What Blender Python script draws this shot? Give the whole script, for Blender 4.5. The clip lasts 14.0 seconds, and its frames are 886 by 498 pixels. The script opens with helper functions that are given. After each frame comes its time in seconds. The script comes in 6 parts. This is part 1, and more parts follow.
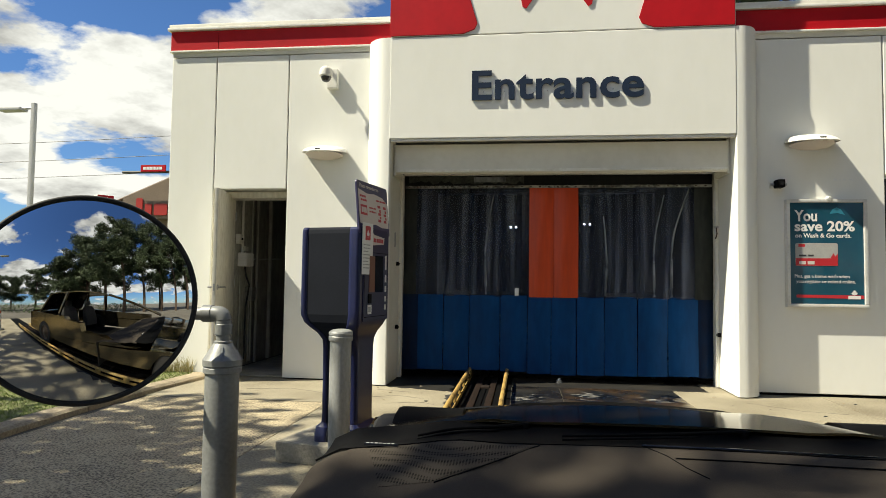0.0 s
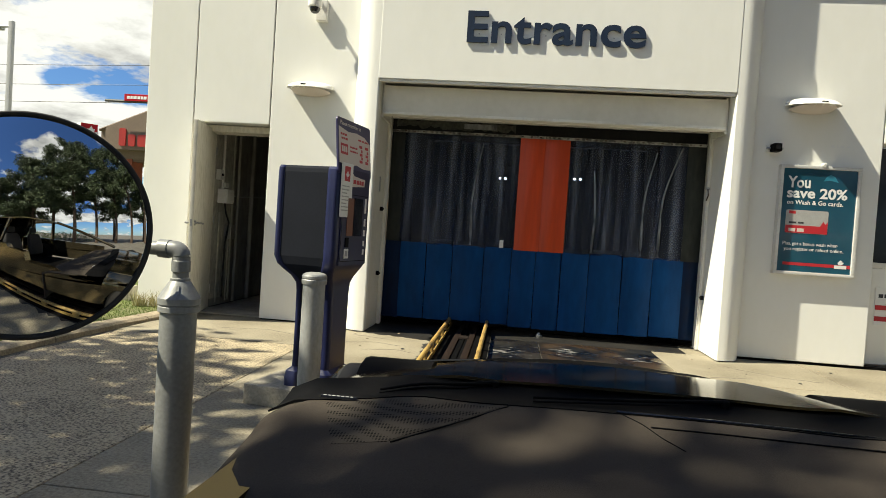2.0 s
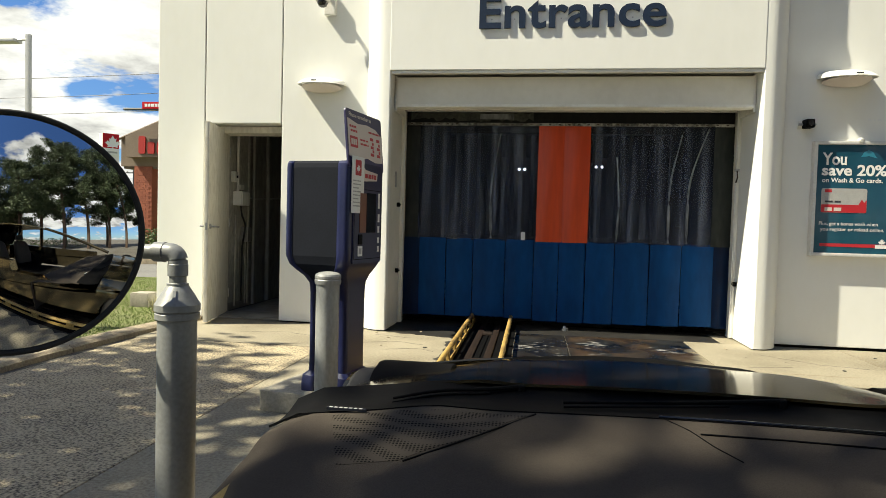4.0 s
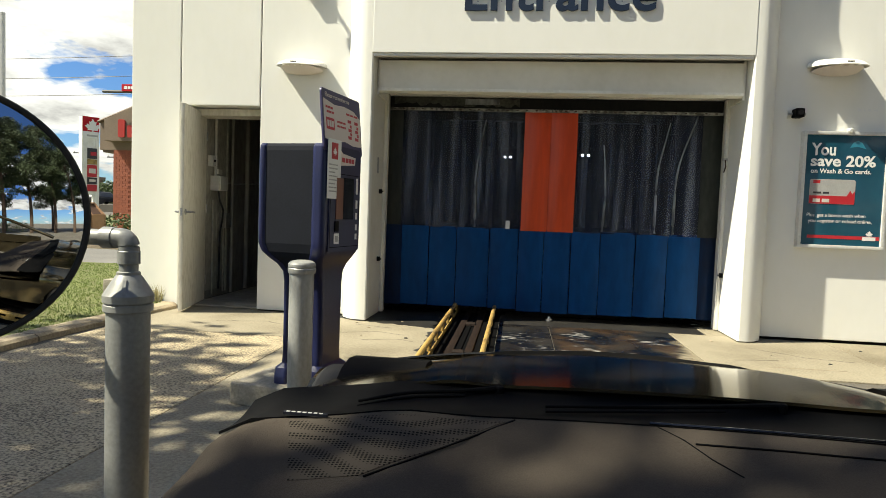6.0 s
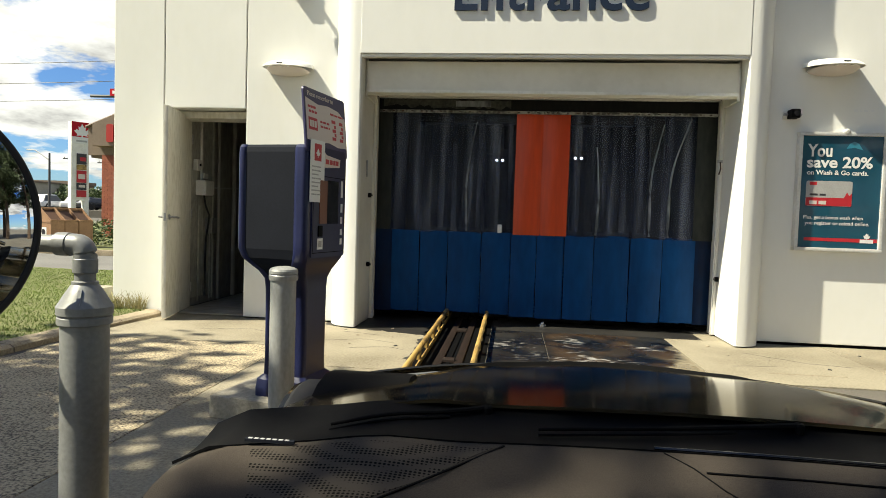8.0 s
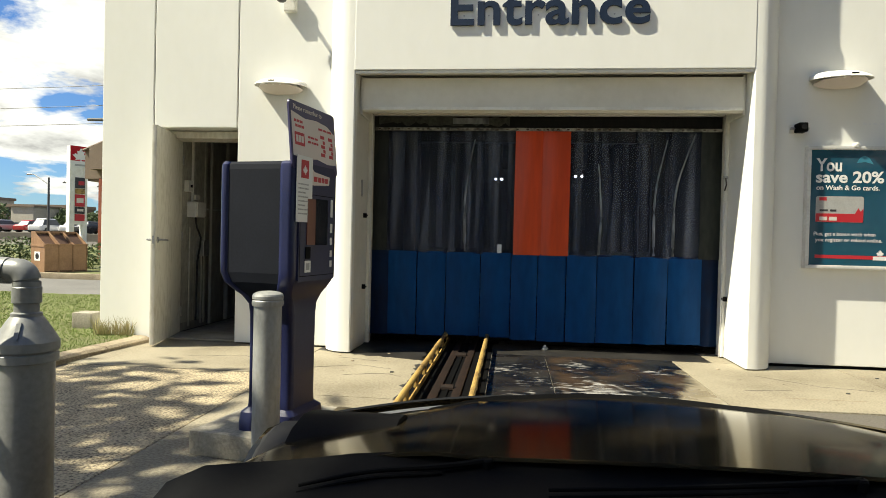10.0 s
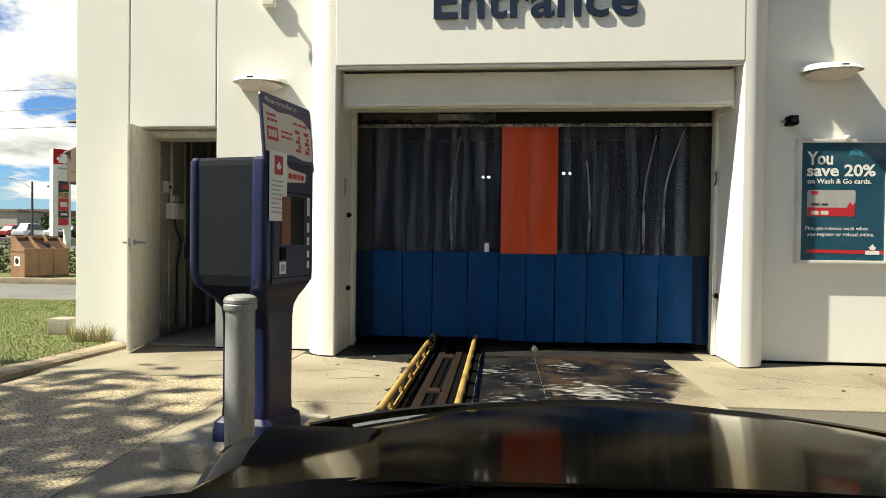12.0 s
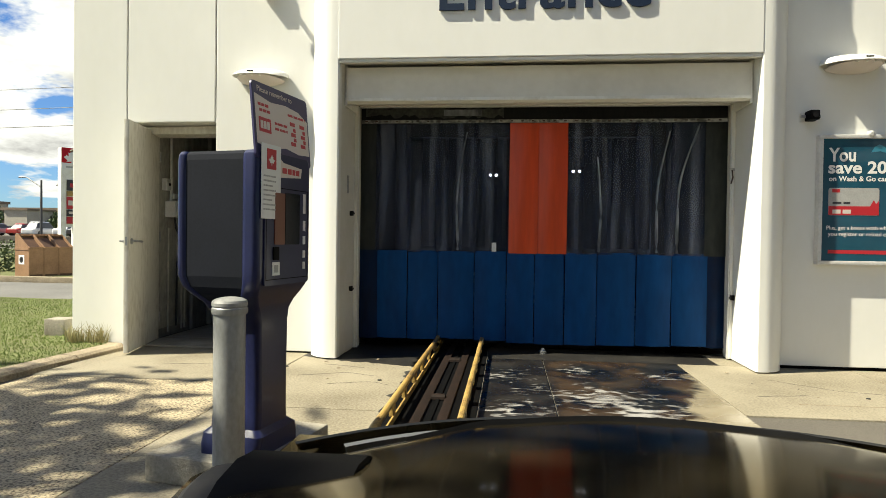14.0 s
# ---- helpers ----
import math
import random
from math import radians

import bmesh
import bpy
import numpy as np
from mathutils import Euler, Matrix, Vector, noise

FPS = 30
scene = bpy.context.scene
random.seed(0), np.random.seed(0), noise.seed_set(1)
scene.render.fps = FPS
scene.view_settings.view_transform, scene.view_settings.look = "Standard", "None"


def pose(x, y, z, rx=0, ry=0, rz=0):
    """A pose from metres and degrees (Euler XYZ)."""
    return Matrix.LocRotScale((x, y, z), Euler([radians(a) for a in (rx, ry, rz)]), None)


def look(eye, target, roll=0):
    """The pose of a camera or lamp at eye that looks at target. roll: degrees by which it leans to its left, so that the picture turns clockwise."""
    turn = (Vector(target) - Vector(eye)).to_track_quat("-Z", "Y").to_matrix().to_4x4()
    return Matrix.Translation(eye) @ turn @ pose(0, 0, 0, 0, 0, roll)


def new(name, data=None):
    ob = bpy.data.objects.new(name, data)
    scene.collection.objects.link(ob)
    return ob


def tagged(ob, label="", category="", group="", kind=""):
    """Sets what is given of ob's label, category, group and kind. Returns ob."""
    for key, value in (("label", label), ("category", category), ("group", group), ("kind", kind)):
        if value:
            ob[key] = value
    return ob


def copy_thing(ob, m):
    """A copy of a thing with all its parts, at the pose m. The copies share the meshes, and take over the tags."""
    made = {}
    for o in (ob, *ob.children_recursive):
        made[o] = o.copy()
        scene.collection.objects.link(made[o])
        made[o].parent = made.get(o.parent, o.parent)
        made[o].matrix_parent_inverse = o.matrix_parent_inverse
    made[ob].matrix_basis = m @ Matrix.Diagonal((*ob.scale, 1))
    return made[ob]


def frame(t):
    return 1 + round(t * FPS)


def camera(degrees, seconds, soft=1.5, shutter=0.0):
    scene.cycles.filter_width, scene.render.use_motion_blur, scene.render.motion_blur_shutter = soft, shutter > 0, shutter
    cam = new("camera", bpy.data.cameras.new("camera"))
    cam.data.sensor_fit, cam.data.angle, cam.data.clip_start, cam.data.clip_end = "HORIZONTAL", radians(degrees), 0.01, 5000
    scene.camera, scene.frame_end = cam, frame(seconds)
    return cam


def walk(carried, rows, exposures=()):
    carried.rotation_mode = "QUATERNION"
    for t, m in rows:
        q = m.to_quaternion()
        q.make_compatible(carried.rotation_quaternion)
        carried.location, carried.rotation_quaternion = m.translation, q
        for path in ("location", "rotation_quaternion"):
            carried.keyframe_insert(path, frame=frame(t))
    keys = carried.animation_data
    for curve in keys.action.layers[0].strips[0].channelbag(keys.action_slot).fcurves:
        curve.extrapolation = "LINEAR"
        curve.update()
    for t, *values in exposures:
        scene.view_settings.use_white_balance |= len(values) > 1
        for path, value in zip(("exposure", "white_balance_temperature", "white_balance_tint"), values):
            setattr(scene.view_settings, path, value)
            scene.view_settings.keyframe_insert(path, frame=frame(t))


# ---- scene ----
cam = camera(69.5, 14.0, soft=0.5)
METRES, EYE, TILT, LEAN, TURN = 1.26, 1.166, 0.0, 0.0, 7.2
ROWS = [
    (0.0, 0.0, 0.0, 0.0, -0.04, 2.85, -0.76),
    (0.5, 0.0093, 0.0326, 0.0021, -0.77, 2.23, -1.79),
    (1.0, 0.0181, 0.053, -0.0051, -0.66, 1.24, -2.34),
    (1.5, 0.0213, 0.0861, -0.0043, -1.43, -0.08, -3.4),
    (2.0, 0.0358, 0.126, -0.0056, -1.13, -1.67, -3.79),
    (4.5, 0.0607, 0.3003, -0.0191, 0.89, -2.26, -1.23),
    (5.0, 0.0688, 0.3222, -0.0189, -0.74, -2.61, -2.39),
    (5.5, 0.0754, 0.3587, -0.0205, -1.04, -2.97, -2.49),
    (6.0, 0.0812, 0.3994, -0.0222, -0.47, -3.14, -2.13),
    (6.5, 0.0912, 0.4286, -0.0225, -0.93, -3.2, -2.36),
    (7.0, 0.0981, 0.444, -0.0223, -1.02, -3.17, -2.32),
    (9.5, 0.1142, 0.6601, -0.0307, -1.09, -1.25, -1.2),
    (10.0, 0.1227, 0.6889, -0.0288, -1.11, -0.86, -1.35),
    (10.5, 0.1307, 0.698, -0.0291, -1.17, -0.86, -1.28),
    (11.0, 0.1471, 0.7088, -0.0309, -1.63, -0.84, -1.05),
    (11.5, 0.1541, 0.7442, -0.0361, -2.1, -0.82, -0.89),
    (12.0, 0.1537, 0.8088, -0.0364, -2.05, -0.83, -0.67),
    (12.5, 0.1547, 0.8566, -0.0341, -1.61, -0.78, -0.53),
    (13.0, 0.1628, 0.8868, -0.0332, -1.88, -0.93, -0.81),
    (13.5, 0.168, 0.9292, -0.0343, -1.54, -0.83, -0.78),
    (14.0, 0.1724, 0.9671, -0.0355, -1.38, -0.91, -0.78),
]
walk(cam, [(t, pose(0, 0, EYE, TILT, LEAN, TURN) @ pose(METRES * x, METRES * y, METRES * z, 90 + pitch, roll, yaw)) for t, x, y, z, yaw, pitch, roll in ROWS],
     [(0.0, 0.95, 7500, 2), (1.0, 0.95, 7500, 2), (2.0, 1.0, 7500, 2), (4.5, 1.13, 7500, 2), (14.0, 1.13, 7500, 2)])

# ---- world, sun ----
SUN_WAY = Vector((3.0, 1.0, -4.0)).normalized()
world = bpy.data.worlds.new("sky")
scene.world = world
world.use_nodes = True
wt = world.node_tree
wt.nodes.clear()


def wnode(kind, **values):
    n = wt.nodes.new(kind)
    for k, v in values.items():
        n.inputs[k].default_value = v
    return n


w_out = wnode("ShaderNodeOutputWorld")
w_back = wnode("ShaderNodeBackground", Strength=0.0625)
w_sky = wt.nodes.new("ShaderNodeTexSky")
w_sky.sky_type, w_sky.sun_disc = "NISHITA", False
w_sky.air_density, w_sky.dust_density, w_sky.ozone_density = 1.0, 0.15, 4.0
w_sky.sun_elevation, w_sky.sun_rotation = math.asin(-SUN_WAY.z), math.atan2(-SUN_WAY.x, -SUN_WAY.y)
w_co = wnode("ShaderNodeTexCoord")
w_sep = wnode("ShaderNodeSeparateXYZ")
wt.links.new(w_co.outputs["Generated"], w_sep.inputs[0])
w_zz = wt.nodes.new("ShaderNodeMath")
w_zz.operation = "MAXIMUM"
w_zz.inputs[1].default_value = 0.0
wt.links.new(w_sep.outputs["Z"], w_zz.inputs[0])
w_z = wt.nodes.new("ShaderNodeMath")
w_z.operation = "ADD"
w_z.inputs[1].default_value = 0.22
wt.links.new(w_zz.outputs[0], w_z.inputs[0])
w_div = wt.nodes.new("ShaderNodeVectorMath")
w_div.operation = "DIVIDE"
w_cz = wnode("ShaderNodeCombineXYZ")
for i in range(3):
    wt.links.new(w_z.outputs[0], w_cz.inputs[i])
wt.links.new(w_co.outputs["Generated"], w_div.inputs[0])
wt.links.new(w_cz.outputs[0], w_div.inputs[1])
w_map = wnode("ShaderNodeMapping", Location=(5.3, 1.1, 0.0), Scale=(1.0, 1.0, 1.0))
wt.links.new(w_div.outputs[0], w_map.inputs[0])
w_noise = wnode("ShaderNodeTexNoise", Scale=1.7, Detail=12.0, Roughness=0.56, Distortion=0.1)
wt.links.new(w_map.outputs[0], w_noise.inputs["Vector"])
w_ramp = wt.nodes.new("ShaderNodeValToRGB")
w_ramp.color_ramp.elements[0].position, w_ramp.color_ramp.elements[1].position = 0.465, 0.515
# the clouds bank up towards the horizon and break up overhead
w_bank = wnode("ShaderNodeMath")
w_bank.operation = "MULTIPLY_ADD"
w_bank.inputs[1].default_value, w_bank.inputs[2].default_value = -0.78, 0.25
w_low = wnode("ShaderNodeMapRange")
w_low.inputs["From Min"].default_value, w_low.inputs["From Max"].default_value, w_low.inputs["To Min"].default_value, w_low.inputs["To Max"].default_value = 0.092, 0.122, -0.30, 0.0
w_base = wnode("ShaderNodeMath")
w_sum = wnode("ShaderNodeMath")
wt.links.new(w_zz.outputs[0], w_bank.inputs[0])
wt.links.new(w_noise.outputs["Fac"], w_sum.inputs[0])
wt.links.new(w_zz.outputs[0], w_low.inputs["Value"])
w_high = wnode("ShaderNodeMath")
w_high.operation = "MAXIMUM"
w_high.inputs[1].default_value = -0.03
wt.links.new(w_bank.outputs[0], w_high.inputs[0])
wt.links.new(w_high.outputs[0], w_base.inputs[0])
wt.links.new(w_low.outputs[0], w_base.inputs[1])
wt.links.new(w_base.outputs[0], w_sum.inputs[1])
wt.links.new(w_sum.outputs[0], w_ramp.inputs[0])
w_noise2 = wnode("ShaderNodeTexNoise", Scale=2.9, Detail=6.0, Roughness=0.6)
w_map2 = wnode("ShaderNodeMapping", Location=(0.4, 5.3, 2.0))
wt.links.new(w_div.outputs[0], w_map2.inputs[0])
wt.links.new(w_map2.outputs[0], w_noise2.inputs["Vector"])
w_tone = wt.nodes.new("ShaderNodeValToRGB")
w_tone.color_ramp.elements[0].position, w_tone.color_ramp.elements[1].position = 0.36, 0.56
w_tone.color_ramp.elements[0].color = (3.9, 4.0, 4.35, 1)
w_tone.color_ramp.elements[1].color = (8.1, 8.35, 8.95, 1)
wt.links.new(w_noise2.outputs["Fac"], w_tone.inputs[0])
w_mix = wt.nodes.new("ShaderNodeMix")
w_mix.data_type = "RGBA"
wt.links.new(w_ramp.outputs["Color"], w_mix.inputs["Factor"])
w_tint = wt.nodes.new("ShaderNodeMix")
w_tint.data_type, w_tint.blend_type = "RGBA", "MULTIPLY"
w_tint.inputs["Factor"].default_value = 1.0
w_tint.inputs["B"].default_value = (0.47, 0.70, 1.08, 1)
wt.links.new(w_sky.outputs[0], w_tint.inputs["A"])
wt.links.new(w_tint.outputs["Result"], w_mix.inputs["A"])
wt.links.new(w_tone.outputs["Color"], w_mix.inputs["B"])
wt.links.new(w_mix.outputs["Result"], w_back.inputs["Color"])
wt.links.new(w_back.outputs[0], w_out.inputs[0])

sun_data = bpy.data.lights.new("sun", "SUN")
sun_data.energy, sun_data.angle, sun_data.color = 5.0, radians(0.53), (1.0, 0.965, 0.895)
sun = new("sun", sun_data)
sun.matrix_world = look((-15, -5, 25), Vector((-15, -5, 25)) + SUN_WAY)


# ---- materials ----
def material(name, color, rough=0.5, metal=0.0, dark=None, scale=3.0, fine=60.0, mix=0.5, bump=0.0, bump_scale=80.0, stretch=(1, 1, 1),
             spread=(0.35, 0.65), coat=0.0, spec=0.5, rough_var=0.0, alpha=1.0, emit=None, power=0.0, island=0.0):
    """A principled material whose colour drifts towards `dark` by a broad and a fine noise, with fine relief."""
    m = bpy.data.materials.new(name)
    m.use_nodes = True
    nt = m.node_tree
    b = nt.nodes["Principled BSDF"]
    b.inputs["Roughness"].default_value, b.inputs["Metallic"].default_value = rough, metal
    b.inputs["Coat Weight"].default_value, b.inputs["Specular IOR Level"].default_value = coat, spec
    b.inputs["Alpha"].default_value = alpha
    b.inputs["Base Color"].default_value = (*color, 1)
    if emit:
        b.inputs["Emission Color"].default_value, b.inputs["Emission Strength"].default_value = (*emit, 1), power
    co = nt.nodes.new("ShaderNodeTexCoord")
    geo = nt.nodes.new("ShaderNodeNewGeometry")
    mp = nt.nodes.new("ShaderNodeMapping")
    mp.inputs["Scale"].default_value = stretch
    nt.links.new(geo.outputs["Position"], mp.inputs[0])
    if dark:
        n1, n2 = nt.nodes.new("ShaderNodeTexNoise"), nt.nodes.new("ShaderNodeTexNoise")
        n1.inputs["Scale"].default_value, n1.inputs["Detail"].default_value = scale, 5
        n2.inputs["Scale"].default_value, n2.inputs["Detail"].default_value = fine, 3
        nt.links.new(mp.outputs[0], n1.inputs["Vector"])
        nt.links.new(mp.outputs[0], n2.inputs["Vector"])
        add = nt.nodes.new("ShaderNodeMix")
        add.inputs["Factor"].default_value = mix
        nt.links.new(n1.outputs["Fac"], add.inputs["A"])
        nt.links.new(n2.outputs["Fac"], add.inputs["B"])
        fac = add.outputs[0]
        if island:
            oi = nt.nodes.new("ShaderNodeObjectInfo")
            ma = nt.nodes.new("ShaderNodeMath")
            ma.operation = "MULTIPLY_ADD"
            ma.inputs[1].default_value, ma.inputs[2].default_value = island, -island / 2
            nt.links.new(oi.outputs["Random"], ma.inputs[0])
            ad = nt.nodes.new("ShaderNodeMath")
            nt.links.new(fac, ad.inputs[0])
            nt.links.new(ma.outputs[0], ad.inputs[1])
            fac = ad.outputs[0]
        ramp = nt.nodes.new("ShaderNodeValToRGB")
        e = ramp.color_ramp.elements
        e[0].position, e[1].position = spread
        e[0].color, e[1].color = (*dark, 1), (*color, 1)
        nt.links.new(fac, ramp.inputs[0])
        nt.links.new(ramp.outputs[0], b.inputs["Base Color"])
        if rough_var:
            mr = nt.nodes.new("ShaderNodeMapRange")
            mr.inputs["To Min"].default_value, mr.inputs["To Max"].default_value = rough - rough_var, rough + rough_var
            nt.links.new(n1.outputs["Fac"], mr.inputs["Value"])
            nt.links.new(mr.outputs[0], b.inputs["Roughness"])
    if bump:
        n3, bp = nt.nodes.new("ShaderNodeTexNoise"), nt.nodes.new("ShaderNodeBump")
        n3.inputs["Scale"].default_value, n3.inputs["Detail"].default_value = bump_scale, 4
        bp.inputs["Strength"].default_value, bp.inputs["Distance"].default_value = min(1, bump), 0.01
        nt.links.new(mp.outputs[0], n3.inputs["Vector"])
        nt.links.new(n3.outputs["Fac"], bp.inputs["Height"])
        nt.links.new(bp.outputs[0], b.inputs["Normal"])
    return m


WHITE = material("white_panel", (0.79, 0.785, 0.745), 0.42, dark=(0.735, 0.73, 0.68), scale=0.9, fine=9, mix=0.3, spread=(0.25, 0.6), bump=0.03, bump_scale=14, stretch=(1, 1, 0.45))
WHITE_TRIM = material("white_trim", (0.78, 0.77, 0.72), 0.45, dark=(0.58, 0.55, 0.48), scale=2.5, fine=25, mix=0.4, spread=(0.25, 0.55))
GREY_FRAME = material("grey_door_metal", (0.74, 0.72, 0.655), 0.5, dark=(0.62, 0.60, 0.53), scale=2, fine=14, mix=0.3, spread=(0.25, 0.6))
DOOR_PAINT = material("scuffed_cream_paint", (0.72, 0.69, 0.60), 0.5, dark=(0.50, 0.46, 0.37), scale=3.0, fine=24, mix=0.5, spread=(0.3, 0.56), stretch=(1, 1, 0.4))
RED = material("red_fascia", (0.47, 0.008, 0.016), 0.45, dark=(0.38, 0.007, 0.014), scale=1.5, fine=12, mix=0.3, spec=0.2)
SIGN_NAVY = material("navy_letter", (0.015, 0.028, 0.058), 0.45, dark=(0.011, 0.02, 0.042), scale=6, fine=40, spec=0.2)
CONCRETE = material("apron_concrete", (0.281, 0.247, 0.179), 0.85, dark=(0.125, 0.103, 0.067), scale=1.3, fine=60, mix=0.5, spread=(0.34, 0.60), bump=0.5, bump_scale=140, island=0.08)
AGGREGATE = material("exposed_aggregate", (0.44, 0.365, 0.242), 0.9, dark=(0.075, 0.059, 0.039), scale=3.5, fine=66, mix=0.8, spread=(0.36, 0.57), bump=0.8, bump_scale=85)
KERB = material("kerb_concrete", (0.35, 0.29, 0.205), 0.9, dark=(0.17, 0.135, 0.09), scale=4, fine=50, mix=0.5, bump=0.5, bump_scale=90)
ASPHALT = material("asphalt", (0.125, 0.112, 0.092), 0.9, dark=(0.06, 0.054, 0.045), scale=0.6, fine=85, mix=0.6, bump=0.6, bump_scale=160)
PLINTH = material("plinth_concrete", (0.36, 0.33, 0.27), 0.9, dark=(0.2, 0.18, 0.14), scale=5, fine=60, bump=0.5, bump_scale=100)
NAVY = material("kiosk_blue_plastic", (0.014, 0.018, 0.066), 0.35, dark=(0.010, 0.013, 0.048), scale=4, fine=60, mix=0.4, coat=0.15, spec=0.3)
KIOSK_GREY = material("kiosk_dark_panel", (0.0115, 0.0135, 0.0205), 0.85, dark=(0.008, 0.0098, 0.0145), scale=5, fine=90, mix=0.5, spec=0.15)
BOLLARD_GREY = material("worn_bollard_paint", (0.31, 0.315, 0.305), 0.42, 0.1, dark=(0.22, 0.22, 0.21), scale=4, fine=60, mix=0.5, bump=0.06, bump_scale=100, stretch=(1, 1, 0.5))
PIPE_GREY = material("grey_painted_pipe", (0.235, 0.24, 0.235), 0.4, 0.12, dark=(0.175, 0.178, 0.172), scale=3, fine=70, mix=0.5, rough_var=0.08, bump=0.05, bump_scale=120)
BLACK = material("black_plastic", (0.005, 0.005, 0.0052), 0.6, dark=(0.003, 0.003, 0.0032), scale=8, fine=90, spec=0.05)
RUBBER = material("black_rubber", (0.012, 0.012, 0.012), 0.75, dark=(0.022, 0.02, 0.018), scale=9, fine=70)
DARK_STEEL = material("dark_wet_steel", (0.035, 0.032, 0.03), 0.35, 0.5, dark=(0.09, 0.045, 0.02), scale=6, fine=40, mix=0.5)
RUST_BAR = material("rusty_guide_bar", (0.020, 0.011, 0.008), 0.7, dark=(0.008, 0.006, 0.005), scale=7, fine=50, spec=0.15)
YELLOW = material("worn_yellow_paint", (0.39, 0.255, 0.075), 0.55, dark=(0.10, 0.058, 0.022), scale=3.5, fine=70, mix=0.45, spread=(0.39, 0.54))
CURTAIN_BLUE = material("blue_vinyl", (0.0, 0.054, 0.188), 0.5, dark=(0.0, 0.033, 0.117), scale=3.5, fine=18, mix=0.4, stretch=(1, 1, 0.3), bump=0.04, bump_scale=8, spec=0.12)
# darker copy of the blue vinyl, with the jamb's shade in its colour
CURTAIN_SHADE = material("shaded_blue_vinyl", (0.0, 0.016, 0.060), 0.5, dark=(0.004, 0.009, 0.026), scale=3.5, fine=18, mix=0.4, stretch=(1, 1, 0.3), spec=0.12)
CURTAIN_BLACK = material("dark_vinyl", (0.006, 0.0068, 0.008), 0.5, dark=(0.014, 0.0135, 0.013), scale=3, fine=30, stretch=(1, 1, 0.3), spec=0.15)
CURTAIN_ORANGE = material("orange_vinyl", (0.66, 0.062, 0.005), 0.4, dark=(0.46, 0.04, 0.004), scale=5, fine=20, mix=0.3, stretch=(1, 1, 0.12))
# darker copy of the room wall colour for the unlit depth and pipes
ROOM_SHADE = material("shaded_room_panel", (0.36, 0.35, 0.31), 0.8, dark=(0.20, 0.195, 0.17), scale=2, fine=14, stretch=(1, 1, 0.4))
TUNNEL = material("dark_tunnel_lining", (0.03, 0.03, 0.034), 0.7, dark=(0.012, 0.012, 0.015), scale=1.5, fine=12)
ROOM = material("grimy_room_wall", (0.52, 0.505, 0.44), 0.7, dark=(0.29, 0.28, 0.235), scale=3, fine=26, stretch=(1, 1, 0.5))
STEEL = material("galvanised_steel", (0.5, 0.5, 0.5), 0.35, 0.9, dark=(0.32, 0.32, 0.31), scale=7, fine=50)
CHROME = material("chrome", (0.7, 0.7, 0.7), 0.12, 1.0)
PVC_WHITE = material("white_plastic", (0.76, 0.75, 0.72), 0.4, dark=(0.66, 0.64, 0.58), scale=8, fine=50)
LENS_DARK = material("smoked_dome", (0.012, 0.012, 0.014), 0.08, coat=0.5)
POSTER_TEAL = material("poster_teal", (0.008, 0.075, 0.115), 0.25, dark=(0.006, 0.05, 0.085), scale=2.2, fine=6, mix=0.2, coat=0.4)
POSTER_GLOW = material("poster_light_teal", (0.025, 0.19, 0.27), 0.25, coat=0.4)
PRINT_WHITE = material("print_white", (0.74, 0.74, 0.72), 0.4)
PRINT_GREY = material("print_grey", (0.33, 0.33, 0.32), 0.5, dark=(0.40, 0.40, 0.39), scale=20, fine=80)
PRINT_RED = material("print_red", (0.45, 0.02, 0.03), 0.4)
PRINT_NAVY = material("print_navy", (0.03, 0.025, 0.085), 0.4)
PRINT_DARK = material("print_dark", (0.03, 0.03, 0.035), 0.5)
PRINT_PINK = material("print_cream", (0.62, 0.55, 0.50), 0.45)
SCREEN = material("dark_screen", (0.012, 0.013, 0.016), 0.12)
COPPER = material("copper_slot_plate", (0.16, 0.055, 0.03), 0.4, 0.2)
ALU = material("aluminium_frame", (0.72, 0.71, 0.68), 0.4, 0.25, dark=(0.58, 0.57, 0.54), scale=6, fine=40)
GOLD = material("gold_metallic_paint", (0.21, 0.172, 0.105), 0.12, 0.90, dark=(0.18, 0.147, 0.09), scale=30, fine=400, mix=0.6, coat=0.2)
GOLD.node_tree.nodes["Principled BSDF"].inputs["Coat Roughness"].default_value = 0.05
GOLD.node_tree.nodes["Principled BSDF"].inputs["Specular Tint"].default_value = (0.32, 0.295, 0.25, 1)
DASH = material("grained_dash", (0.068, 0.057, 0.047), 0.8, dark=(0.048, 0.04, 0.033), scale=5, fine=300, mix=0.6, bump=0.3, bump_scale=450, spec=0.04)
DASH_PAD = material("grey_brown_dash_pad", (0.06, 0.051, 0.042), 0.8, spec=0.04)
pad_tree = DASH_PAD.node_tree
pad_cells, pad_ramp, pad_place = pad_tree.nodes.new("ShaderNodeTexVoronoi"), pad_tree.nodes.new("ShaderNodeValToRGB"), pad_tree.nodes.new("ShaderNodeNewGeometry")
pad_cells.inputs["Scale"].default_value, pad_cells.inputs["Randomness"].default_value = 120.0, 0.0
pad_ramp.color_ramp.elements[0].position, pad_ramp.color_ramp.elements[1].position = 0.30, 0.42
pad_ramp.color_ramp.elements[0].color, pad_ramp.color_ramp.elements[1].color = (0.006, 0.005, 0.0045, 1), (0.06, 0.051, 0.042, 1)
pad_tree.links.new(pad_place.outputs["Position"], pad_cells.inputs["Vector"])
pad_tree.links.new(pad_cells.outputs["Distance"], pad_ramp.inputs[0])
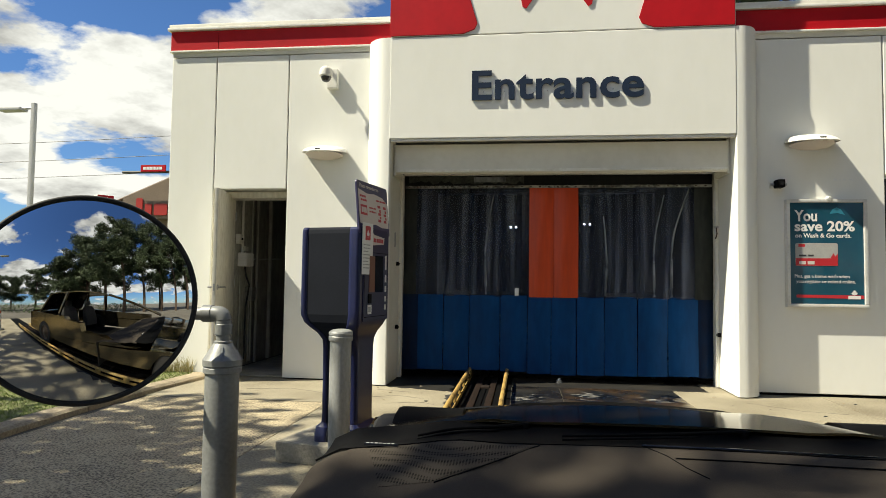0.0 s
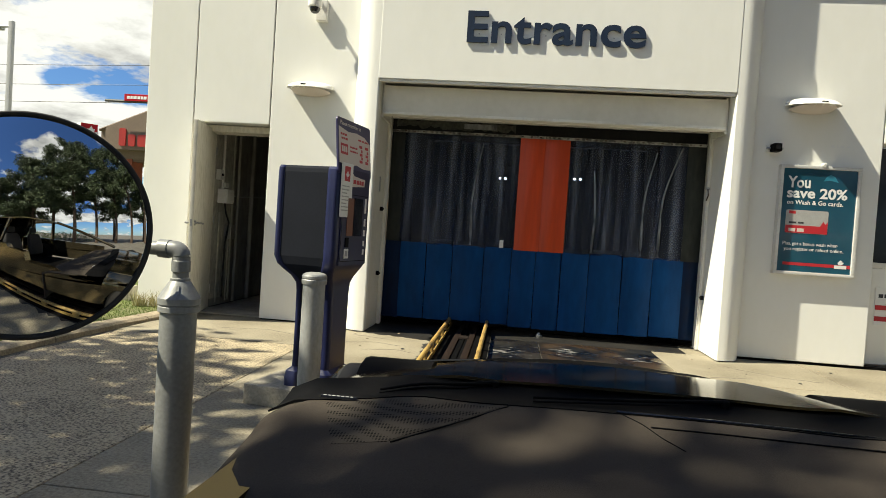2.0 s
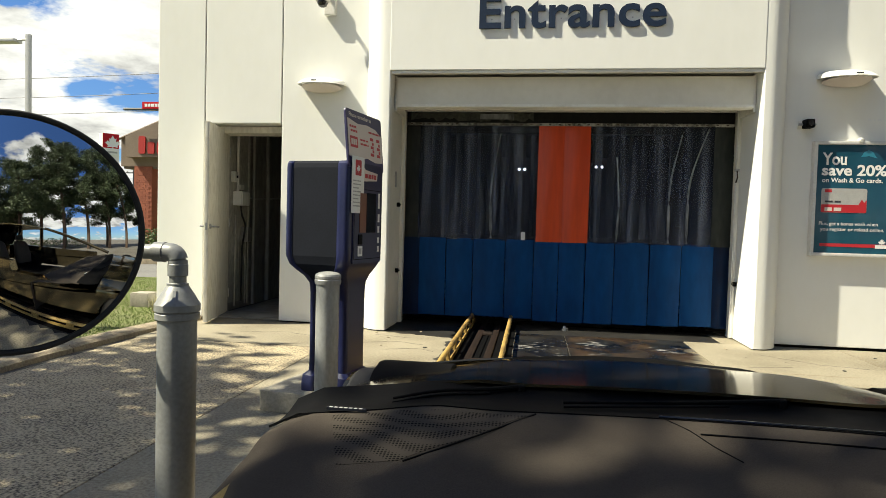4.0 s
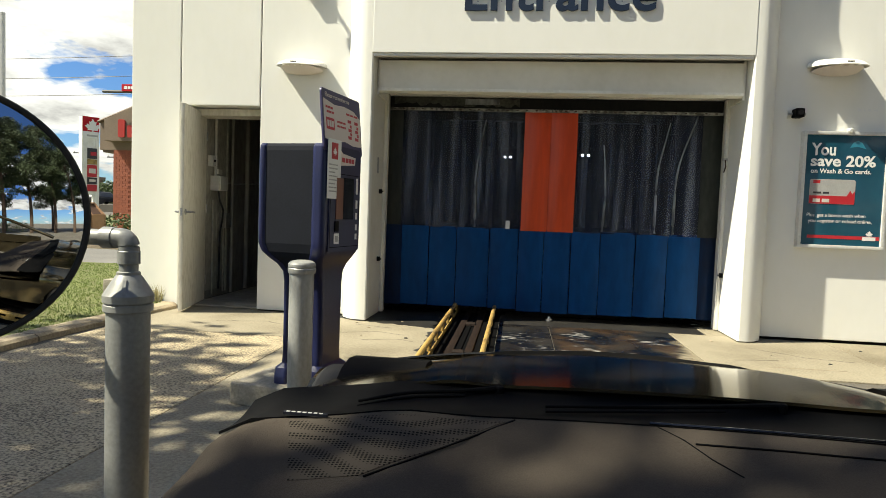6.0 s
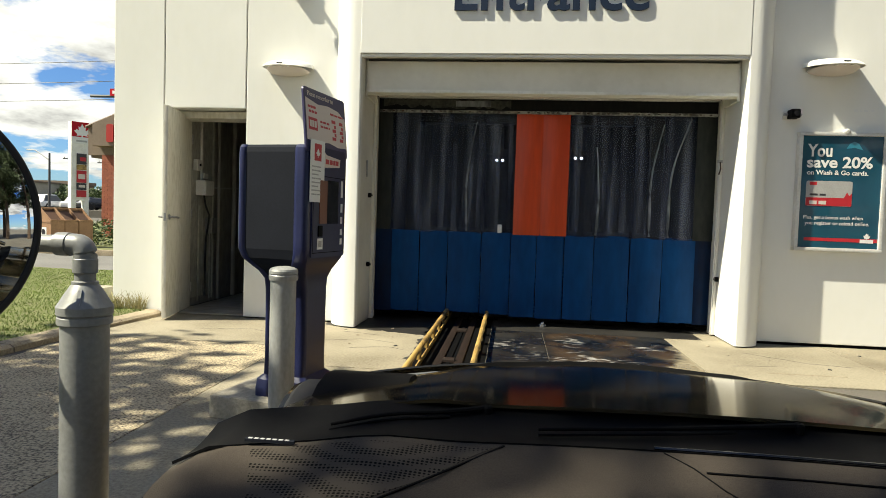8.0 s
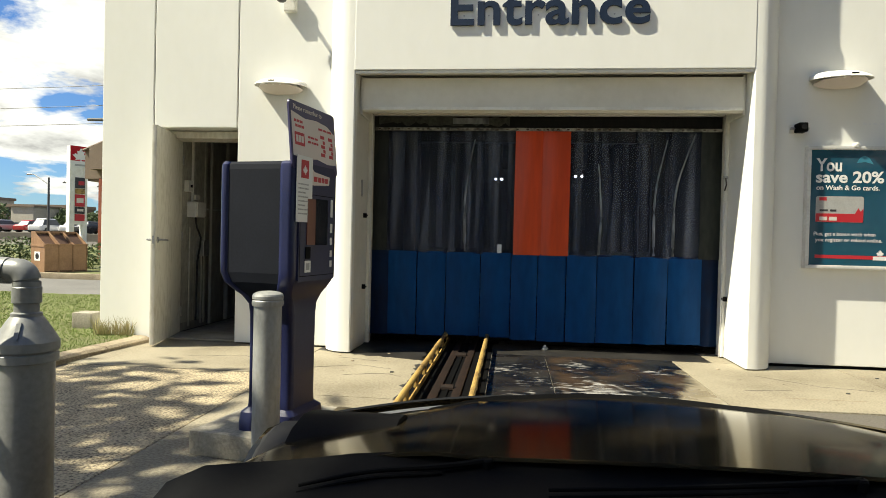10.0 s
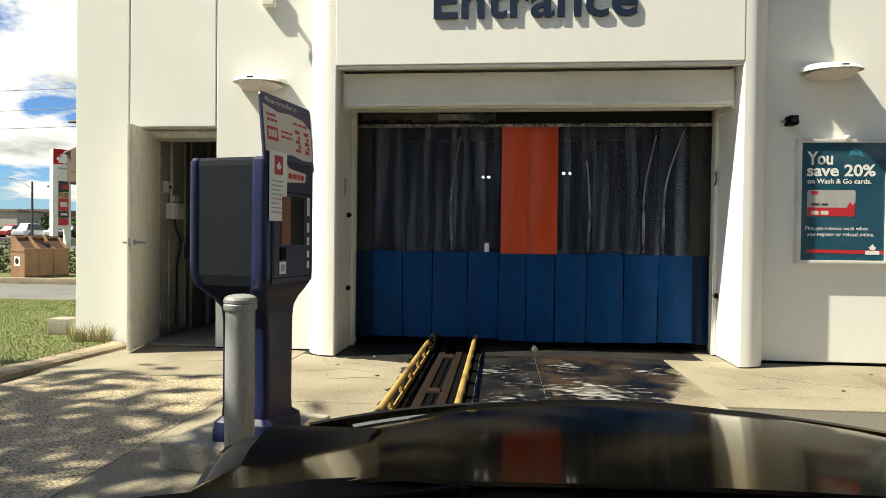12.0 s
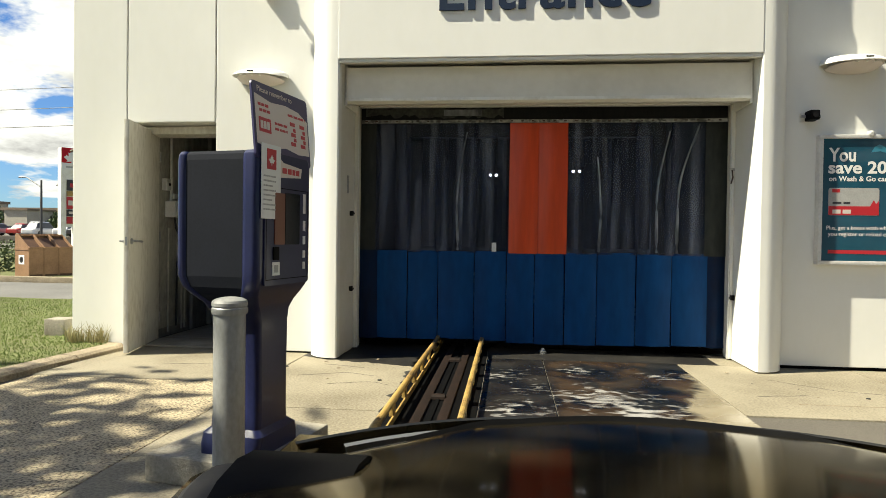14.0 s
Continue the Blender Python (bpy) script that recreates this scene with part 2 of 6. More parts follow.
pad_tree.links.new(pad_ramp.outputs[0], pad_tree.nodes["Principled BSDF"].inputs["Base Color"])
GLASS_LAMP = material("headlamp_lens", (0.22, 0.22, 0.21), 0.08, 0.3, coat=1.0)
WOOD_BIN = material("brown_bin_panel", (0.29, 0.165, 0.09), 0.65, dark=(0.20, 0.108, 0.055), scale=4, fine=30)
WOOD_BIN_DARK = material("dark_brown_bin_lid", (0.085, 0.04, 0.02), 0.65, dark=(0.05, 0.025, 0.014), scale=4, fine=30)
BRICK = material("red_brick_wall", (0.33, 0.10, 0.055), 0.85, dark=(0.22, 0.065, 0.04), scale=4, fine=20)
STUCCO = material("brown_stucco", (0.20, 0.15, 0.112), 0.85, dark=(0.155, 0.115, 0.085), scale=2, fine=20)
ROOF_BROWN = material("brown_roof_edge", (0.13, 0.09, 0.065), 0.7)
ROOF_TRIM = material("pale_roof_trim", (0.55, 0.52, 0.47), 0.6)
NEON_RED = material("neon_red_letter", (0.36, 0.022, 0.016), 0.4)
FAR_WALL = material("far_plaster", (0.42, 0.39, 0.33), 0.9, dark=(0.33, 0.30, 0.25), scale=0.6, fine=4)
FAR_DARK = material("far_dark_window", (0.04, 0.045, 0.055), 0.3)
POLE_GREY = material("pole_grey", (0.48, 0.48, 0.47), 0.5, 0.2, dark=(0.40, 0.40, 0.39), scale=3, fine=20)
POLE_DARK = material("dark_pole", (0.06, 0.06, 0.06), 0.6)
BARK = material("pine_bark", (0.10, 0.065, 0.045), 0.9, dark=(0.045, 0.03, 0.02), scale=5, fine=25, stretch=(1, 1, 0.2), bump=0.8, bump_scale=18)
NEEDLE = material("pine_needles", (0.06, 0.085, 0.03), 0.7, dark=(0.025, 0.042, 0.016), scale=1.2, fine=8)
LEAF = material("hedge_leaves", (0.07, 0.11, 0.025), 0.6, dark=(0.03, 0.05, 0.012), scale=2, fine=14)
GRASS = material("grass_blades", (0.17, 0.235, 0.05), 0.6, dark=(0.10, 0.145, 0.03), scale=1.3, fine=12, mix=0.4)
STRAW = material("dry_straw", (0.44, 0.38, 0.22), 0.8, dark=(0.26, 0.25, 0.11), scale=6, fine=40)
SOIL = material("turf_soil", (0.13, 0.16, 0.045), 0.95, dark=(0.10, 0.09, 0.04), scale=3, fine=40, bump=0.6, bump_scale=60)
CAR_WHITE = material("parked_white_paint", (0.7, 0.7, 0.7), 0.25, coat=0.8)
CAR_SILVER = material("parked_silver_paint", (0.45, 0.46, 0.47), 0.3, 0.4, coat=0.8)
CAR_RED = material("parked_red_paint", (0.35, 0.02, 0.02), 0.25, coat=0.8)
CAR_DARK = material("parked_dark_paint", (0.02, 0.022, 0.028), 0.25, coat=0.8)
LAMP_GLOW = material("tunnel_lamp", (1, 1, 1), 0.4, emit=(1.0, 0.96, 0.9), power=9.0)
MIRROR = material("convex_mirror", (0.74, 0.75, 0.76), 0.01, 1.0)


def wet_lane_material():
    """Dark wet concrete with foam flecks, rusty damp and glossy puddles."""
    m = bpy.data.materials.new("wet_lane")
    m.use_nodes = True
    nt = m.node_tree
    b = nt.nodes["Principled BSDF"]
    geo = nt.nodes.new("ShaderNodeNewGeometry")

    def noise_at(scale, detail, stretch, offset):
        mp = nt.nodes.new("ShaderNodeMapping")
        mp.inputs["Scale"].default_value, mp.inputs["Location"].default_value = stretch, offset
        n = nt.nodes.new("ShaderNodeTexNoise")
        n.inputs["Scale"].default_value, n.inputs["Detail"].default_value, n.inputs["Distortion"].default_value = scale, detail, 0.6
        nt.links.new(geo.outputs["Position"], mp.inputs[0])
        nt.links.new(mp.outputs[0], n.inputs["Vector"])
        return n.outputs["Fac"]

    def ramp(fac, stops):
        r = nt.nodes.new("ShaderNodeValToRGB")
        e = r.color_ramp.elements
        e[0].position, e[1].position = stops[0][0], stops[1][0]
        e[0].color, e[1].color = (*stops[0][1], 1), (*stops[1][1], 1)
        for p, c in stops[2:]:
            e.new(p).color = (*c, 1)
        nt.links.new(fac, r.inputs[0])
        return r.outputs[0]

    base = ramp(noise_at(2.2, 6, (1, 1, 1), (0, 0, 0)), [(0.35, (0.004, 0.005, 0.006)), (0.72, (0.016, 0.0145, 0.0125))])
    rust = ramp(noise_at(3.0, 5, (1, 0.8, 1), (7, 2, 0)), [(0.44, (0, 0, 0)), (0.60, (1, 1, 1))])
    # foam lies in a few ragged pools: (x, y, radius, weight)
    wob = nt.nodes.new("ShaderNodeTexNoise")
    wob.inputs["Scale"].default_value, wob.inputs["Detail"].default_value = 2.6, 6
    shift, at = nt.nodes.new("ShaderNodeVectorMath"), nt.nodes.new("ShaderNodeVectorMath")
    shift.operation, at.operation = "MULTIPLY_ADD", "ADD"
    shift.inputs[1].default_value, shift.inputs[2].default_value = (0.7, 0.9, 0), (-0.35, -0.45, 0)
    nt.links.new(geo.outputs["Position"], wob.inputs["Vector"])
    nt.links.new(wob.outputs["Color"], shift.inputs[0])
    nt.links.new(geo.outputs["Position"], at.inputs[0])
    nt.links.new(shift.outputs[0], at.inputs[1])
    pool = None
    for px, py, radius, weight in ((0.80, 5.78, 0.36, 1.0), (1.02, 5.40, 0.26, 1.0), (0.74, 6.22, 0.2, 0.9), (1.36, 6.72, 0.17, 1.0), (0.62, 6.9, 0.2, 0.7), (0.10, 5.25, 0.4, 0.72), (0.02, 6.45, 0.25, 0.75), (0.30, 6.0, 0.16, 0.7)):
        far = nt.nodes.new("ShaderNodeVectorMath")
        far.operation = "DISTANCE"
        far.inputs[1].default_value = (px, py, 0)
        nt.links.new(at.outputs[0], far.inputs[0])
        near = nt.nodes.new("ShaderNodeMapRange")
        near.inputs["From Min"].default_value, near.inputs["From Max"].default_value = 1.7 * radius, 0.0
        near.inputs["To Max"].default_value = weight
        nt.links.new(far.outputs["Value"], near.inputs["Value"])
        if pool is None:
            pool = near.outputs[0]
        else:
            most = nt.nodes.new("ShaderNodeMath")
            most.operation = "MAXIMUM"
            nt.links.new(pool, most.inputs[0])
            nt.links.new(near.outputs[0], most.inputs[1])
            pool = most.outputs[0]
    both = nt.nodes.new("ShaderNodeMath")
    both.operation = "MULTIPLY_ADD"
    both.inputs[1].default_value = 0.36
    nt.links.new(pool, both.inputs[0])
    nt.links.new(noise_at(13.0, 10, (0.6, 1.15, 1), (2.3, 4.1, 0)), both.inputs[2])
    foam = ramp(both.outputs[0], [(0.685, (0, 0, 0)), (0.86, (1, 1, 1))])
    a, c = nt.nodes.new("ShaderNodeMix"), nt.nodes.new("ShaderNodeMix")
    a.data_type = c.data_type = "RGBA"
    a.inputs["B"].default_value, c.inputs["B"].default_value = (0.036, 0.0225, 0.0125, 1), (0.30, 0.29, 0.275, 1)
    sep = nt.nodes.new("ShaderNodeSeparateXYZ")
    nt.links.new(geo.outputs["Position"], sep.inputs[0])
    side = nt.nodes.new("ShaderNodeMapRange")
    side.inputs["From Min"].default_value, side.inputs["From Max"].default_value, side.inputs["To Min"].default_value = 0.38, 0.48, 0.12
    brown = nt.nodes.new("ShaderNodeMath")
    brown.operation = "MULTIPLY"
    nt.links.new(sep.outputs["X"], side.inputs["Value"])
    nt.links.new(side.outputs[0], brown.inputs[0])
    nt.links.new(rust, brown.inputs[1])
    nt.links.new(brown.outputs[0], a.inputs["Factor"])
    nt.links.new(base, a.inputs["A"])
    nt.links.new(foam, c.inputs["Factor"])
    nt.links.new(a.outputs["Result"], c.inputs["A"])
    # the damp ends in a ragged edge where the slab stays dry
    skew, edge, dry = nt.nodes.new("ShaderNodeMath"), nt.nodes.new("ShaderNodeMath"), nt.nodes.new("ShaderNodeMix")
    skew.operation = edge.operation = "MULTIPLY_ADD"
    dry.data_type = "RGBA"
    skew.inputs[1].default_value, edge.inputs[1].default_value = -0.33, 0.7
    nt.links.new(sep.outputs["Y"], skew.inputs[0])
    nt.links.new(sep.outputs["X"], skew.inputs[2])
    nt.links.new(noise_at(3.4, 7, (1, 1, 1), (5, 5, 0)), edge.inputs[0])
    nt.links.new(skew.outputs[0], edge.inputs[2])
    step = nt.nodes.new("ShaderNodeMapRange")
    step.inputs["From Min"].default_value, step.inputs["From Max"].default_value = -0.27, -0.14
    nt.links.new(edge.outputs[0], step.inputs["Value"])
    nt.links.new(step.outputs[0], dry.inputs["Factor"])
    nt.links.new(c.outputs["Result"], dry.inputs["A"])
    dry.inputs["B"].default_value = (0.235, 0.2, 0.138, 1)
    nt.links.new(dry.outputs["Result"], b.inputs["Base Color"])
    gloss = ramp(noise_at(2.4, 4, (1, 1, 1), (1, 9, 0)), [(0.4, (0.15, 0.15, 0.15)), (0.62, (0.5, 0.5, 0.5))])
    nt.links.new(gloss, b.inputs["Roughness"])
    bp, n = nt.nodes.new("ShaderNodeBump"), noise_at(70, 3, (1, 1, 1), (0, 0, 0))
    bp.inputs["Strength"].default_value, bp.inputs["Distance"].default_value = 0.15, 0.01
    nt.links.new(n, bp.inputs["Height"])
    nt.links.new(bp.outputs[0], b.inputs["Normal"])
    return m


def clear_vinyl_material():
    """Cloudy clear vinyl, streaked white down its length."""
    m = bpy.data.materials.new("clear_vinyl")
    m.use_nodes = True
    nt = m.node_tree
    b, out = nt.nodes["Principled BSDF"], nt.nodes["Material Output"]
    b.inputs["Roughness"].default_value = 0.5
    b.inputs["Base Color"].default_value = (0.245, 0.28, 0.36, 1)
    geo, mp = nt.nodes.new("ShaderNodeNewGeometry"), nt.nodes.new("ShaderNodeMapping")
    mp.inputs["Scale"].default_value = (6.5, 3, 0.36)
    n = nt.nodes.new("ShaderNodeTexNoise")
    n.inputs["Scale"].default_value, n.inputs["Detail"].default_value = 1.6, 6
    r = nt.nodes.new("ShaderNodeMapRange")
    r.inputs["From Min"].default_value, r.inputs["From Max"].default_value = 0.48, 0.78
    r.inputs["To Min"].default_value, r.inputs["To Max"].default_value = 0.07, 0.47
    tr, mx = nt.nodes.new("ShaderNodeBsdfTransparent"), nt.nodes.new("ShaderNodeMixShader")
    tr.inputs[0].default_value = (0.55, 0.6, 0.72, 1)
    nt.links.new(geo.outputs["Position"], mp.inputs[0])
    nt.links.new(mp.outputs[0], n.inputs["Vector"])
    nt.links.new(n.outputs["Fac"], r.inputs["Value"])
    nt.links.new(r.outputs[0], mx.inputs[0])
    nt.links.new(tr.outputs[0], mx.inputs[1])
    nt.links.new(b.outputs[0], mx.inputs[2])
    nt.links.new(mx.outputs[0], out.inputs[0])
    return m


# wet concrete with the bay's shade put into its dark colour
WET_SHADE = material("wet_shaded_concrete", (0.022, 0.019, 0.015), 0.5, dark=(0.008, 0.008, 0.008), scale=3, fine=30, mix=0.4, rough_var=0.2, bump=0.2, bump_scale=60)
GRIMY_CLEAR = material("grimy_green_vinyl", (0.055, 0.06, 0.048), 0.5, dark=(0.012, 0.013, 0.011), scale=6, fine=30, mix=0.5, spread=(0.4, 0.62))
OLIVE_DARK = material("dark_olive_vinyl", (0.030, 0.034, 0.029), 0.5, dark=(0.014, 0.016, 0.015), scale=4, fine=24, mix=0.5, stretch=(1, 1, 0.3), spec=0.2)
RAIL_GRIME = material("grimy_galvanised_rail", (0.34, 0.34, 0.32), 0.6, dark=(0.06, 0.06, 0.055), scale=5, fine=30, mix=0.5, spread=(0.42, 0.58))
# pale colour for the drawn fold highlights and the taped patch
GLINT_AND_TAPE = material("fold_glint_and_tape", (0.27, 0.29, 0.32), 0.4, dark=(0.05, 0.055, 0.065), scale=4, fine=15, stretch=(1, 1, 0.5), spread=(0.4, 0.65))
WET = wet_lane_material()
CLEAR = clear_vinyl_material()

# ---- mesh helpers ----
PLACE = {}


def thing(name, label, category, at=(0, 0, 0), turn=0.0, group="", kind=""):
    """An empty at a thing's base, to carry its parts."""
    ob = new(name)
    ob.empty_display_size = 0.1
    ob.matrix_world = pose(*at, 0, 0, turn)
    PLACE[ob.name] = pose(*at, 0, 0, turn)
    return tagged(ob, label, category, group, kind)


def solid(name, bm, mat, smooth=25):
    bmesh.ops.recalc_face_normals(bm, faces=bm.faces)
    me = bpy.data.meshes.new(name)
    bm.to_mesh(me)
    bm.free()
    me.materials.append(mat)
    if smooth:
        me.shade_smooth()
        me.set_sharp_from_angle(angle=radians(smooth))
        # broad flat faces keep their own normal beside narrow rounded edges
        area = {}
        for f in me.polygons:
            for k in f.edge_keys:
                area.setdefault(k, []).append(f)
        for e in me.edges:
            pair = area.get(e.key, [])
            if len(pair) == 2 and max(pair[0].area, pair[1].area) > 12 * min(pair[0].area, pair[1].area) and pair[0].normal.angle(pair[1].normal, 0) > 0.1:
                e.use_edge_sharp = True
    return me


def part(name, bm, mat, parent, label="", local=False, smooth=25, kind=""):
    """One mesh under a thing or a part; its bmesh is in world metres unless local."""
    m = PLACE[parent.name]
    if not local:
        bm.transform(m.inverted())
    ob = new(name, solid(name, bm, mat, smooth))
    ob.parent = parent
    PLACE[ob.name] = m
    return tagged(ob, label, "", "", kind)


def single(name, bm, mat, label="", category="", group="", kind="", at=(0, 0, 0), smooth=25):
    """A thing that is one mesh, with its origin at `at`."""
    bm.transform(Matrix.Translation(at).inverted())
    ob = new(name, solid(name, bm, mat, smooth))
    ob.location = at
    PLACE[ob.name] = Matrix.Translation(at)
    return tagged(ob, label, category, group, kind)


def box(x0, x1, y0, y1, z0, z1, bevel=0.0, bm=None, segments=2):
    own = bmesh.new()
    bmesh.ops.create_cube(own, size=1)
    for v in own.verts:
        v.co = Vector(((x0 + x1) / 2 + v.co.x * (x1 - x0), (y0 + y1) / 2 + v.co.y * (y1 - y0), (z0 + z1) / 2 + v.co.z * (z1 - z0)))
    if bevel:
        bmesh.ops.bevel(own, geom=own.edges[:], offset=bevel, segments=segments, affect="EDGES", profile=0.6)
    return merge(bm, own)


def merge(bm, own):
    if bm is None:
        return own
    me = bpy.data.meshes.new("tmp")
    own.to_mesh(me)
    own.free()
    bm.from_mesh(me)
    bpy.data.meshes.remove(me)
    return bm


def lathe(profile, at=(0, 0, 0), segments=32, bm=None, m=None):
    """Turns (radius, height) rows about z."""
    own = bmesh.new()
    rings = []
    for r, z in profile:
        if r < 1e-5:
            rings.append([own.verts.new((0, 0, z))])
        else:
            rings.append([own.verts.new((r * math.cos(2 * math.pi * i / segments), r * math.sin(2 * math.pi * i / segments), z)) for i in range(segments)])
    for a, b in zip(rings, rings[1:]):
        for i in range(segments):
            j = (i + 1) % segments
            face = [a[i % len(a)], a[j % len(a)], b[j % len(b)], b[i % len(b)]]
            face = list(dict.fromkeys(face))
            if len(face) > 2:
                own.faces.new(face)
    for ring in (rings[0], rings[-1]):
        if len(ring) > 2:
            own.faces.new(ring)
    own.transform(Matrix.Translation(at) @ (m or Matrix()))
    return merge(bm, own)


def tube(points, r, segments=12, bm=None, r1=None, caps=True):
    """A round bar through points, tapering to r1."""
    own = bmesh.new()
    pts = [Vector(p) for p in points]
    rings, up = [], Vector((0, 0, 1))
    for i, p in enumerate(pts):
        way = (pts[min(i + 1, len(pts) - 1)] - pts[max(i - 1, 0)]).normalized()
        side = way.cross(up)
        if side.length < 0.05:
            side = way.cross(Vector((0, 1, 0)))
        side.normalize()
        other = side.cross(way)
        rr = r if r1 is None else r + (r1 - r) * i / (len(pts) - 1)
        rings.append([own.verts.new(p + rr * (math.cos(a) * side + math.sin(a) * other)) for a in (2 * math.pi * k / segments for k in range(segments))])
    for a, b in zip(rings, rings[1:]):
        for k in range(segments):
            own.faces.new((a[k], a[(k + 1) % segments], b[(k + 1) % segments], b[k]))
    if caps:
        own.faces.new(rings[0])
        own.faces.new(rings[-1])
    return merge(bm, own)


def rounded(x0, x1, y0, y1, r, n=5):
    r = min(r, (x1 - x0) / 2 - 1e-4, (y1 - y0) / 2 - 1e-4)
    out = []
    for cx, cy, a0 in ((x1 - r, y1 - r, 0), (x0 + r, y1 - r, 90), (x0 + r, y0 + r, 180), (x1 - r, y0 + r, 270)):
        out += [(cx + r * math.cos(radians(a0 + 90 * i / n)), cy + r * math.sin(radians(a0 + 90 * i / n))) for i in range(n + 1)]
    return out


def loft(sections, bm=None):
    """Skins rows (z, x0, x1, y0, y1, radius) of rounded rectangles."""
    own = bmesh.new()
    rings = [[own.verts.new((x, y, z)) for x, y in rounded(x0, x1, y0, y1, r)] for z, x0, x1, y0, y1, r in sections]
    for a, b in zip(rings, rings[1:]):
        for i in range(len(a)):
            j = (i + 1) % len(a)
            own.faces.new((a[i], a[j], b[j], b[i]))
    own.faces.new(rings[0])
    own.faces.new(rings[-1])
    return merge(bm, own)


def prism(outline, thick, m, bevel=0.0, bm=None):
    """A flat outline in x, y, thick in z from 0, placed by m."""
    own = bmesh.new()
    face = own.faces.new([own.verts.new((x, y, 0)) for x, y in outline])
    got = bmesh.ops.extrude_face_region(own, geom=[face])
    for v in got["geom"]:
        if isinstance(v, bmesh.types.BMVert):
            v.co.z += thick
    if bevel:
        top = [e for e in own.edges if all(abs(v.co.z - thick) < 1e-6 for v in e.verts)]
        bmesh.ops.bevel(own, geom=top, offset=bevel, segments=2, affect="EDGES")
    own.transform(m)
    return merge(bm, own)


def sheet(fn, nu, nv, thick=0.0, bm=None):
    """A grid fn(u, v) with u, v in 0..1, given thickness along its normals."""
    own = bmesh.new()
    grid = [[own.verts.new(fn(i / nu, j / nv)) for j in range(nv + 1)] for i in range(nu + 1)]
    for i in range(nu):
        for j in range(nv):
            own.faces.new((grid[i][j], grid[i + 1][j], grid[i + 1][j + 1], grid[i][j + 1]))
    if thick:
        bmesh.ops.recalc_face_normals(own, faces=own.faces)
        bmesh.ops.solidify(own, geom=own.faces[:], thickness=thick)
    return merge(bm, own)


# the wall plane: x to the right, y up, z towards the street
FACING = Matrix(((1, 0, 0, 0), (0, 0, -1, 0), (0, 1, 0, 0), (0, 0, 0, 1)))


def on_wall(x, y, z):
    return Matrix.Translation((x, y, z)) @ FACING


def words(body, size, depth, m, weight=0.0, spacing=1.0, align="LEFT"):
    """Raised lettering in the built-in font, as a bmesh."""
    cu = bpy.data.curves.new("lettering", "FONT")
    cu.body, cu.size, cu.extrude, cu.offset, cu.align_x, cu.space_character, cu.resolution_u = body, size, depth / 2, weight, align, spacing, 4
    ob = bpy.data.objects.new("lettering", cu)
    scene.collection.objects.link(ob)
    me = bpy.data.meshes.new_from_object(ob.evaluated_get(bpy.context.evaluated_depsgraph_get()))
    bm = bmesh.new()
    bm.from_mesh(me)
    bpy.data.objects.remove(ob)
    bpy.data.curves.remove(cu)
    bpy.data.meshes.remove(me)
    bm.transform(m @ Matrix.Translation((0, 0, depth / 2)))
    return bm


def bars(x0, x1, y, h, count, m, seed, bm=None, thick=0.001):
    """A line of illegible print: short bars."""
    rnd = random.Random(seed)
    x, total = x0, x1 - x0
    while x < x1:
        w = min(x1 - x, total / count * rnd.uniform(0.5, 1.3))
        bm = prism([(x, y), (x + w * 0.8, y), (x + w * 0.8, y + h), (x, y + h)], thick, m, bm=bm)
        x += w
    return bm


def maple(scale, m, thick, bm=None):
    """A plain three-lobed leaf shape, standing for a maker's mark."""
    half = [(0.05, 0), (0.05, 0.28), (0.42, 0.24), (0.36, 0.36), (0.62, 0.62), (0.46, 0.66), (0.44, 0.78), (0.24, 0.66), (0.28, 0.98), (0.15, 0.92), (0, 1.2)]
    outline = [(x * scale, y * scale) for x, y in half] + [(-x * scale, y * scale) for x, y in reversed(half[:-1])]
    return prism(outline, thick, m, bm=bm)

# ---- the wash building ----
FRONT, WALL, DOORWAY = 6.95, 7.22, 7.62
LEFT_END, RIGHT_END = -4.28, 9.0
BAY_L, BAY_R = -1.49, 2.20
PANEL_TOP = 3.84

wall_west = thing("wall_west", "white metal panel wall beside the wash bay, with a service doorway", "wall", (-3, WALL, 0), kind="structure")


def panel(x0, x1, z0, z1, parent, y=WALL, depth=0.12):
    return part("panel", box(x0 + 0.006, x1 - 0.006, y, y + depth, z0, z1, 0.008), WHITE, parent)


panel(LEFT_END, -3.70, 0.015, PANEL_TOP, wall_west)
panel(-3.70, -2.79, 2.23, PANEL_TOP, wall_west)
panel(-2.79, -1.80, 0.015, PANEL_TOP, wall_west)
part("backing", box(LEFT_END + 0.02, -3.71, WALL + 0.11, WALL + 0.34, 0, 4.1), WHITE_TRIM, wall_west)
part("backing", box(-3.71, -2.80, WALL + 0.11, WALL + 0.34, 2.24, 4.1), WHITE_TRIM, wall_west)
part("backing", box(-2.80, -1.5, WALL + 0.11, WALL + 0.34, 0, 4.1), WHITE_TRIM, wall_west)
wall_side = thing("wall_side", "white metal panel side wall of the wash building", "wall", (LEFT_END, 12, 0), kind="structure")
for i in range(8):
    part("panel", box(LEFT_END, LEFT_END + 0.12, WALL + 0.135 + 2 * i, WALL + 2.125 + 2 * i, 0.015, 4.1, 0.008), WHITE, wall_side)

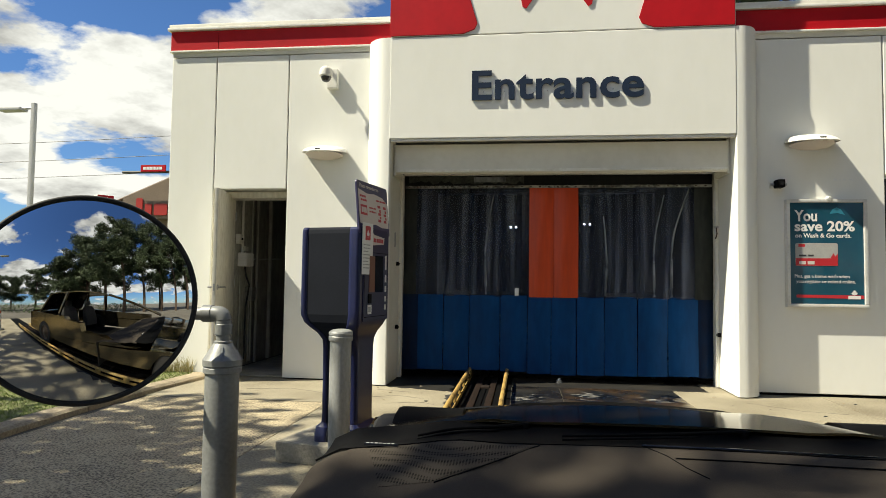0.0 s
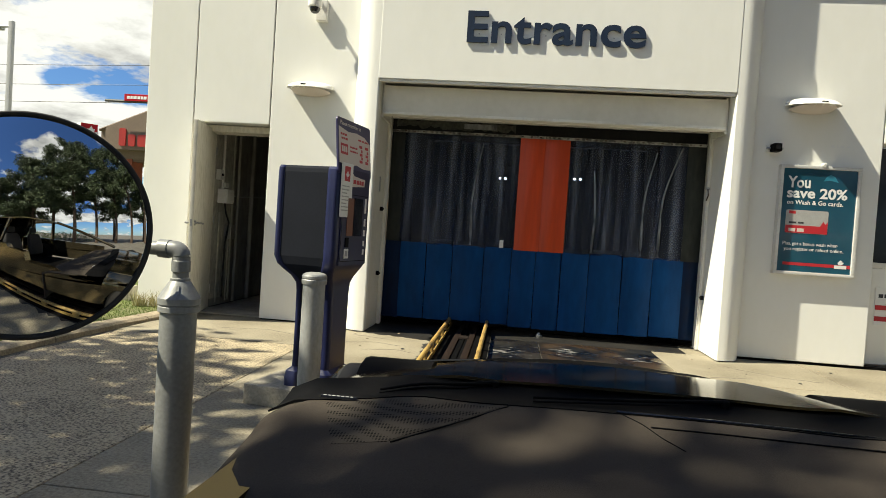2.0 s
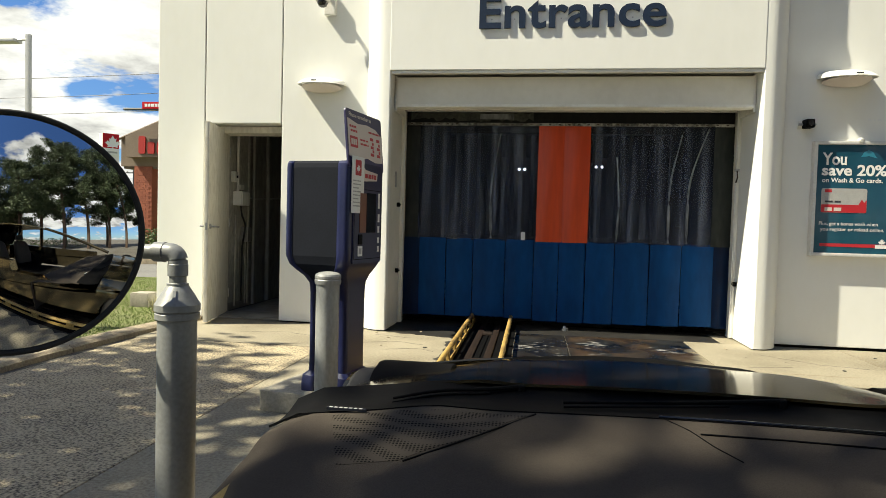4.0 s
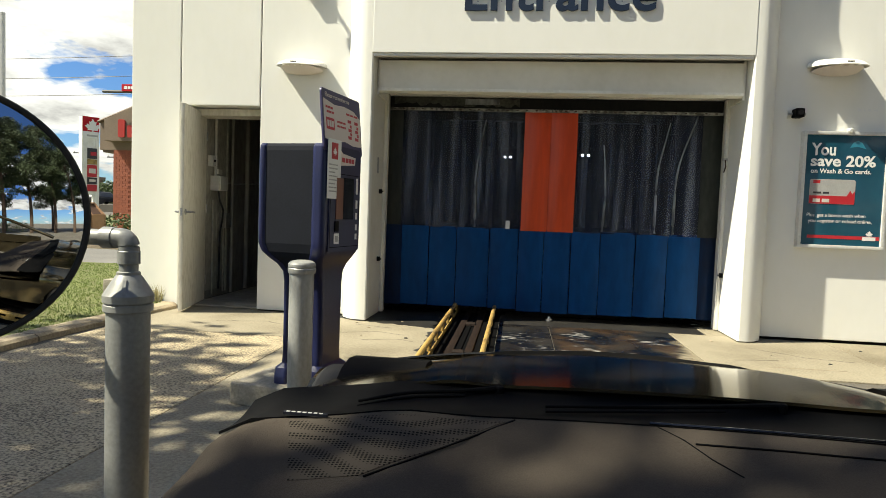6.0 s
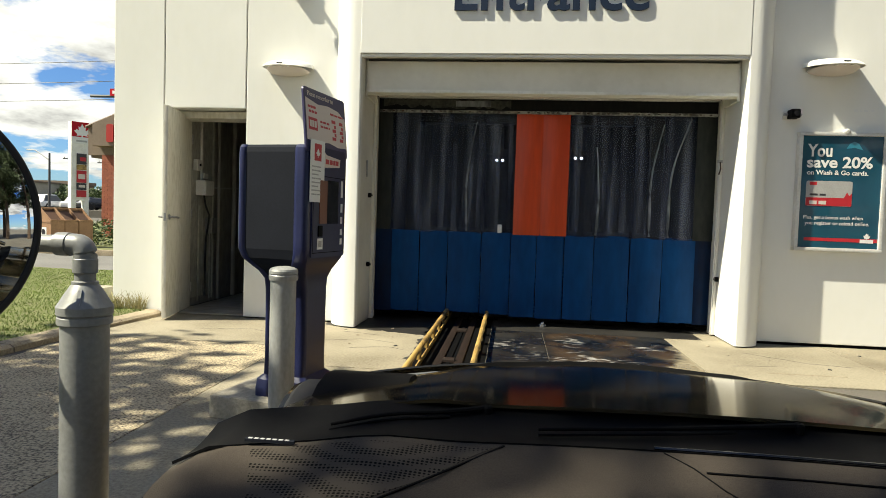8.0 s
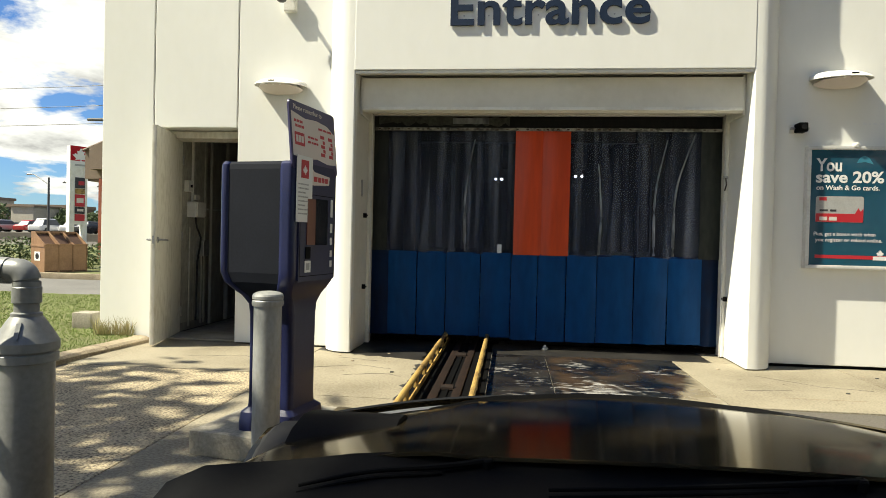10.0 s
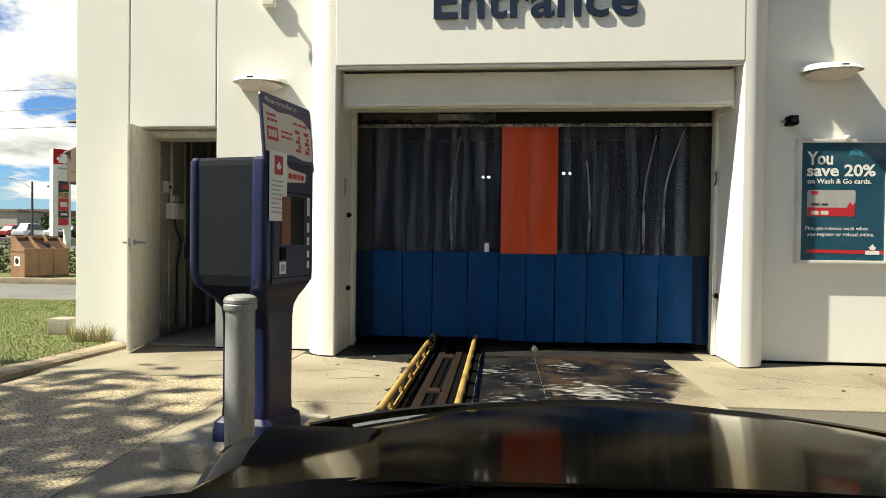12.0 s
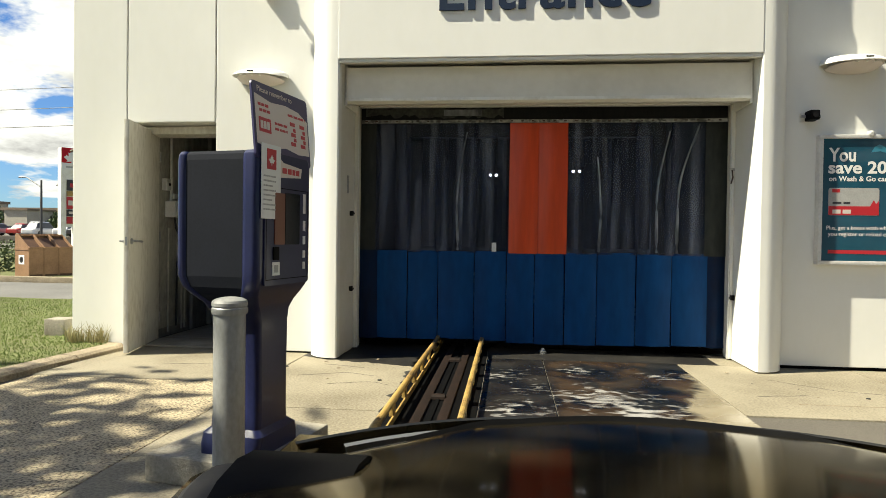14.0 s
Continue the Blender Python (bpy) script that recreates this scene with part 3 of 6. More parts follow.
wall_east = thing("wall_east", "white metal panel wall beside the bay, carrying a poster case", "wall", (5, WALL, 0), kind="structure")
panel(2.42, 3.78, 0.03, PANEL_TOP, wall_east)
panel(3.78, 5.0, 2.35, PANEL_TOP, wall_east)
panel(3.80, 5.0, 0.03, 1.06, wall_east, WALL + 0.20, 0.10)
panel(5.0, 6.9, 0.03, PANEL_TOP, wall_east)
panel(6.9, RIGHT_END, 0.03, PANEL_TOP, wall_east)
part("backing", box(2.45, 3.78, WALL + 0.11, WALL + 0.34, 0, 4.1), WHITE_TRIM, wall_east)
part("backing", box(3.78, 5.0, WALL + 0.11, WALL + 0.34, 2.36, 4.1), WHITE_TRIM, wall_east)
part("backing", box(3.78, 5.0, WALL + 0.305, WALL + 0.36, 0, 1.05), WHITE_TRIM, wall_east)
part("backing", box(5.0, RIGHT_END, WALL + 0.11, WALL + 0.34, 0, 4.1), WHITE_TRIM, wall_east)
window_1 = thing("window_1", "dark glazed shop window in the white panel wall", "window", (4.4, WALL, 0.6), kind="structure")
part("window_frame", box(3.79, 4.99, WALL + 0.2, WALL + 0.28, 1.062, 1.12), GREY_FRAME, window_1)
part("window_frame", box(3.79, 3.85, WALL + 0.2, WALL + 0.28, 1.12, 2.34), GREY_FRAME, window_1)
part("window_frame", box(4.93, 4.99, WALL + 0.2, WALL + 0.28, 1.12, 2.34), GREY_FRAME, window_1)
part("pane", box(3.85, 4.93, WALL + 0.23, WALL + 0.25, 1.12, 2.34), SCREEN, window_1)
wall_notice = thing("wall_notice", "white paper notice with two red bands on the wall", "notice", (4.1, WALL + 0.2, 0.5))
notice_sheet = part("sheet", box(3.93, 4.35, WALL + 0.19, WALL + 0.199, 0.46, 0.86), PRINT_WHITE, wall_notice)
part("red_band", box(3.932, 4.348, WALL + 0.186, WALL + 0.1895, 0.62, 0.67), PRINT_RED, notice_sheet)
part("red_band", box(3.932, 4.348, WALL + 0.186, WALL + 0.1895, 0.50, 0.55), PRINT_RED, notice_sheet)
part("print", bars(3.96, 4.3, 0.75, 0.04, 4, on_wall(0, WALL + 0.1895, 0), 8), PRINT_DARK, notice_sheet)

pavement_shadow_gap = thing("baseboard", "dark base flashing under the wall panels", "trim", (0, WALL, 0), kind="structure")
part("flashing", box(2.5, RIGHT_END, WALL + 0.03, WALL + 0.1, 0, 0.03), BLACK, pavement_shadow_gap)
part("flashing", box(LEFT_END, -3.72, WALL + 0.03, WALL + 0.1, 0, 0.014), BLACK, pavement_shadow_gap)
part("flashing", box(-2.78, -1.8, WALL + 0.03, WALL + 0.1, 0, 0.014), BLACK, pavement_shadow_gap)

parapet = thing("trim_parapet", "red fascia with pale cap over the white walls", "trim", (0, WALL, PANEL_TOP), kind="structure")
for a, b in ((LEFT_END - 0.02, -3.69), (-3.685, BAY_L - 0.03), (2.215, 5.55), (5.56, RIGHT_END)):
    part("fascia_panel", box(a, b, WALL - 0.012, WALL + 0.1, 3.93, 4.165, 0.004), RED, parapet)
for a, b in ((LEFT_END - 0.02, BAY_L - 0.25), (2.43, RIGHT_END)):
    part("band", box(a, b, WALL - 0.034, WALL + 0.1, 3.903, 3.925, 0.003), WHITE_TRIM, parapet)
    part("recess", box(a + 0.03, b - 0.03, WALL - 0.004, WALL + 0.1, 3.85, 3.902), GREY_FRAME, parapet, "grey recess under the red fascia")
for a, b in ((LEFT_END - 0.05, BAY_L - 0.02), (2.21, RIGHT_END)):
    part("cap", box(a, b, WALL - 0.05, WALL + 0.4, 4.17, 4.204, 0.003), WHITE_TRIM, parapet, "white metal coping lip")
    part("cap_top", box(a + 0.01, b - 0.01, WALL - 0.028, WALL + 0.4, 4.205, 4.25, 0.004), GREY_FRAME, parapet, "grey metal coping")
ceiling = tagged(single("ceiling", box(LEFT_END, RIGHT_END, WALL + 0.35, 24, 4.0, 4.14), WHITE_TRIM, at=(2, 14, 4.0)), "flat white roof deck of the wash building", "roof", kind="structure")


def pilaster(inner, outer, parent):
    """A rounded column: flat front at the bay, curving back to the wall."""
    n, s = 10, 1 if outer > inner else -1
    rx, ry = abs(outer - inner) - 0.06, WALL + 0.01 - FRONT
    line = [(inner + s * 0.02, FRONT + 0.098), (inner, FRONT + 0.098), (inner, FRONT + 0.012), (inner + s * 0.012, FRONT)]
    line += [(inner + s * (0.06 + rx * math.sin(radians(90 * i / n))), FRONT + ry * (1 - math.cos(radians(90 * i / n)))) for i in range(n + 1)]
    line += [(outer, WALL + 0.1), (inner + s * 0.205, WALL + 0.1), (inner + s * 0.205, FRONT + 0.098)]
    own = bmesh.new()
    lo, hi = [[own.verts.new((x, y, z)) for x, y in line] for z in (0.012, 3.90)]
    for i in range(len(line)):
        j = (i + 1) % len(line)
        own.faces.new((lo[i], lo[j], hi[j], hi[i]))
    own.faces.new(lo)
    own.faces.new(hi)
    return part("pilaster", own, WHITE, parent)


bay = thing("wall_bay", "projecting white portal of the wash bay with rounded pilasters", "wall", (0.35, FRONT, 0), kind="structure")
pilaster(BAY_L, -1.80, bay)
pilaster(BAY_R, 2.48, bay)
part("lintel", box(BAY_L - 0.012, BAY_R + 0.008, FRONT - 0.004, FRONT + 0.2, 2.745, 3.895, 0.008), WHITE, bay)
part("reveal", box(BAY_L - 0.2, BAY_L, FRONT + 0.1, DOORWAY + 0.1, 0.01, 2.75, 0.004), GREY_FRAME, bay)
part("reveal", box(BAY_R, BAY_R + 0.2, FRONT + 0.1, DOORWAY + 0.1, 0.01, 2.75, 0.004), WHITE, bay)
part("soffit", box(BAY_L, BAY_R, FRONT + 0.2, DOORWAY + 0.1, 2.745, 2.8), GREY_FRAME, bay)
part("drip_edge", box(BAY_L + 0.004, BAY_R - 0.004, FRONT + 0.005, FRONT + 0.05, 2.712, 2.744, 0.006), GREY_FRAME, bay)

# the tall sign panel over the bay: white with red corner fields
signboard = thing("sign_panel", "tall red and white sign panel above the wash bay", "sign", (0.35, FRONT, 3.9))
part("board", box(BAY_L - 0.012, BAY_R + 0.008, FRONT - 0.002, FRONT + 0.22, 3.905, 5.6, 0.006), WHITE, signboard)
CX = 0.345
for s in (-1, 1):
    red = [(s * 1.855, 0.005), (s * 1.03, 0.005), (s * 0.90, 0.055), (s * 0.87, 0.12), (s * 1.02, 0.62), (s * 1.25, 1.0), (s * 1.0, 1.69), (s * 1.855, 1.69)]
    part("red_field", prism(red if s > 0 else red[::-1], 0.012, on_wall(CX, FRONT - 0.0025, 3.905), 0.004), RED, signboard, "glossy red corner field")
for s in (-1, 1):
    tip = [(s * 0.335, 0.265), (s * 0.375, 0.29), (s * 0.40, 0.42), (s * 0.62, 0.62), (s * 0.15, 0.55), (s * 0.24, 0.40)]
    part("red_notch", prism(tip if s > 0 else tip[::-1], 0.012, on_wall(CX, FRONT - 0.0025, 3.905)), RED, signboard)

sign = thing("entrance_sign", "raised navy blue letters reading Entrance on the white wall", "sign", (0.35, FRONT, 3.2))
letters = words("Entrance", 0.455, 0.02, on_wall(-0.578, FRONT - 0.009, 3.165), 0.009, 1.03)
lo, hi = min(v.co.x for v in letters.verts), max(v.co.x for v in letters.verts)
for v in letters.verts:
    v.co.x = -0.578 + (v.co.x - lo) * 1.842 / (hi - lo)
part("lettering", letters, SIGN_NAVY, sign, smooth=0)
for i in range(8):
    part("stud", tube([(-0.45 + 0.232 * i, FRONT - 0.01, 3.25), (-0.45 + 0.232 * i, FRONT - 0.0105, 3.25)], 0.008, 6), STEEL, sign)

# the roller door housing and jambs
housing = thing("roller_door_housing", "grey roller shutter housing above the wash opening", "door housing", (0.35, 7.2, 2.4))
part("hood", prism([(7.12, 2.71), (7.12, 2.405), (7.16, 2.38), (DOORWAY - 0.01, 2.455), (DOORWAY - 0.01, 2.71)], BAY_R - BAY_L - 0.06, Matrix(((0, 0, 1, BAY_L + 0.03), (1, 0, 0, 0), (0, 1, 0, 0), (0, 0, 0, 1)))), GREY_FRAME, housing)
part("edge_strip", box(BAY_L + 0.03, BAY_R - 0.03, 7.105, 7.119, 2.395, 2.425, 0.003), WHITE_TRIM, housing)
part("end_bracket", box(BAY_R - 0.028, BAY_R - 0.003, 7.15, 7.6, 2.36, 2.74, 0.003), WHITE_TRIM, housing)
part("end_bracket", box(BAY_L + 0.003, BAY_L + 0.028, 7.15, 7.6, 2.36, 2.74, 0.003), WHITE_TRIM, housing)
door_1 = thing("door_1", "open wash bay doorway with grey metal guide rails", "door", (0.35, DOORWAY, 0), kind="structure")
for x0, x1 in ((BAY_L + 0.002, BAY_L + 0.032), (BAY_R - 0.03, BAY_R - 0.002)):
    part("guide_rail", box(x0, x1, DOORWAY - 0.06, DOORWAY + 0.1, 0.01, 2.45, 0.006), GREY_FRAME, door_1)
part("guide_lip", box(BAY_L + 0.033, BAY_L + 0.045, DOORWAY - 0.05, DOORWAY - 0.03, 0.01, 2.44), ALU, door_1)
part("guide_lip", box(BAY_R - 0.043, BAY_R - 0.031, DOORWAY - 0.05, DOORWAY - 0.03, 0.01, 2.44), ALU, door_1)
part("bottom_seal", box(BAY_L + 0.046, BAY_R - 0.044, DOORWAY - 0.03, DOORWAY + 0.02, 2.437, 2.452), ALU, door_1)


def sensor(x, y, z, s):
    t = thing("photo_eye", "small black photo eye on the door jamb", "sensor", (x, y, z), group="door sensors")
    part("housing", box(x - 0.018, x + 0.018, y - 0.016, y + 0.016, z - 0.024, z + 0.024, 0.005), BLACK, t)
    part("lens", tube([(x + s * 0.018, y, z), (x + s * 0.03, y, z)], 0.010, 10), LENS_DARK, t)


sensor(BAY_L + 0.018, 7.40, 0.62, 1)
sensor(BAY_L + 0.018, 7.40, 1.36, 1)
sensor(BAY_R - 0.018, 7.52, 0.60, -1)
hook = thing("chain_hook", "small steel chain hook on the door jamb", "hook", (BAY_R - 0.05, DOORWAY - 0.07, 1.75))
part("plate", box(BAY_R - 0.06, BAY_R - 0.01, DOORWAY - 0.072, DOORWAY - 0.062, 1.80, 1.83), STEEL, hook)
part("link", tube([(BAY_R - 0.035, DOORWAY - 0.075, 1.81), (BAY_R - 0.03, DOORWAY - 0.085, 1.74), (BAY_R - 0.045, DOORWAY - 0.08, 1.68)], 0.007, 8), DARK_STEEL, hook)
hook2 = thing("chain_hook", "small steel chain hook on the door jamb", "hook", (BAY_L + 0.03, 7.3, 1.75))
part("plate", box(BAY_L, BAY_L + 0.012, 7.28, 7.31, 1.55, 1.72), STEEL, hook2)

# the wash tunnel behind the curtain
tunnel = thing("wall_tunnel", "dark lined wash tunnel behind the strip curtain", "wall", (0.35, 12, 0), kind="structure")
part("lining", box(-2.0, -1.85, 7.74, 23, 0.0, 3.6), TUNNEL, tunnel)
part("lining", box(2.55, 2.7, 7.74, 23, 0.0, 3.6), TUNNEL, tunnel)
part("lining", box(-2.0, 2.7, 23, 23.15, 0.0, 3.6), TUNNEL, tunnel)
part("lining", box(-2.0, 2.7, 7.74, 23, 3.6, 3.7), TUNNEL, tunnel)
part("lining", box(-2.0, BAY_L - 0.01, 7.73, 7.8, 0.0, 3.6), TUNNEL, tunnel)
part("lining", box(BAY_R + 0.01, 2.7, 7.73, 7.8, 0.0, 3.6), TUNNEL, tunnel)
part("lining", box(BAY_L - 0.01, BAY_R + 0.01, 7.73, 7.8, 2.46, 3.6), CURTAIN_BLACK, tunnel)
for x, y, z in ((-0.22, 11.0, 2.1), (-0.13, 11.0, 2.1), (0.98, 10.6, 2.12), (1.07, 10.6, 2.12)):
    lamp = thing("tunnel_lamp", "small bright lamp on the wash arch", "lamp", (x, y, z), group="wash arch lamps")
    part("bulb", lathe([(0, -0.02), (0.016, -0.012), (0.02, 0), (0.016, 0.012), (0, 0.02)], (x, y, z), 12), LAMP_GLOW, lamp)
    part("bracket", box(x - 0.008, x + 0.008, y + 0.018, y + 0.04, z - 0.01, 3.6), DARK_STEEL, lamp)
arch = thing("wash_arch", "dark steel wash arch with hanging brush cloths", "wash arch", (0.35, 11.3, 0))
part("leg", box(-1.7, -1.5, 11.1, 11.4, 0, 2.9, 0.02), DARK_STEEL, arch)
part("leg", box(2.2, 2.4, 11.1, 11.4, 0, 2.9, 0.02), DARK_STEEL, arch)
part("beam", box(-1.7, 2.4, 11.1, 11.4, 2.7, 2.95, 0.02), DARK_STEEL, arch)
for i in range(9):
    x = -1.3 + 0.42 * i
    part("cloth", sheet(lambda u, v, x=x: Vector((x + 0.34 * u, 11.25 + 0.05 * math.sin(9 * u + x), 2.7 - 1.7 * v)), 6, 4, 0.01), CURTAIN_BLACK, arch)

# the strip curtain
curtain = thing("strip_curtain", "vinyl strip curtain, clear above and blue below, one orange strip", "curtain", (0.35, 7.7, 0))
part("rail", box(BAY_L + 0.05, BAY_R - 0.05, 7.64, 7.67, 2.288, 2.318, 0.003), RAIL_GRIME, curtain, "perforated galvanised hanging rail")
for i in range(34):
    part("clip", box(-1.40 + 0.105 * i, -1.375 + 0.105 * i, 7.636, 7.639, 2.297, 2.309), DARK_STEEL, curtain)
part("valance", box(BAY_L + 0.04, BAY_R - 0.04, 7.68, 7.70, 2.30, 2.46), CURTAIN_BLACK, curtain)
rv = random.Random(5)
ragged = [(-1.40 + 0.05 * k, 2.335 + 0.05 * rv.random() ** 2) for k in range(29)] + [(0.0 - 0.05 * k, 2.452 - 0.03 * rv.random()) for k in range(29)]
part("patch", prism(ragged, 0.003, on_wall(0, 7.665, 0)), GRIMY_CLEAR, curtain, "torn grimy vinyl above the rail")
part("patch", box(-0.60, -0.22, 7.655, 7.66, 2.36, 2.42), GLINT_AND_TAPE, curtain, "pale taped patch")
EDGES = [-1.275, -0.96, -0.645, -0.275, 0.05, 0.33, 0.628, 0.945, 1.325, 1.665, 2.01]


def strip(name, x0, x1, z0, z1, mat, y, seed, wave, label=""):
    rnd = random.Random(seed)
    p, q, k = rnd.uniform(0, 6), rnd.uniform(0, 6), rnd.uniform(0.7, 1.3)

    def at(u, v):
        bulge = 0.022 * (1 - (2 * u - 1) ** 2)
        fold = wave * (math.sin(7 * u * k + p + 1.5 * v) * 0.5 + math.sin(3.1 * v + q) * 0.6) * v
        return Vector((x0 + (x1 - x0) * u + wave * 0.35 * math.sin(4 * v + p) * v * (1 - v), y - bulge + fold, z1 + (z0 - z1) * v))
    return part(name, sheet(at, 10, 12, 0.004), mat, curtain, label, smooth=60)


for i, (a, b) in enumerate(zip(EDGES, EDGES[1:])):
    y = 7.70 + 0.012 * (i % 2)
    drop = (0.10, 0.095, 0.11, 0.10, 0.085, 0.075, 0.08, 0.085, 0.09, 0.10)[i]
    strip("blue_strip", a + 0.005, b - 0.005, drop, 1.0 + 0.006 * math.sin(3 * i), CURTAIN_BLUE, y, i, 0.012)
    if i not in (4, 5):
        strip("clear_strip", a - 0.02, b + 0.02, 0.985, 2.31, CLEAR, y + 0.006, 40 + i, 0.016)
strip("orange_strip", 0.068, 0.352, 0.985, 2.305, CURTAIN_ORANGE, 7.69, 71, 0.012, "translucent orange vinyl strip")
strip("orange_strip", 0.352, 0.642, 0.985, 2.305, CURTAIN_ORANGE, 7.70, 72, 0.012, "translucent orange vinyl strip")
# edge strips: blue ones darkened for jamb shade, dark olive ones above
strip("shaded_strip", -1.47, -1.265, 0.09, 1.0, CURTAIN_SHADE, 7.715, 81, 0.01, "blue strip coloured darker for jamb shade")
strip("olive_strip", -1.47, -1.265, 0.985, 2.31, OLIVE_DARK, 7.722, 83, 0.01, "dark olive strip at the curtain edge")
strip("shaded_strip", 2.0, 2.17, 0.09, 1.0, CURTAIN_SHADE, 7.715, 82, 0.01, "blue strip coloured darker for jamb shade")
strip("olive_strip", 1.965, 2.17, 0.985, 2.31, OLIVE_DARK, 7.70, 84, 0.006, "dark olive strip at the curtain edge")
# highlights on the vinyl folds, drawn as thin pale tubes
for x_top, x_mid, x_low, z_top in ((1.62, 1.50, 1.53, 2.20), (1.90, 1.70, 1.71, 2.27), (-0.36, -0.46, -0.42, 2.2), (0.93, 0.97, 0.93, 1.95)):
    edge = [(x_top + (x_mid - x_top) * math.sin(math.pi / 2 * min(1, 1.5 * k / 12)) + (x_low - x_mid) * max(0, k / 12 - 0.6), 7.672 - 0.012 * math.sin(k), z_top + (1.01 - z_top) * k / 12) for k in range(13)]
    part("fold_highlight", tube(edge, 0.006, 6, None, 0.016), GLINT_AND_TAPE, curtain, "pale tube drawn as a fold highlight")
part("label_tag", box(-0.10, -0.055, 7.662, 7.668, 1.0, 1.09, 0.002), PRINT_WHITE, curtain, "small white tag")

# ---- the service doorway ----
door_2 = thing("door_2", "open service doorway in the white wall, cream painted frame", "door", (-3.24, 7.6, 0), kind="structure")
part("jamb", box(-3.79, -3.70, WALL + 0.02, 7.74, 0, 2.23, 0.004), DOOR_PAINT, door_2)
part("jamb", box(-2.79, -2.72, WALL + 0.121, 7.74, 0, 2.23, 0.004), DOOR_PAINT, door_2)
part("head", box(-3.70, -2.79, 7.45, 7.74, 2.155, 2.229, 0.004), DOOR_PAINT, door_2)
part("threshold", box(-3.70, -2.79, 7.3, 7.74, 0.003, 0.02, 0.004), PLINTH, door_2)
leaf = thing("service_door", "cream steel door standing open, lever handle, scuffed edge", "door", (-3.5, 7.2, 0))
lm = Matrix.Translation((-3.66, 7.70, 0)) @ pose(0, 0, 0, 0, 0, -77.0)
leaf_mesh = box(0, 0.90, -0.022, 0.022, 0.02, 2.19, 0.004)
leaf_mesh.transform(lm)
part("leaf", leaf_mesh, DOOR_PAINT, leaf)
for s in (-1, 1):
    lever = tube([(0.83, 0.02 * s, 1.06), (0.83, 0.075 * s, 1.06), (0.80, 0.085 * s, 1.06), (0.72, 0.085 * s, 1.055)], 0.011, 10)
    lathe([(0.03, 0), (0.03, 0.008), (0, 0.008)], (0, 0, 0), 16, lever, Matrix.Translation((0.83, 0.022 * s, 1.06)) @ pose(0, 0, 0, -90 * s, 0, 0))
    lever.transform(lm)
    part("handle", lever, STEEL, leaf, "steel lever handle")
plate = box(0.899, 0.902, -0.010, 0.010, 1.02, 1.10)
plate.transform(lm)
part("latch_plate", plate, STEEL, leaf)
for z in (0.25, 1.1, 1.95):
    hinge = tube([(0.0, 0.03, z - 0.05), (0.0, 0.03, z + 0.05)], 0.01, 8)
    hinge.transform(lm)
    part("hinge", hinge, STEEL, leaf)

# the plant room behind it
room = thing("wall_room", "grimy plant room seen through the service doorway", "wall", (-3.2, 9, 0), kind="structure")
# walls past the pale boards have the room's shade in their colour
part("room_wall", box(-3.79, -3.72, 7.75, 10.5, 0.0, 2.9), ROOM_SHADE, room)
part("room_wall", box(-2.2, -2.1, 7.75, 10.5, 0.0, 2.9), ROOM_SHADE, room)
part("room_wall", box(-3.79, -2.1, 10.5, 10.6, 0.0, 2.9), ROOM_SHADE, room)
part("room_wall", box(-3.79, -2.1, 7.75, 10.5, 2.9, 3.0), ROOM_SHADE, room)
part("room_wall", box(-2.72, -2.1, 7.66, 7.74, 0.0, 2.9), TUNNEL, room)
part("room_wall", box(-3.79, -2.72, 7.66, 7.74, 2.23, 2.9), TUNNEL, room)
for i in range(2):
    part("board", box(-3.719, -3.70, 7.8 + 0.31 * i, 8.107 + 0.31 * i, 0.1, 2.6, 0.003), ROOM, room)
panelbox = thing("junction_box", "pale grey electrical junction box with conduit and cable", "electrical box", (-3.66, 8.05, 1.4))
part("case", box(-3.698, -3.58, 7.92, 8.14, 1.32, 1.50, 0.01), PVC_WHITE, panelbox)
part("lid", box(-3.58, -3.57, 7.93, 8.13, 1.33, 1.49, 0.003), PVC_WHITE, panelbox)
part("conduit", tube([(-3.67, 8.0, 1.50), (-3.67, 8.0, 2.6)], 0.016, 10), PVC_WHITE, panelbox)
part("cable", tube([(-3.64, 8.02, 1.32), (-3.62, 8.02, 1.2), (-3.60, 8.08, 1.08), (-3.63, 8.12, 0.98), (-3.65, 8.1, 0.8), (-3.66, 8.1, 0.1)], 0.012, 8), RUBBER, panelbox)
part("relay", box(-3.698, -3.64, 8.02, 8.12, 1.525, 1.585, 0.006), GREY_FRAME, panelbox, "grey relay box")
part("lower_case", box(-3.698, -3.60, 8.16, 8.30, 0.86, 1.05, 0.008), STEEL, panelbox, "grey lower box")
for y, z0, z1 in ((8.26, 0.05, 0.86), (8.33, 0.05, 2.6), (7.97, 0.05, 1.2)):
    part("conduit", tube([(-3.68, y, z0), (-3.68, y, z1)], 0.011, 8), ROOM, panelbox)
part("cross_conduit", tube([(-3.675, 8.10, 1.43), (-3.675, 8.55, 1.43), (-3.675, 9.4, 1.47)], 0.010, 8), STEEL, panelbox)
switch = thing("wall_switch", "small pale switch box above the junction box", "switch", (-3.68, 7.9, 1.66))
part("case", box(-3.699, -3.64, 7.86, 7.95, 1.61, 1.74, 0.006), PVC_WHITE, switch)
part("toggle", box(-3.64, -3.625, 7.895, 7.915, 1.66, 1.69), BLACK, switch)
pipes = thing("pipework", "vertical water pipes on the grimy plant room wall", "pipe", (-3.65, 8.6, 0))
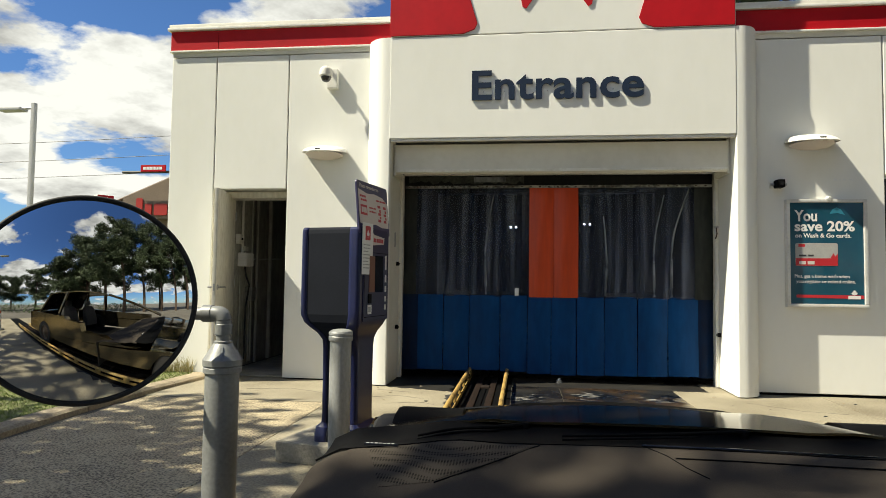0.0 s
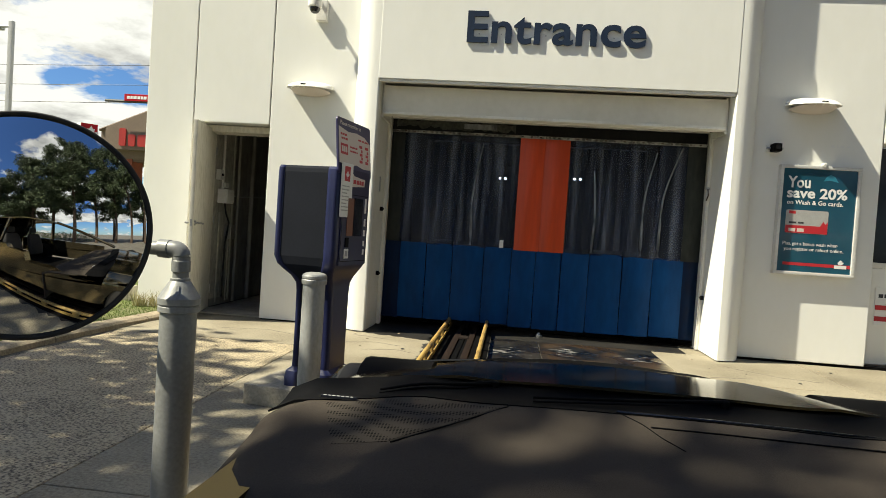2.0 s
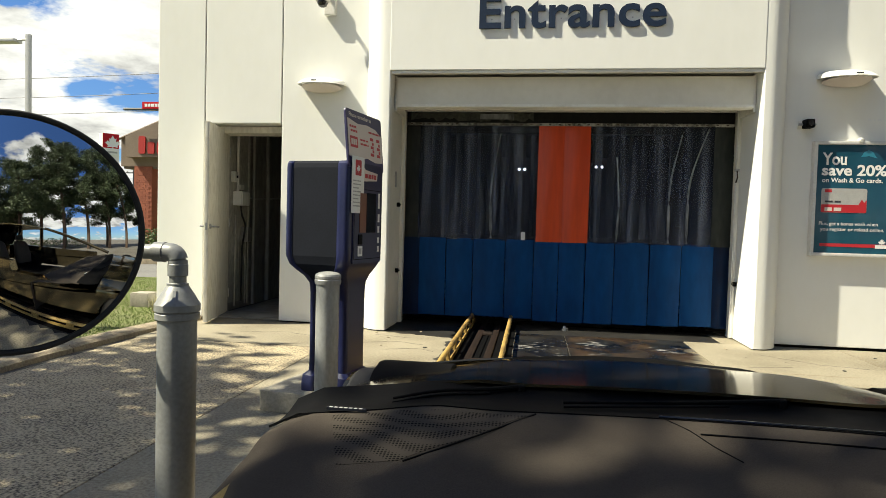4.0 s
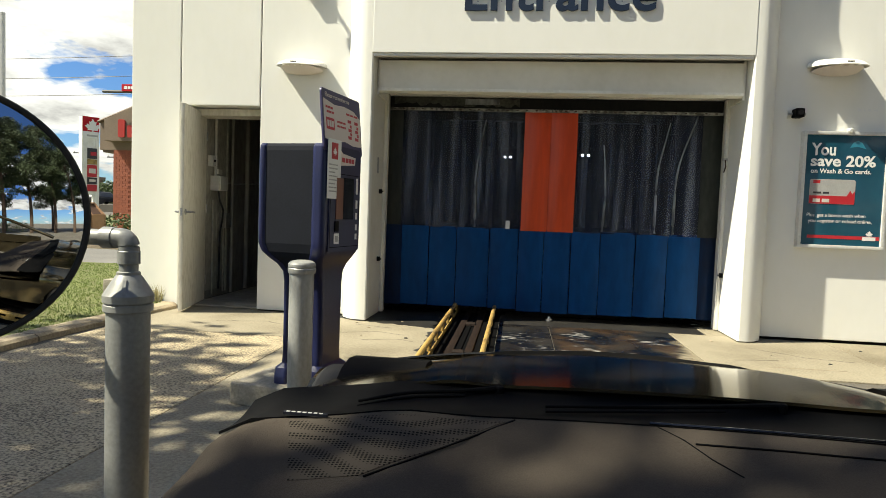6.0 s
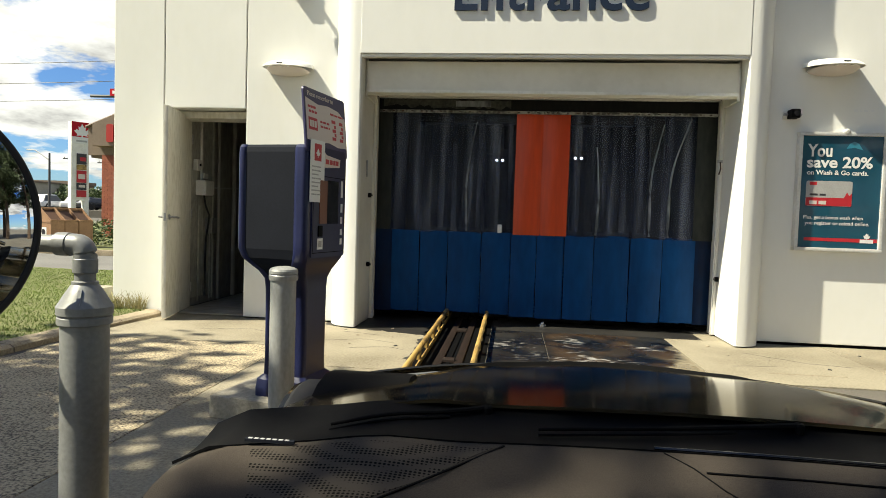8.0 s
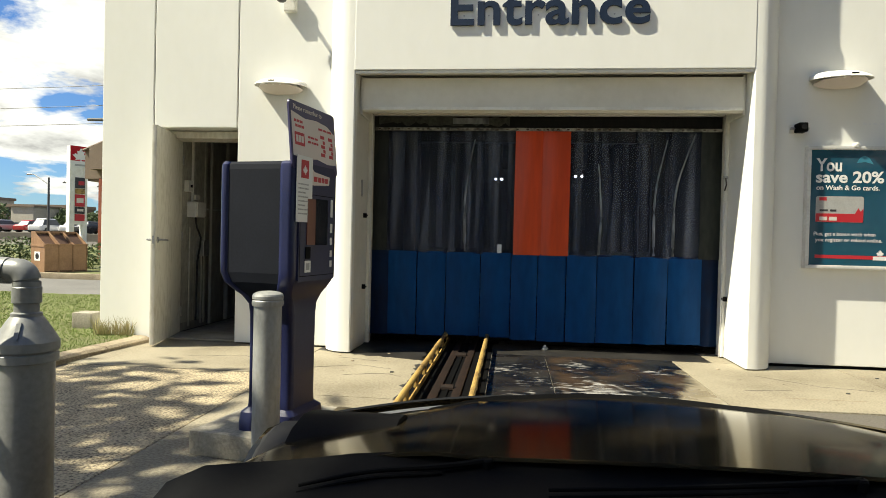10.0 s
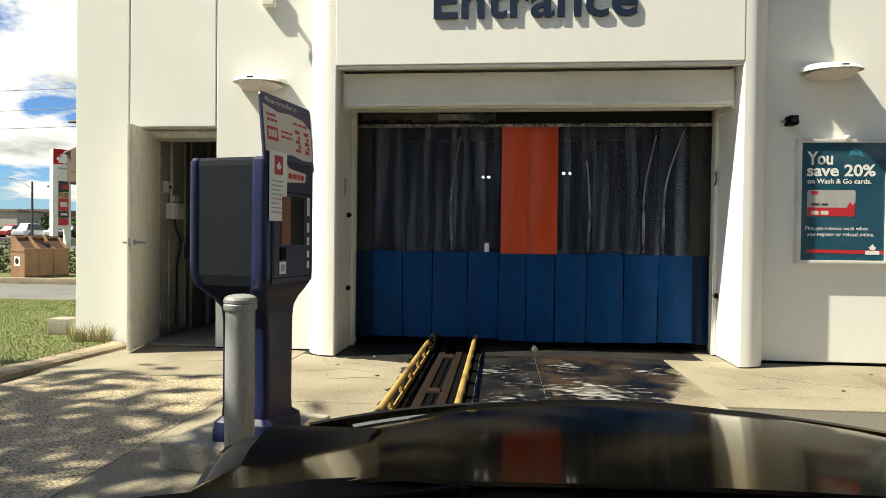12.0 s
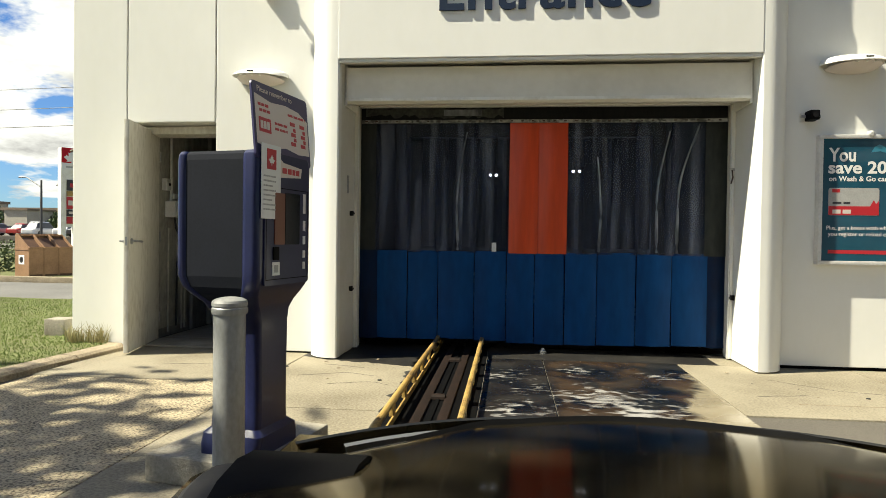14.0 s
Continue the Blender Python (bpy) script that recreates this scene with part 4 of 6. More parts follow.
for y, r in ((8.45, 0.02), (8.9, 0.03)):
    part("pipe", tube([(-3.66, y, 0.02), (-3.66, y, 2.5)], r, 12), ROOM_SHADE, pipes)
tank = thing("chemical_drum", "dark plastic chemical drum on the plant room floor", "drum", (-2.7, 9.6, 0))
part("body", lathe([(0.26, 0.0), (0.28, 0.03), (0.28, 0.4), (0.29, 0.42), (0.28, 0.44), (0.28, 0.82), (0.25, 0.86), (0, 0.87)], (-2.75, 9.7, 0.0), 24), BLACK, tank)
part("cap", lathe([(0.04, 0.86), (0.04, 0.9), (0, 0.9)], (-2.65, 9.7, 0), 14), PVC_WHITE, tank)


# ---- fittings on the walls ----
def wall_light(x, z):
    """A wing-shaped wall pack: a shallow shell over a lens and a back plate."""
    y = WALL
    t = thing("wall_light", "white wing-shaped wall light on the panel wall", "wall light", (x, y, z), group="wall lights")

    def shell(u, v):
        a, b = math.pi * u, v
        half, deep = 0.255, 0.34
        px = -half * math.cos(a)
        edge = math.sin(a) ** 0.75
        return Vector((x + px, y - 0.012 - deep * edge * b, z + 0.085 * (1 - b ** 2.5) * edge ** 0.8 + 0.012 - 0.03 * b * edge))
    part("shell", sheet(shell, 28, 8, 0.008), PVC_WHITE, t, smooth=50)

    def lens(u, v):
        a, b = math.pi * u, v
        half, deep = 0.215, 0.29
        return Vector((x - half * math.cos(a), y - 0.012 - deep * math.sin(a) ** 0.8 * b, z - 0.016 - 0.05 * math.sin(a) * (1 - b * b)))
    part("lens", sheet(lens, 20, 6, 0.004), PRINT_PINK, t, "cream diffuser", smooth=50)
    part("slot", box(x - 0.03, x + 0.03, y - 0.335, y - 0.325, z + 0.002, z + 0.012), BLACK, t)
    part("back_plate", box(x - 0.12, x + 0.12, y - 0.014, y - 0.001, z - 0.05, z + 0.06, 0.004), PVC_WHITE, t)
    for s in (-0.07, 0, 0.07):
        part("clip", box(x + s - 0.008, x + s + 0.008, y - 0.30, y - 0.27, z - 0.025, z - 0.005), GREY_FRAME, t)


wall_light(-2.31, 2.63)
wall_light(3.03, 2.68)

dome = thing("dome_camera", "white dome security camera on a wall bracket", "camera", (-2.35, WALL, 3.5))
part("bracket", box(-2.30, -2.175, WALL - 0.075, WALL - 0.001, 3.40, 3.63, 0.008), PVC_WHITE, dome)
part("arm", tube([(-2.265, WALL - 0.03, 3.60), (-2.265, WALL - 0.10, 3.615), (-2.265, WALL - 0.21, 3.60), (-2.265, WALL - 0.22, 3.57)], 0.022, 12), PVC_WHITE, dome)
part("housing", lathe([(0, 0.10), (0.045, 0.097), (0.07, 0.075), (0.077, 0.04), (0.077, 0.0), (0.07, -0.012), (0.06, -0.012), (0, -0.012)], (-2.265, WALL - 0.22, 3.50), 28), PVC_WHITE, dome)
part("dome", lathe([(0.057, 0), (0.055, -0.022), (0.042, -0.046), (0.021, -0.058), (0, -0.06)], (-2.265, WALL - 0.22, 3.487), 24), LENS_DARK, dome, "smoked black dome")

small_cam = thing("bullet_camera", "small dark camera on a grey wall bracket", "camera", (2.68, WALL, 2.24))
part("bracket", box(2.62, 2.75, WALL - 0.02, WALL - 0.001, 2.20, 2.28, 0.006), GREY_FRAME, small_cam)
part("body", box(2.655, 2.735, WALL - 0.14, WALL - 0.02, 2.20, 2.285, 0.01), BLACK, small_cam)
part("lens", tube([(2.695, WALL - 0.14, 2.24), (2.695, WALL - 0.155, 2.24)], 0.025, 14), LENS_DARK, small_cam)
part("knob", tube([(2.74, WALL - 0.05, 2.24), (2.775, WALL - 0.05, 2.24)], 0.014, 10), STEEL, small_cam)
part("knob", tube([(2.65, WALL - 0.05, 2.24), (2.615, WALL - 0.05, 2.24)], 0.014, 10), STEEL, small_cam)

# the poster case
PX0, PX1, PZ0, PZ1 = 2.80, 3.53, 0.975, 2.045
poster = thing("poster_case", "aluminium poster case with a teal advertisement", "poster", (3.16, WALL, 0.97))
for a in ((PX0 - 0.035, PX1 + 0.035, PZ1, PZ1 + 0.035), (PX0 - 0.035, PX1 + 0.035, PZ0 - 0.035, PZ0), (PX0 - 0.035, PX0, PZ0, PZ1), (PX1, PX1 + 0.035, PZ0, PZ1)):
    part("frame", box(a[0], a[1], WALL - 0.075, WALL - 0.001, a[2], a[3], 0.006), ALU, poster)
sheet_ = part("print", box(PX0, PX1, WALL - 0.055, WALL - 0.002, PZ0, PZ1), POSTER_TEAL, poster, "teal printed sheet")
part("lock", lathe([(0.03, 0), (0.03, 0.02), (0.015, 0.03), (0, 0.03)], (0, 0, 0), 16, None, on_wall(3.19, WALL - 0.055, PZ1 + 0.04)), ALU, poster)
pm = on_wall(PX0, WALL - 0.0555, PZ0)
W_, H_ = PX1 - PX0, PZ1 - PZ0


def fit_words(body, x0, x1, z, size, weight=0.0):
    bm = words(body, size, 0.001, pm @ Matrix.Translation((0, z, 0)), weight)
    lo, hi = min(v.co.x for v in bm.verts), max(v.co.x for v in bm.verts)
    for v in bm.verts:
        v.co.x = PX0 + x0 + (v.co.x - lo) * (x1 - x0) / (hi - lo)
    return bm


part("lettering", fit_words("You", 0.05, 0.275, H_ - 0.195, 0.165, 0.004), PRINT_WHITE, sheet_, smooth=0)
part("lettering", fit_words("save 20%", 0.05, 0.645, H_ - 0.30, 0.145, 0.004), PRINT_WHITE, sheet_, smooth=0)
part("lettering", fit_words("on Wash & Go cards.", 0.055, 0.61, H_ - 0.37, 0.062, 0.0012), PRINT_WHITE, sheet_, smooth=0)
part("lettering", fit_words("Plus, get a bonus wash when", 0.045, 0.585, 0.275, 0.05, 0.0), PRINT_WHITE, sheet_, smooth=0)
part("lettering", fit_words("you register or reload online.", 0.06, 0.645, 0.22, 0.05, 0.0), PRINT_WHITE, sheet_, smooth=0)
part("glow_shape", prism([(0.40, H_ - 0.12), (0.43, H_ - 0.07), (0.47, H_ - 0.05), (0.51, H_ - 0.07), (0.55, H_ - 0.13), (0.475, H_ - 0.11)], 0.0006, pm), POSTER_GLOW, sheet_)
card = part("card_picture", prism(rounded(0.055, 0.475, 0.40, 0.64, 0.02), 0.0012, pm), PRINT_GREY, sheet_, "printed picture of a grey and red card")
part("card_band", prism([(0.057, 0.402), (0.473, 0.402), (0.473, 0.53), (0.45, 0.50), (0.43, 0.535), (0.40, 0.48), (0.057, 0.48)], 0.002, pm), PRINT_RED, card)
part("card_mark", prism([(0.085, 0.60), (0.15, 0.60), (0.15, 0.63), (0.085, 0.63)], 0.002, pm), PRINT_RED, card)
part("card_print", bars(0.09, 0.26, 0.415, 0.035, 2, pm @ Matrix.Translation((0, 0, 0.0022)), 5), PRINT_PINK, card)
part("card_print", bars(0.09, 0.25, 0.50, 0.018, 2, pm @ Matrix.Translation((0, 0, 0.0014)), 6), PRINT_DARK, card)
part("stripe", prism([(0.06, 0.065), (W_ - 0.005, 0.06), (W_ - 0.005, 0.095), (0.06, 0.095)], 0.0008, pm), PRINT_RED, sheet_)
part("leaf_mark", maple(0.055, pm @ Matrix.Translation((0.63, 0.085, 0.001)), 0.0012), PRINT_WHITE, sheet_)
part("mark_box", prism([(0.57, 0.055), (0.69, 0.055), (0.69, 0.09), (0.57, 0.09)], 0.0016, pm), PRINT_WHITE, sheet_)
sticker = thing("sticker_remains", "torn white sticker remains on the wall", "sticker", (3.2, WALL, 2.3))
for i, (a, b) in enumerate(((0.0, 0.04), (0.055, 0.075), (0.09, 0.13), (0.15, 0.19))):
    part("scrap", prism([(a, 0.002 * i), (b, 0.0), (b - 0.008, 0.022), (a + 0.006, 0.03 - 0.004 * i)], 0.001, on_wall(3.27, WALL - 0.0005, 2.285)), PRINT_WHITE, sticker)

# ---- the pay kiosk ----
KM = (-1.018, 3.90, 0.0)
plinth = thing("kiosk_plinth", "low concrete plinth under the pay kiosk", "plinth", (-1.2, 4.15, 0), -11)
part("block", box(-0.33, 0.24, -0.24, 0.46, 0.0, 0.125, 0.012), PLINTH, plinth, local=True)
kiosk = thing("pay_kiosk", "navy blue plastic pay kiosk on a flared stem", "payment kiosk", (KM[0], KM[1], 0.125), -11)
K0 = -0.125
W2, DP = 0.48, 0.42


def kshell(x0, x1, inset_z):
    """A slice of the kiosk's moulded body between two depths: a flared foot, a narrow stem and a wide head."""
    rows = []
    for z, w in ((0.125, 0.36), (0.17, 0.36), (0.215, 0.33), (0.24, 0.275), (0.30, 0.262), (0.55, 0.262), (0.72, 0.27), (0.775, 0.295), (0.82, 0.36), (0.855, 0.42), (0.89, 0.458), (0.94, 0.478), (1.0, 0.48), (1.3, 0.48), (1.46, 0.48), (1.485, 0.47), (1.5, 0.44)):
        k = max(0.0, min(1.0, (0.93 - z) / 0.15))
        k = k * k * (3 - 2 * k)
        a = x0 * (1 - 0.27 * k) if x0 < -0.2 else x0 - 0.055 * k
        b = (x1 - 0.055 * k if x1 > -0.1 else x1 * (1 - 0.27 * k))
        if z < 0.23:
            a, b = a - 0.03, b + 0.03
        rows.append((z + K0, a, b, W2 / 2 - w / 2, W2 / 2 + w / 2, 0.03 if x1 > -0.05 or x0 < -0.3 else 0.012))
    return rows


part("front_shell", loft(kshell(-0.085, 0.0, 0)), NAVY, kiosk, local=True)
part("rear_shell", loft([(z, a, b, y0, y1, r) for z, a, b, y0, y1, r in kshell(-DP, -DP + 0.05, 0)]), NAVY, kiosk, local=True)
part("core", loft([(z, a + 0.03, b - 0.06, y0 + 0.012, y1 - 0.012, 0.01) for z, a, b, y0, y1, r in kshell(-DP, 0, 0)]), KIOSK_GREY, kiosk, "dark grey side panels", local=True, smooth=8)
KF = Matrix(((0, 0, 1, 0), (1, 0, 0, 0), (0, 1, 0, K0), (0, 0, 0, 1)))
face = part("face_plate", prism(rounded(0.05, 0.445, 0.90, 1.36, 0.012), 0.006, KF, 0.003), NAVY, kiosk, local=True)
part("screen", prism(rounded(0.22, 0.35, 1.085, 1.325, 0.008), 0.004, KF @ Matrix.Translation((0, 0, 0.006))), SCREEN, face, "dark screen", local=True)
part("card_slot", prism(rounded(0.13, 0.215, 1.085, 1.32, 0.006), 0.004, KF @ Matrix.Translation((0, 0, 0.006))), COPPER, face, "coppery slot plate", local=True)
for z0, z1 in ((1.235, 1.33), (1.15, 1.20), (1.085, 1.125), (1.02, 1.055), (0.965, 1.0)):
    part("white_label", prism([(0.385, z0), (0.408, z0), (0.408, z1), (0.385, z1)], 0.002, KF @ Matrix.Translation((0, 0, 0.0065))), PRINT_WHITE, face, "white stuck label", local=True)
groove = None
for a, b_, z0, z1 in ((0.062, 0.433, 0.925, 0.929), (0.062, 0.433, 1.341, 1.345), (0.062, 0.066, 0.93, 1.34), (0.429, 0.433, 0.93, 1.34)):
    groove = prism([(a, z0), (b_, z0), (b_, z1), (a, z1)], 0.0008, KF @ Matrix.Translation((0, 0, 0.0062)), bm=groove)
part("seam", groove, BLACK, face, "dark door seam round the face", local=True)
part("keypad", prism(rounded(0.12, 0.165, 1.015, 1.075, 0.004), 0.006, KF @ Matrix.Translation((0, 0, 0.006))), BLACK, face, local=True)
part("printed_square", prism([(0.115, 0.945), (0.175, 0.945), (0.175, 1.005), (0.115, 1.005)], 0.002, KF @ Matrix.Translation((0, 0, 0.006))), PRINT_WHITE, face, "small white sticker", local=True)
part("printed_dot", prism([(0.128, 0.958), (0.162, 0.958), (0.162, 0.992), (0.128, 0.992)], 0.0028, KF @ Matrix.Translation((0, 0, 0.006))), PRINT_GREY, face, local=True)
notice = part("notice", prism([(0.02, 1.20), (0.175, 1.20), (0.175, 1.53), (0.02, 1.53)], 0.003, KF @ Matrix.Translation((0, 0, 0.0065))), PRINT_WHITE, kiosk, "white printed notice", local=True)
part("red_mark", prism([(0.06, 1.42), (0.135, 1.42), (0.135, 1.51), (0.06, 1.51)], 0.001, KF @ Matrix.Translation((0, 0, 0.0096))), PRINT_RED, notice, local=True)
part("leaf_mark", maple(0.04, KF @ Matrix.Translation((0.0975, 1.437, 0.0107)), 0.0006), PRINT_WHITE, notice, local=True)
nb = None
for i in range(8):
    nb = bars(0.035, 0.135 - 0.03 * (i % 3 == 2), 1.385 - 0.021 * i, 0.007, 6, KF @ Matrix.Translation((0, 0, 0.0096)), 20 + i, nb)
part("small_print", nb, PRINT_GREY, notice, local=True)
part("promo_sticker", prism([(0.175, 1.40), (0.19, 1.392), (0.37, 1.405), (0.378, 1.45), (0.21, 1.462), (0.19, 1.475), (0.178, 1.45)], 0.002, KF @ Matrix.Translation((0, 0, 0.0008))), PRINT_PINK, kiosk, "pale promotional sticker", local=True)
part("promo_print", bars(0.20, 0.36, 1.413, 0.026, 3, KF @ Matrix.Translation((0, 0, 0.003)), 9), PRINT_RED, kiosk, local=True)
# the header board leans out from the top of the face
SBM = Matrix.Translation((-0.02, 0, K0)) @ Matrix(((0, -0.09, 1, 0.14), (1, 0, 0, 0), (0, 0.995, 0, 0), (0, 0, 0, 1)))
board = part("header_board", prism(rounded(-0.005, 0.475, 1.47, 1.81, 0.02), 0.012, SBM, 0.002), PRINT_NAVY, kiosk, "navy and cream header board with red print", local=True)
sb = SBM @ Matrix.Translation((0, 0, 0.0122))
cream = [(0.008, 1.535), (0.12, 1.525), (0.25, 1.54), (0.36, 1.525), (0.462, 1.53), (0.462, 1.70), (0.38, 1.735), (0.26, 1.745), (0.14, 1.735), (0.008, 1.755)]
part("cream_field", prism(cream, 0.001, sb), PRINT_PINK, board, local=True)
part("header_print", words("Please remember to", 0.036, 0.001, sb @ Matrix.Translation((0.03, 1.768, 0))), PRINT_PINK, board, local=True, smooth=0)
part("price_box", prism([(0.03, 1.59), (0.125, 1.59), (0.125, 1.655), (0.03, 1.655)], 0.002, sb), PRINT_RED, board, local=True)
part("price_print", bars(0.04, 0.118, 1.605, 0.035, 3, sb @ Matrix.Translation((0, 0, 0.0022)), 33), PRINT_PINK, board, local=True)
for a, b_, z, h, seed in ((0.03, 0.12, 1.705, 0.013, 34), (0.04, 0.13, 1.68, 0.013, 35), (0.16, 0.27, 1.64, 0.011, 36), (0.16, 0.27, 1.615, 0.011, 37), (0.28, 0.44, 1.70, 0.011, 38)):
    part("red_print", bars(a, b_, z, h, 3, sb @ Matrix.Translation((0, 0, 0.0012)), seed), PRINT_RED, board, local=True)
for x0 in (0.295, 0.385):
    for k, (dx, w, dz) in enumerate(((0.0, 0.045, 0.095), (0.026, 0.022, 0.068), (0.006, 0.040, 0.045), (0.028, 0.022, 0.022), (0.0, 0.044, 0.0))):
        part("figure_bar", prism([(x0 + dx, 1.562 + dz), (x0 + dx + w, 1.562 + dz), (x0 + dx + w, 1.58 + dz), (x0 + dx, 1.58 + dz)], 0.002, sb), PRINT_RED, board, local=True)
part("post", box(-0.07, -0.045, 0.10, 0.13, 1.36 + K0, 1.7 + K0), BLACK, kiosk, local=True)
part("post", box(-0.07, -0.045, 0.36, 0.39, 1.36 + K0, 1.7 + K0), BLACK, kiosk, local=True)

# ---- bollard and mirror post ----
bollard = thing("bollard", "grey painted steel bollard with a ribbed cap", "bollard", (-1.114, 3.851, 0))
part("pipe", lathe([(0.066, 0), (0.066, 0.80), (0, 0.80)], (-1.114, 3.851, 0), 28), BOLLARD_GREY, bollard)
part("cap", lathe([(0.072, 0.79), (0.075, 0.80), (0.075, 0.815), (0.071, 0.82), (0.074, 0.825), (0.074, 0.838), (0.069, 0.848), (0.055, 0.856), (0.03, 0.861), (0, 0.862)], (-1.114, 3.851, 0), 28), BOLLARD_GREY, bollard)

mp = thing("mirror_post", "grey pipe post with a reducer and elbow arm", "post", (-1.138, 2.335, 0))
MX, MY = -1.138, 2.335
part("pipe", lathe([(0.063, 0), (0.063, 0.82), (0, 0.82)], (MX, MY, 0), 32), PIPE_GREY, mp)
part("reducer", lathe([(0.067, 0.805), (0.071, 0.808), (0.071, 0.826), (0.067, 0.83), (0.073, 0.835), (0.073, 0.856), (0.069, 0.862), (0.054, 0.888), (0.038, 0.913), (0.031, 0.921), (0, 0.921)], (MX, MY, 0), 32), PIPE_GREY, mp)
part("riser", lathe([(0.0345, 0.915), (0.0345, 0.925), (0.0275, 0.928), (0.0275, 0.96), (0, 0.96)], (MX, MY, 0), 24), PIPE_GREY, mp)
part("elbow_rim", lathe([(0.0275, 0.948), (0.0325, 0.951), (0.0325, 0.988), (0.0295, 0.991), (0, 0.991)], (MX, MY, 0), 24), PIPE_GREY, mp)
arc = [(MX - 0.026 * (1 - math.cos(radians(a))), MY, 1.002 + 0.026 * math.sin(radians(a))) for a in range(0, 91, 10)]
part("elbow", tube([(MX, MY, 0.985), *arc, (MX - 0.06, MY, 1.028)], 0.0305, 24), PIPE_GREY, mp)
part("elbow_rim", tube([(MX - 0.045, MY, 1.028), (MX - 0.082, MY, 1.028)], 0.033, 24), PIPE_GREY, mp)
part("arm", tube([(MX - 0.06, MY, 1.028), (MX - 0.30, MY, 1.028), (MX - 0.35, MY - 0.06, 1.04), (-1.512, 2.145, 1.075)], 0.025, 18), PIPE_GREY, mp)
fin = prism([(0.040, 0.905), (0.064, 0.866), (0.071, 0.866), (0.047, 0.905)], 0.010, Matrix.Translation((MX, MY, 0)) @ pose(0, 0, 0, 0, 0, -70) @ Matrix(((1, 0, 0, 0), (0, 0, 1, -0.005), (0, 1, 0, 0), (0, 0, 0, 1))))
part("gusset", fin, PIPE_GREY, mp)

MIR_C, MIR_R, MIR_RC, MIR_TURN = Vector((-1.467, 2.009, 1.087)), 0.346, 0.74, 41.0
mirror = thing("traffic_mirror", "round convex traffic mirror with a black rim", "mirror", (MIR_C.x, MIR_C.y, MIR_C.z))
mm = Matrix.Translation(MIR_C) @ Matrix.Rotation(radians(MIR_TURN), 4, "Z") @ Matrix.Rotation(radians(-2.5), 4, "X") @ Matrix(((1, 0, 0, 0), (0, 0, -1, 0), (0, 1, 0, 0), (0, 0, 0, 1)))
sag = MIR_RC - math.sqrt(MIR_RC ** 2 - MIR_R ** 2)
cap_rows = [(MIR_RC * math.sin(a), MIR_RC * math.cos(a) - MIR_RC + sag) for a in (math.asin(MIR_R / MIR_RC) * (1 - i / 40) for i in range(41))]
cap_rows[-1] = (0, sag)
face_bm = lathe(cap_rows, (0, 0, 0), 128)
face_bm.faces.ensure_lookup_table()
bmesh.ops.delete(face_bm, geom=[f for f in face_bm.faces if len(f.verts) > 4], context="FACES")
face_bm.transform(mm)
part("mirror_face", face_bm, MIRROR, mirror, "convex mirror glass", smooth=180)
rim = bmesh.new()
ring = [[rim.verts.new(((MIR_R + 0.003 + 0.008 * math.cos(b)) * math.cos(a), (MIR_R + 0.003 + 0.008 * math.cos(b)) * math.sin(a), 0.010 * math.sin(b))) for b in (2 * math.pi * k / 10 for k in range(10))] for a in (2 * math.pi * k / 96 for k in range(96))]
for i in range(96):
    for k in range(10):
        rim.faces.new((ring[i][k], ring[(i + 1) % 96][k], ring[(i + 1) % 96][(k + 1) % 10], ring[i][(k + 1) % 10]))
rim.transform(mm)
part("rim", rim, RUBBER, mirror, "black rubber rim", smooth=60)
back = lathe([(MIR_R, -0.004), (MIR_R * 0.9, -0.03), (MIR_R * 0.4, -0.05), (0, -0.055)], (0, 0, 0), 48)
back.transform(mm)
part("back_shell", back, PIPE_GREY, mirror)

# ---- ground ----
ground = tagged(single("ground", sheet(lambda u, v: Vector((-400 + 800 * u, -400 + 900 * v, -0.012)), 4, 4), ASPHALT, at=(0, 0, -0.012)), "dark grey asphalt forecourt reaching to the horizon", "ground", kind="structure")
pavement = thing("pavement", "tan concrete apron slabs before the wash bay", "pavement", (0, 5, 0), kind="structure")


def slab(x0, x1, y0, y1, mat=CONCRETE, top=0.0, name="slab"):
    return part(name, box(x0 + 0.005, x1 - 0.005, y0 + 0.005, y1 - 0.005, -0.10, top, 0.005), mat, pavement)


slab(-3.70, -1.84, 5.95, 7.9)
# the two dark slabs stand in for the shade before the curtain
slab(-1.84, -0.70, 7.27, 7.9, WET_SHADE, 0.0, "damp_slab")
slab(-0.12, 2.0, 7.27, 7.9, WET_SHADE, 0.0, "damp_slab")
slab(2.0, 3.1, 7.27, 7.8)
slab(-1.84, -0.70, 5.3, 7.27)
slab(-1.84, -0.70, 2.6, 5.3)
slab(-1.84, -0.70, -0.5, 2.6)
slab(-1.84, -0.70, -6.0, -0.5)
slab(1.62, 3.1, 5.55, 7.27)
slab(3.1, 6.0, 5.75, 7.3)
slab(6.0, 9.0, 5.75, 7.3)
slab(-0.12, 0.40, 4.2, 7.27, WET, 0.0, "wet_slab")
slab(0.40, 1.62, 4.2, 7.27, WET, 0.0, "wet_slab")
slab(-0.12, 0.40, -6.0, 4.2)
slab(0.40, 1.62, -6.0, 4.2)
part("aggregate", box(-3.66, -1.845, -6, 5.945, -0.10, -0.003, 0.004), AGGREGATE, pavement, "exposed aggregate paving")
part("tunnel_floor", box(-1.84, 2.6, 7.905, 23, -0.10, -0.004), WET, pavement)
part("sill_slab", box(-3.70, -1.845, 7.905, 10.5, -0.10, -0.004), PLINTH, pavement)
# thin sheet that carries damp and the slanting shade edge as colour
rd = random.Random(8)
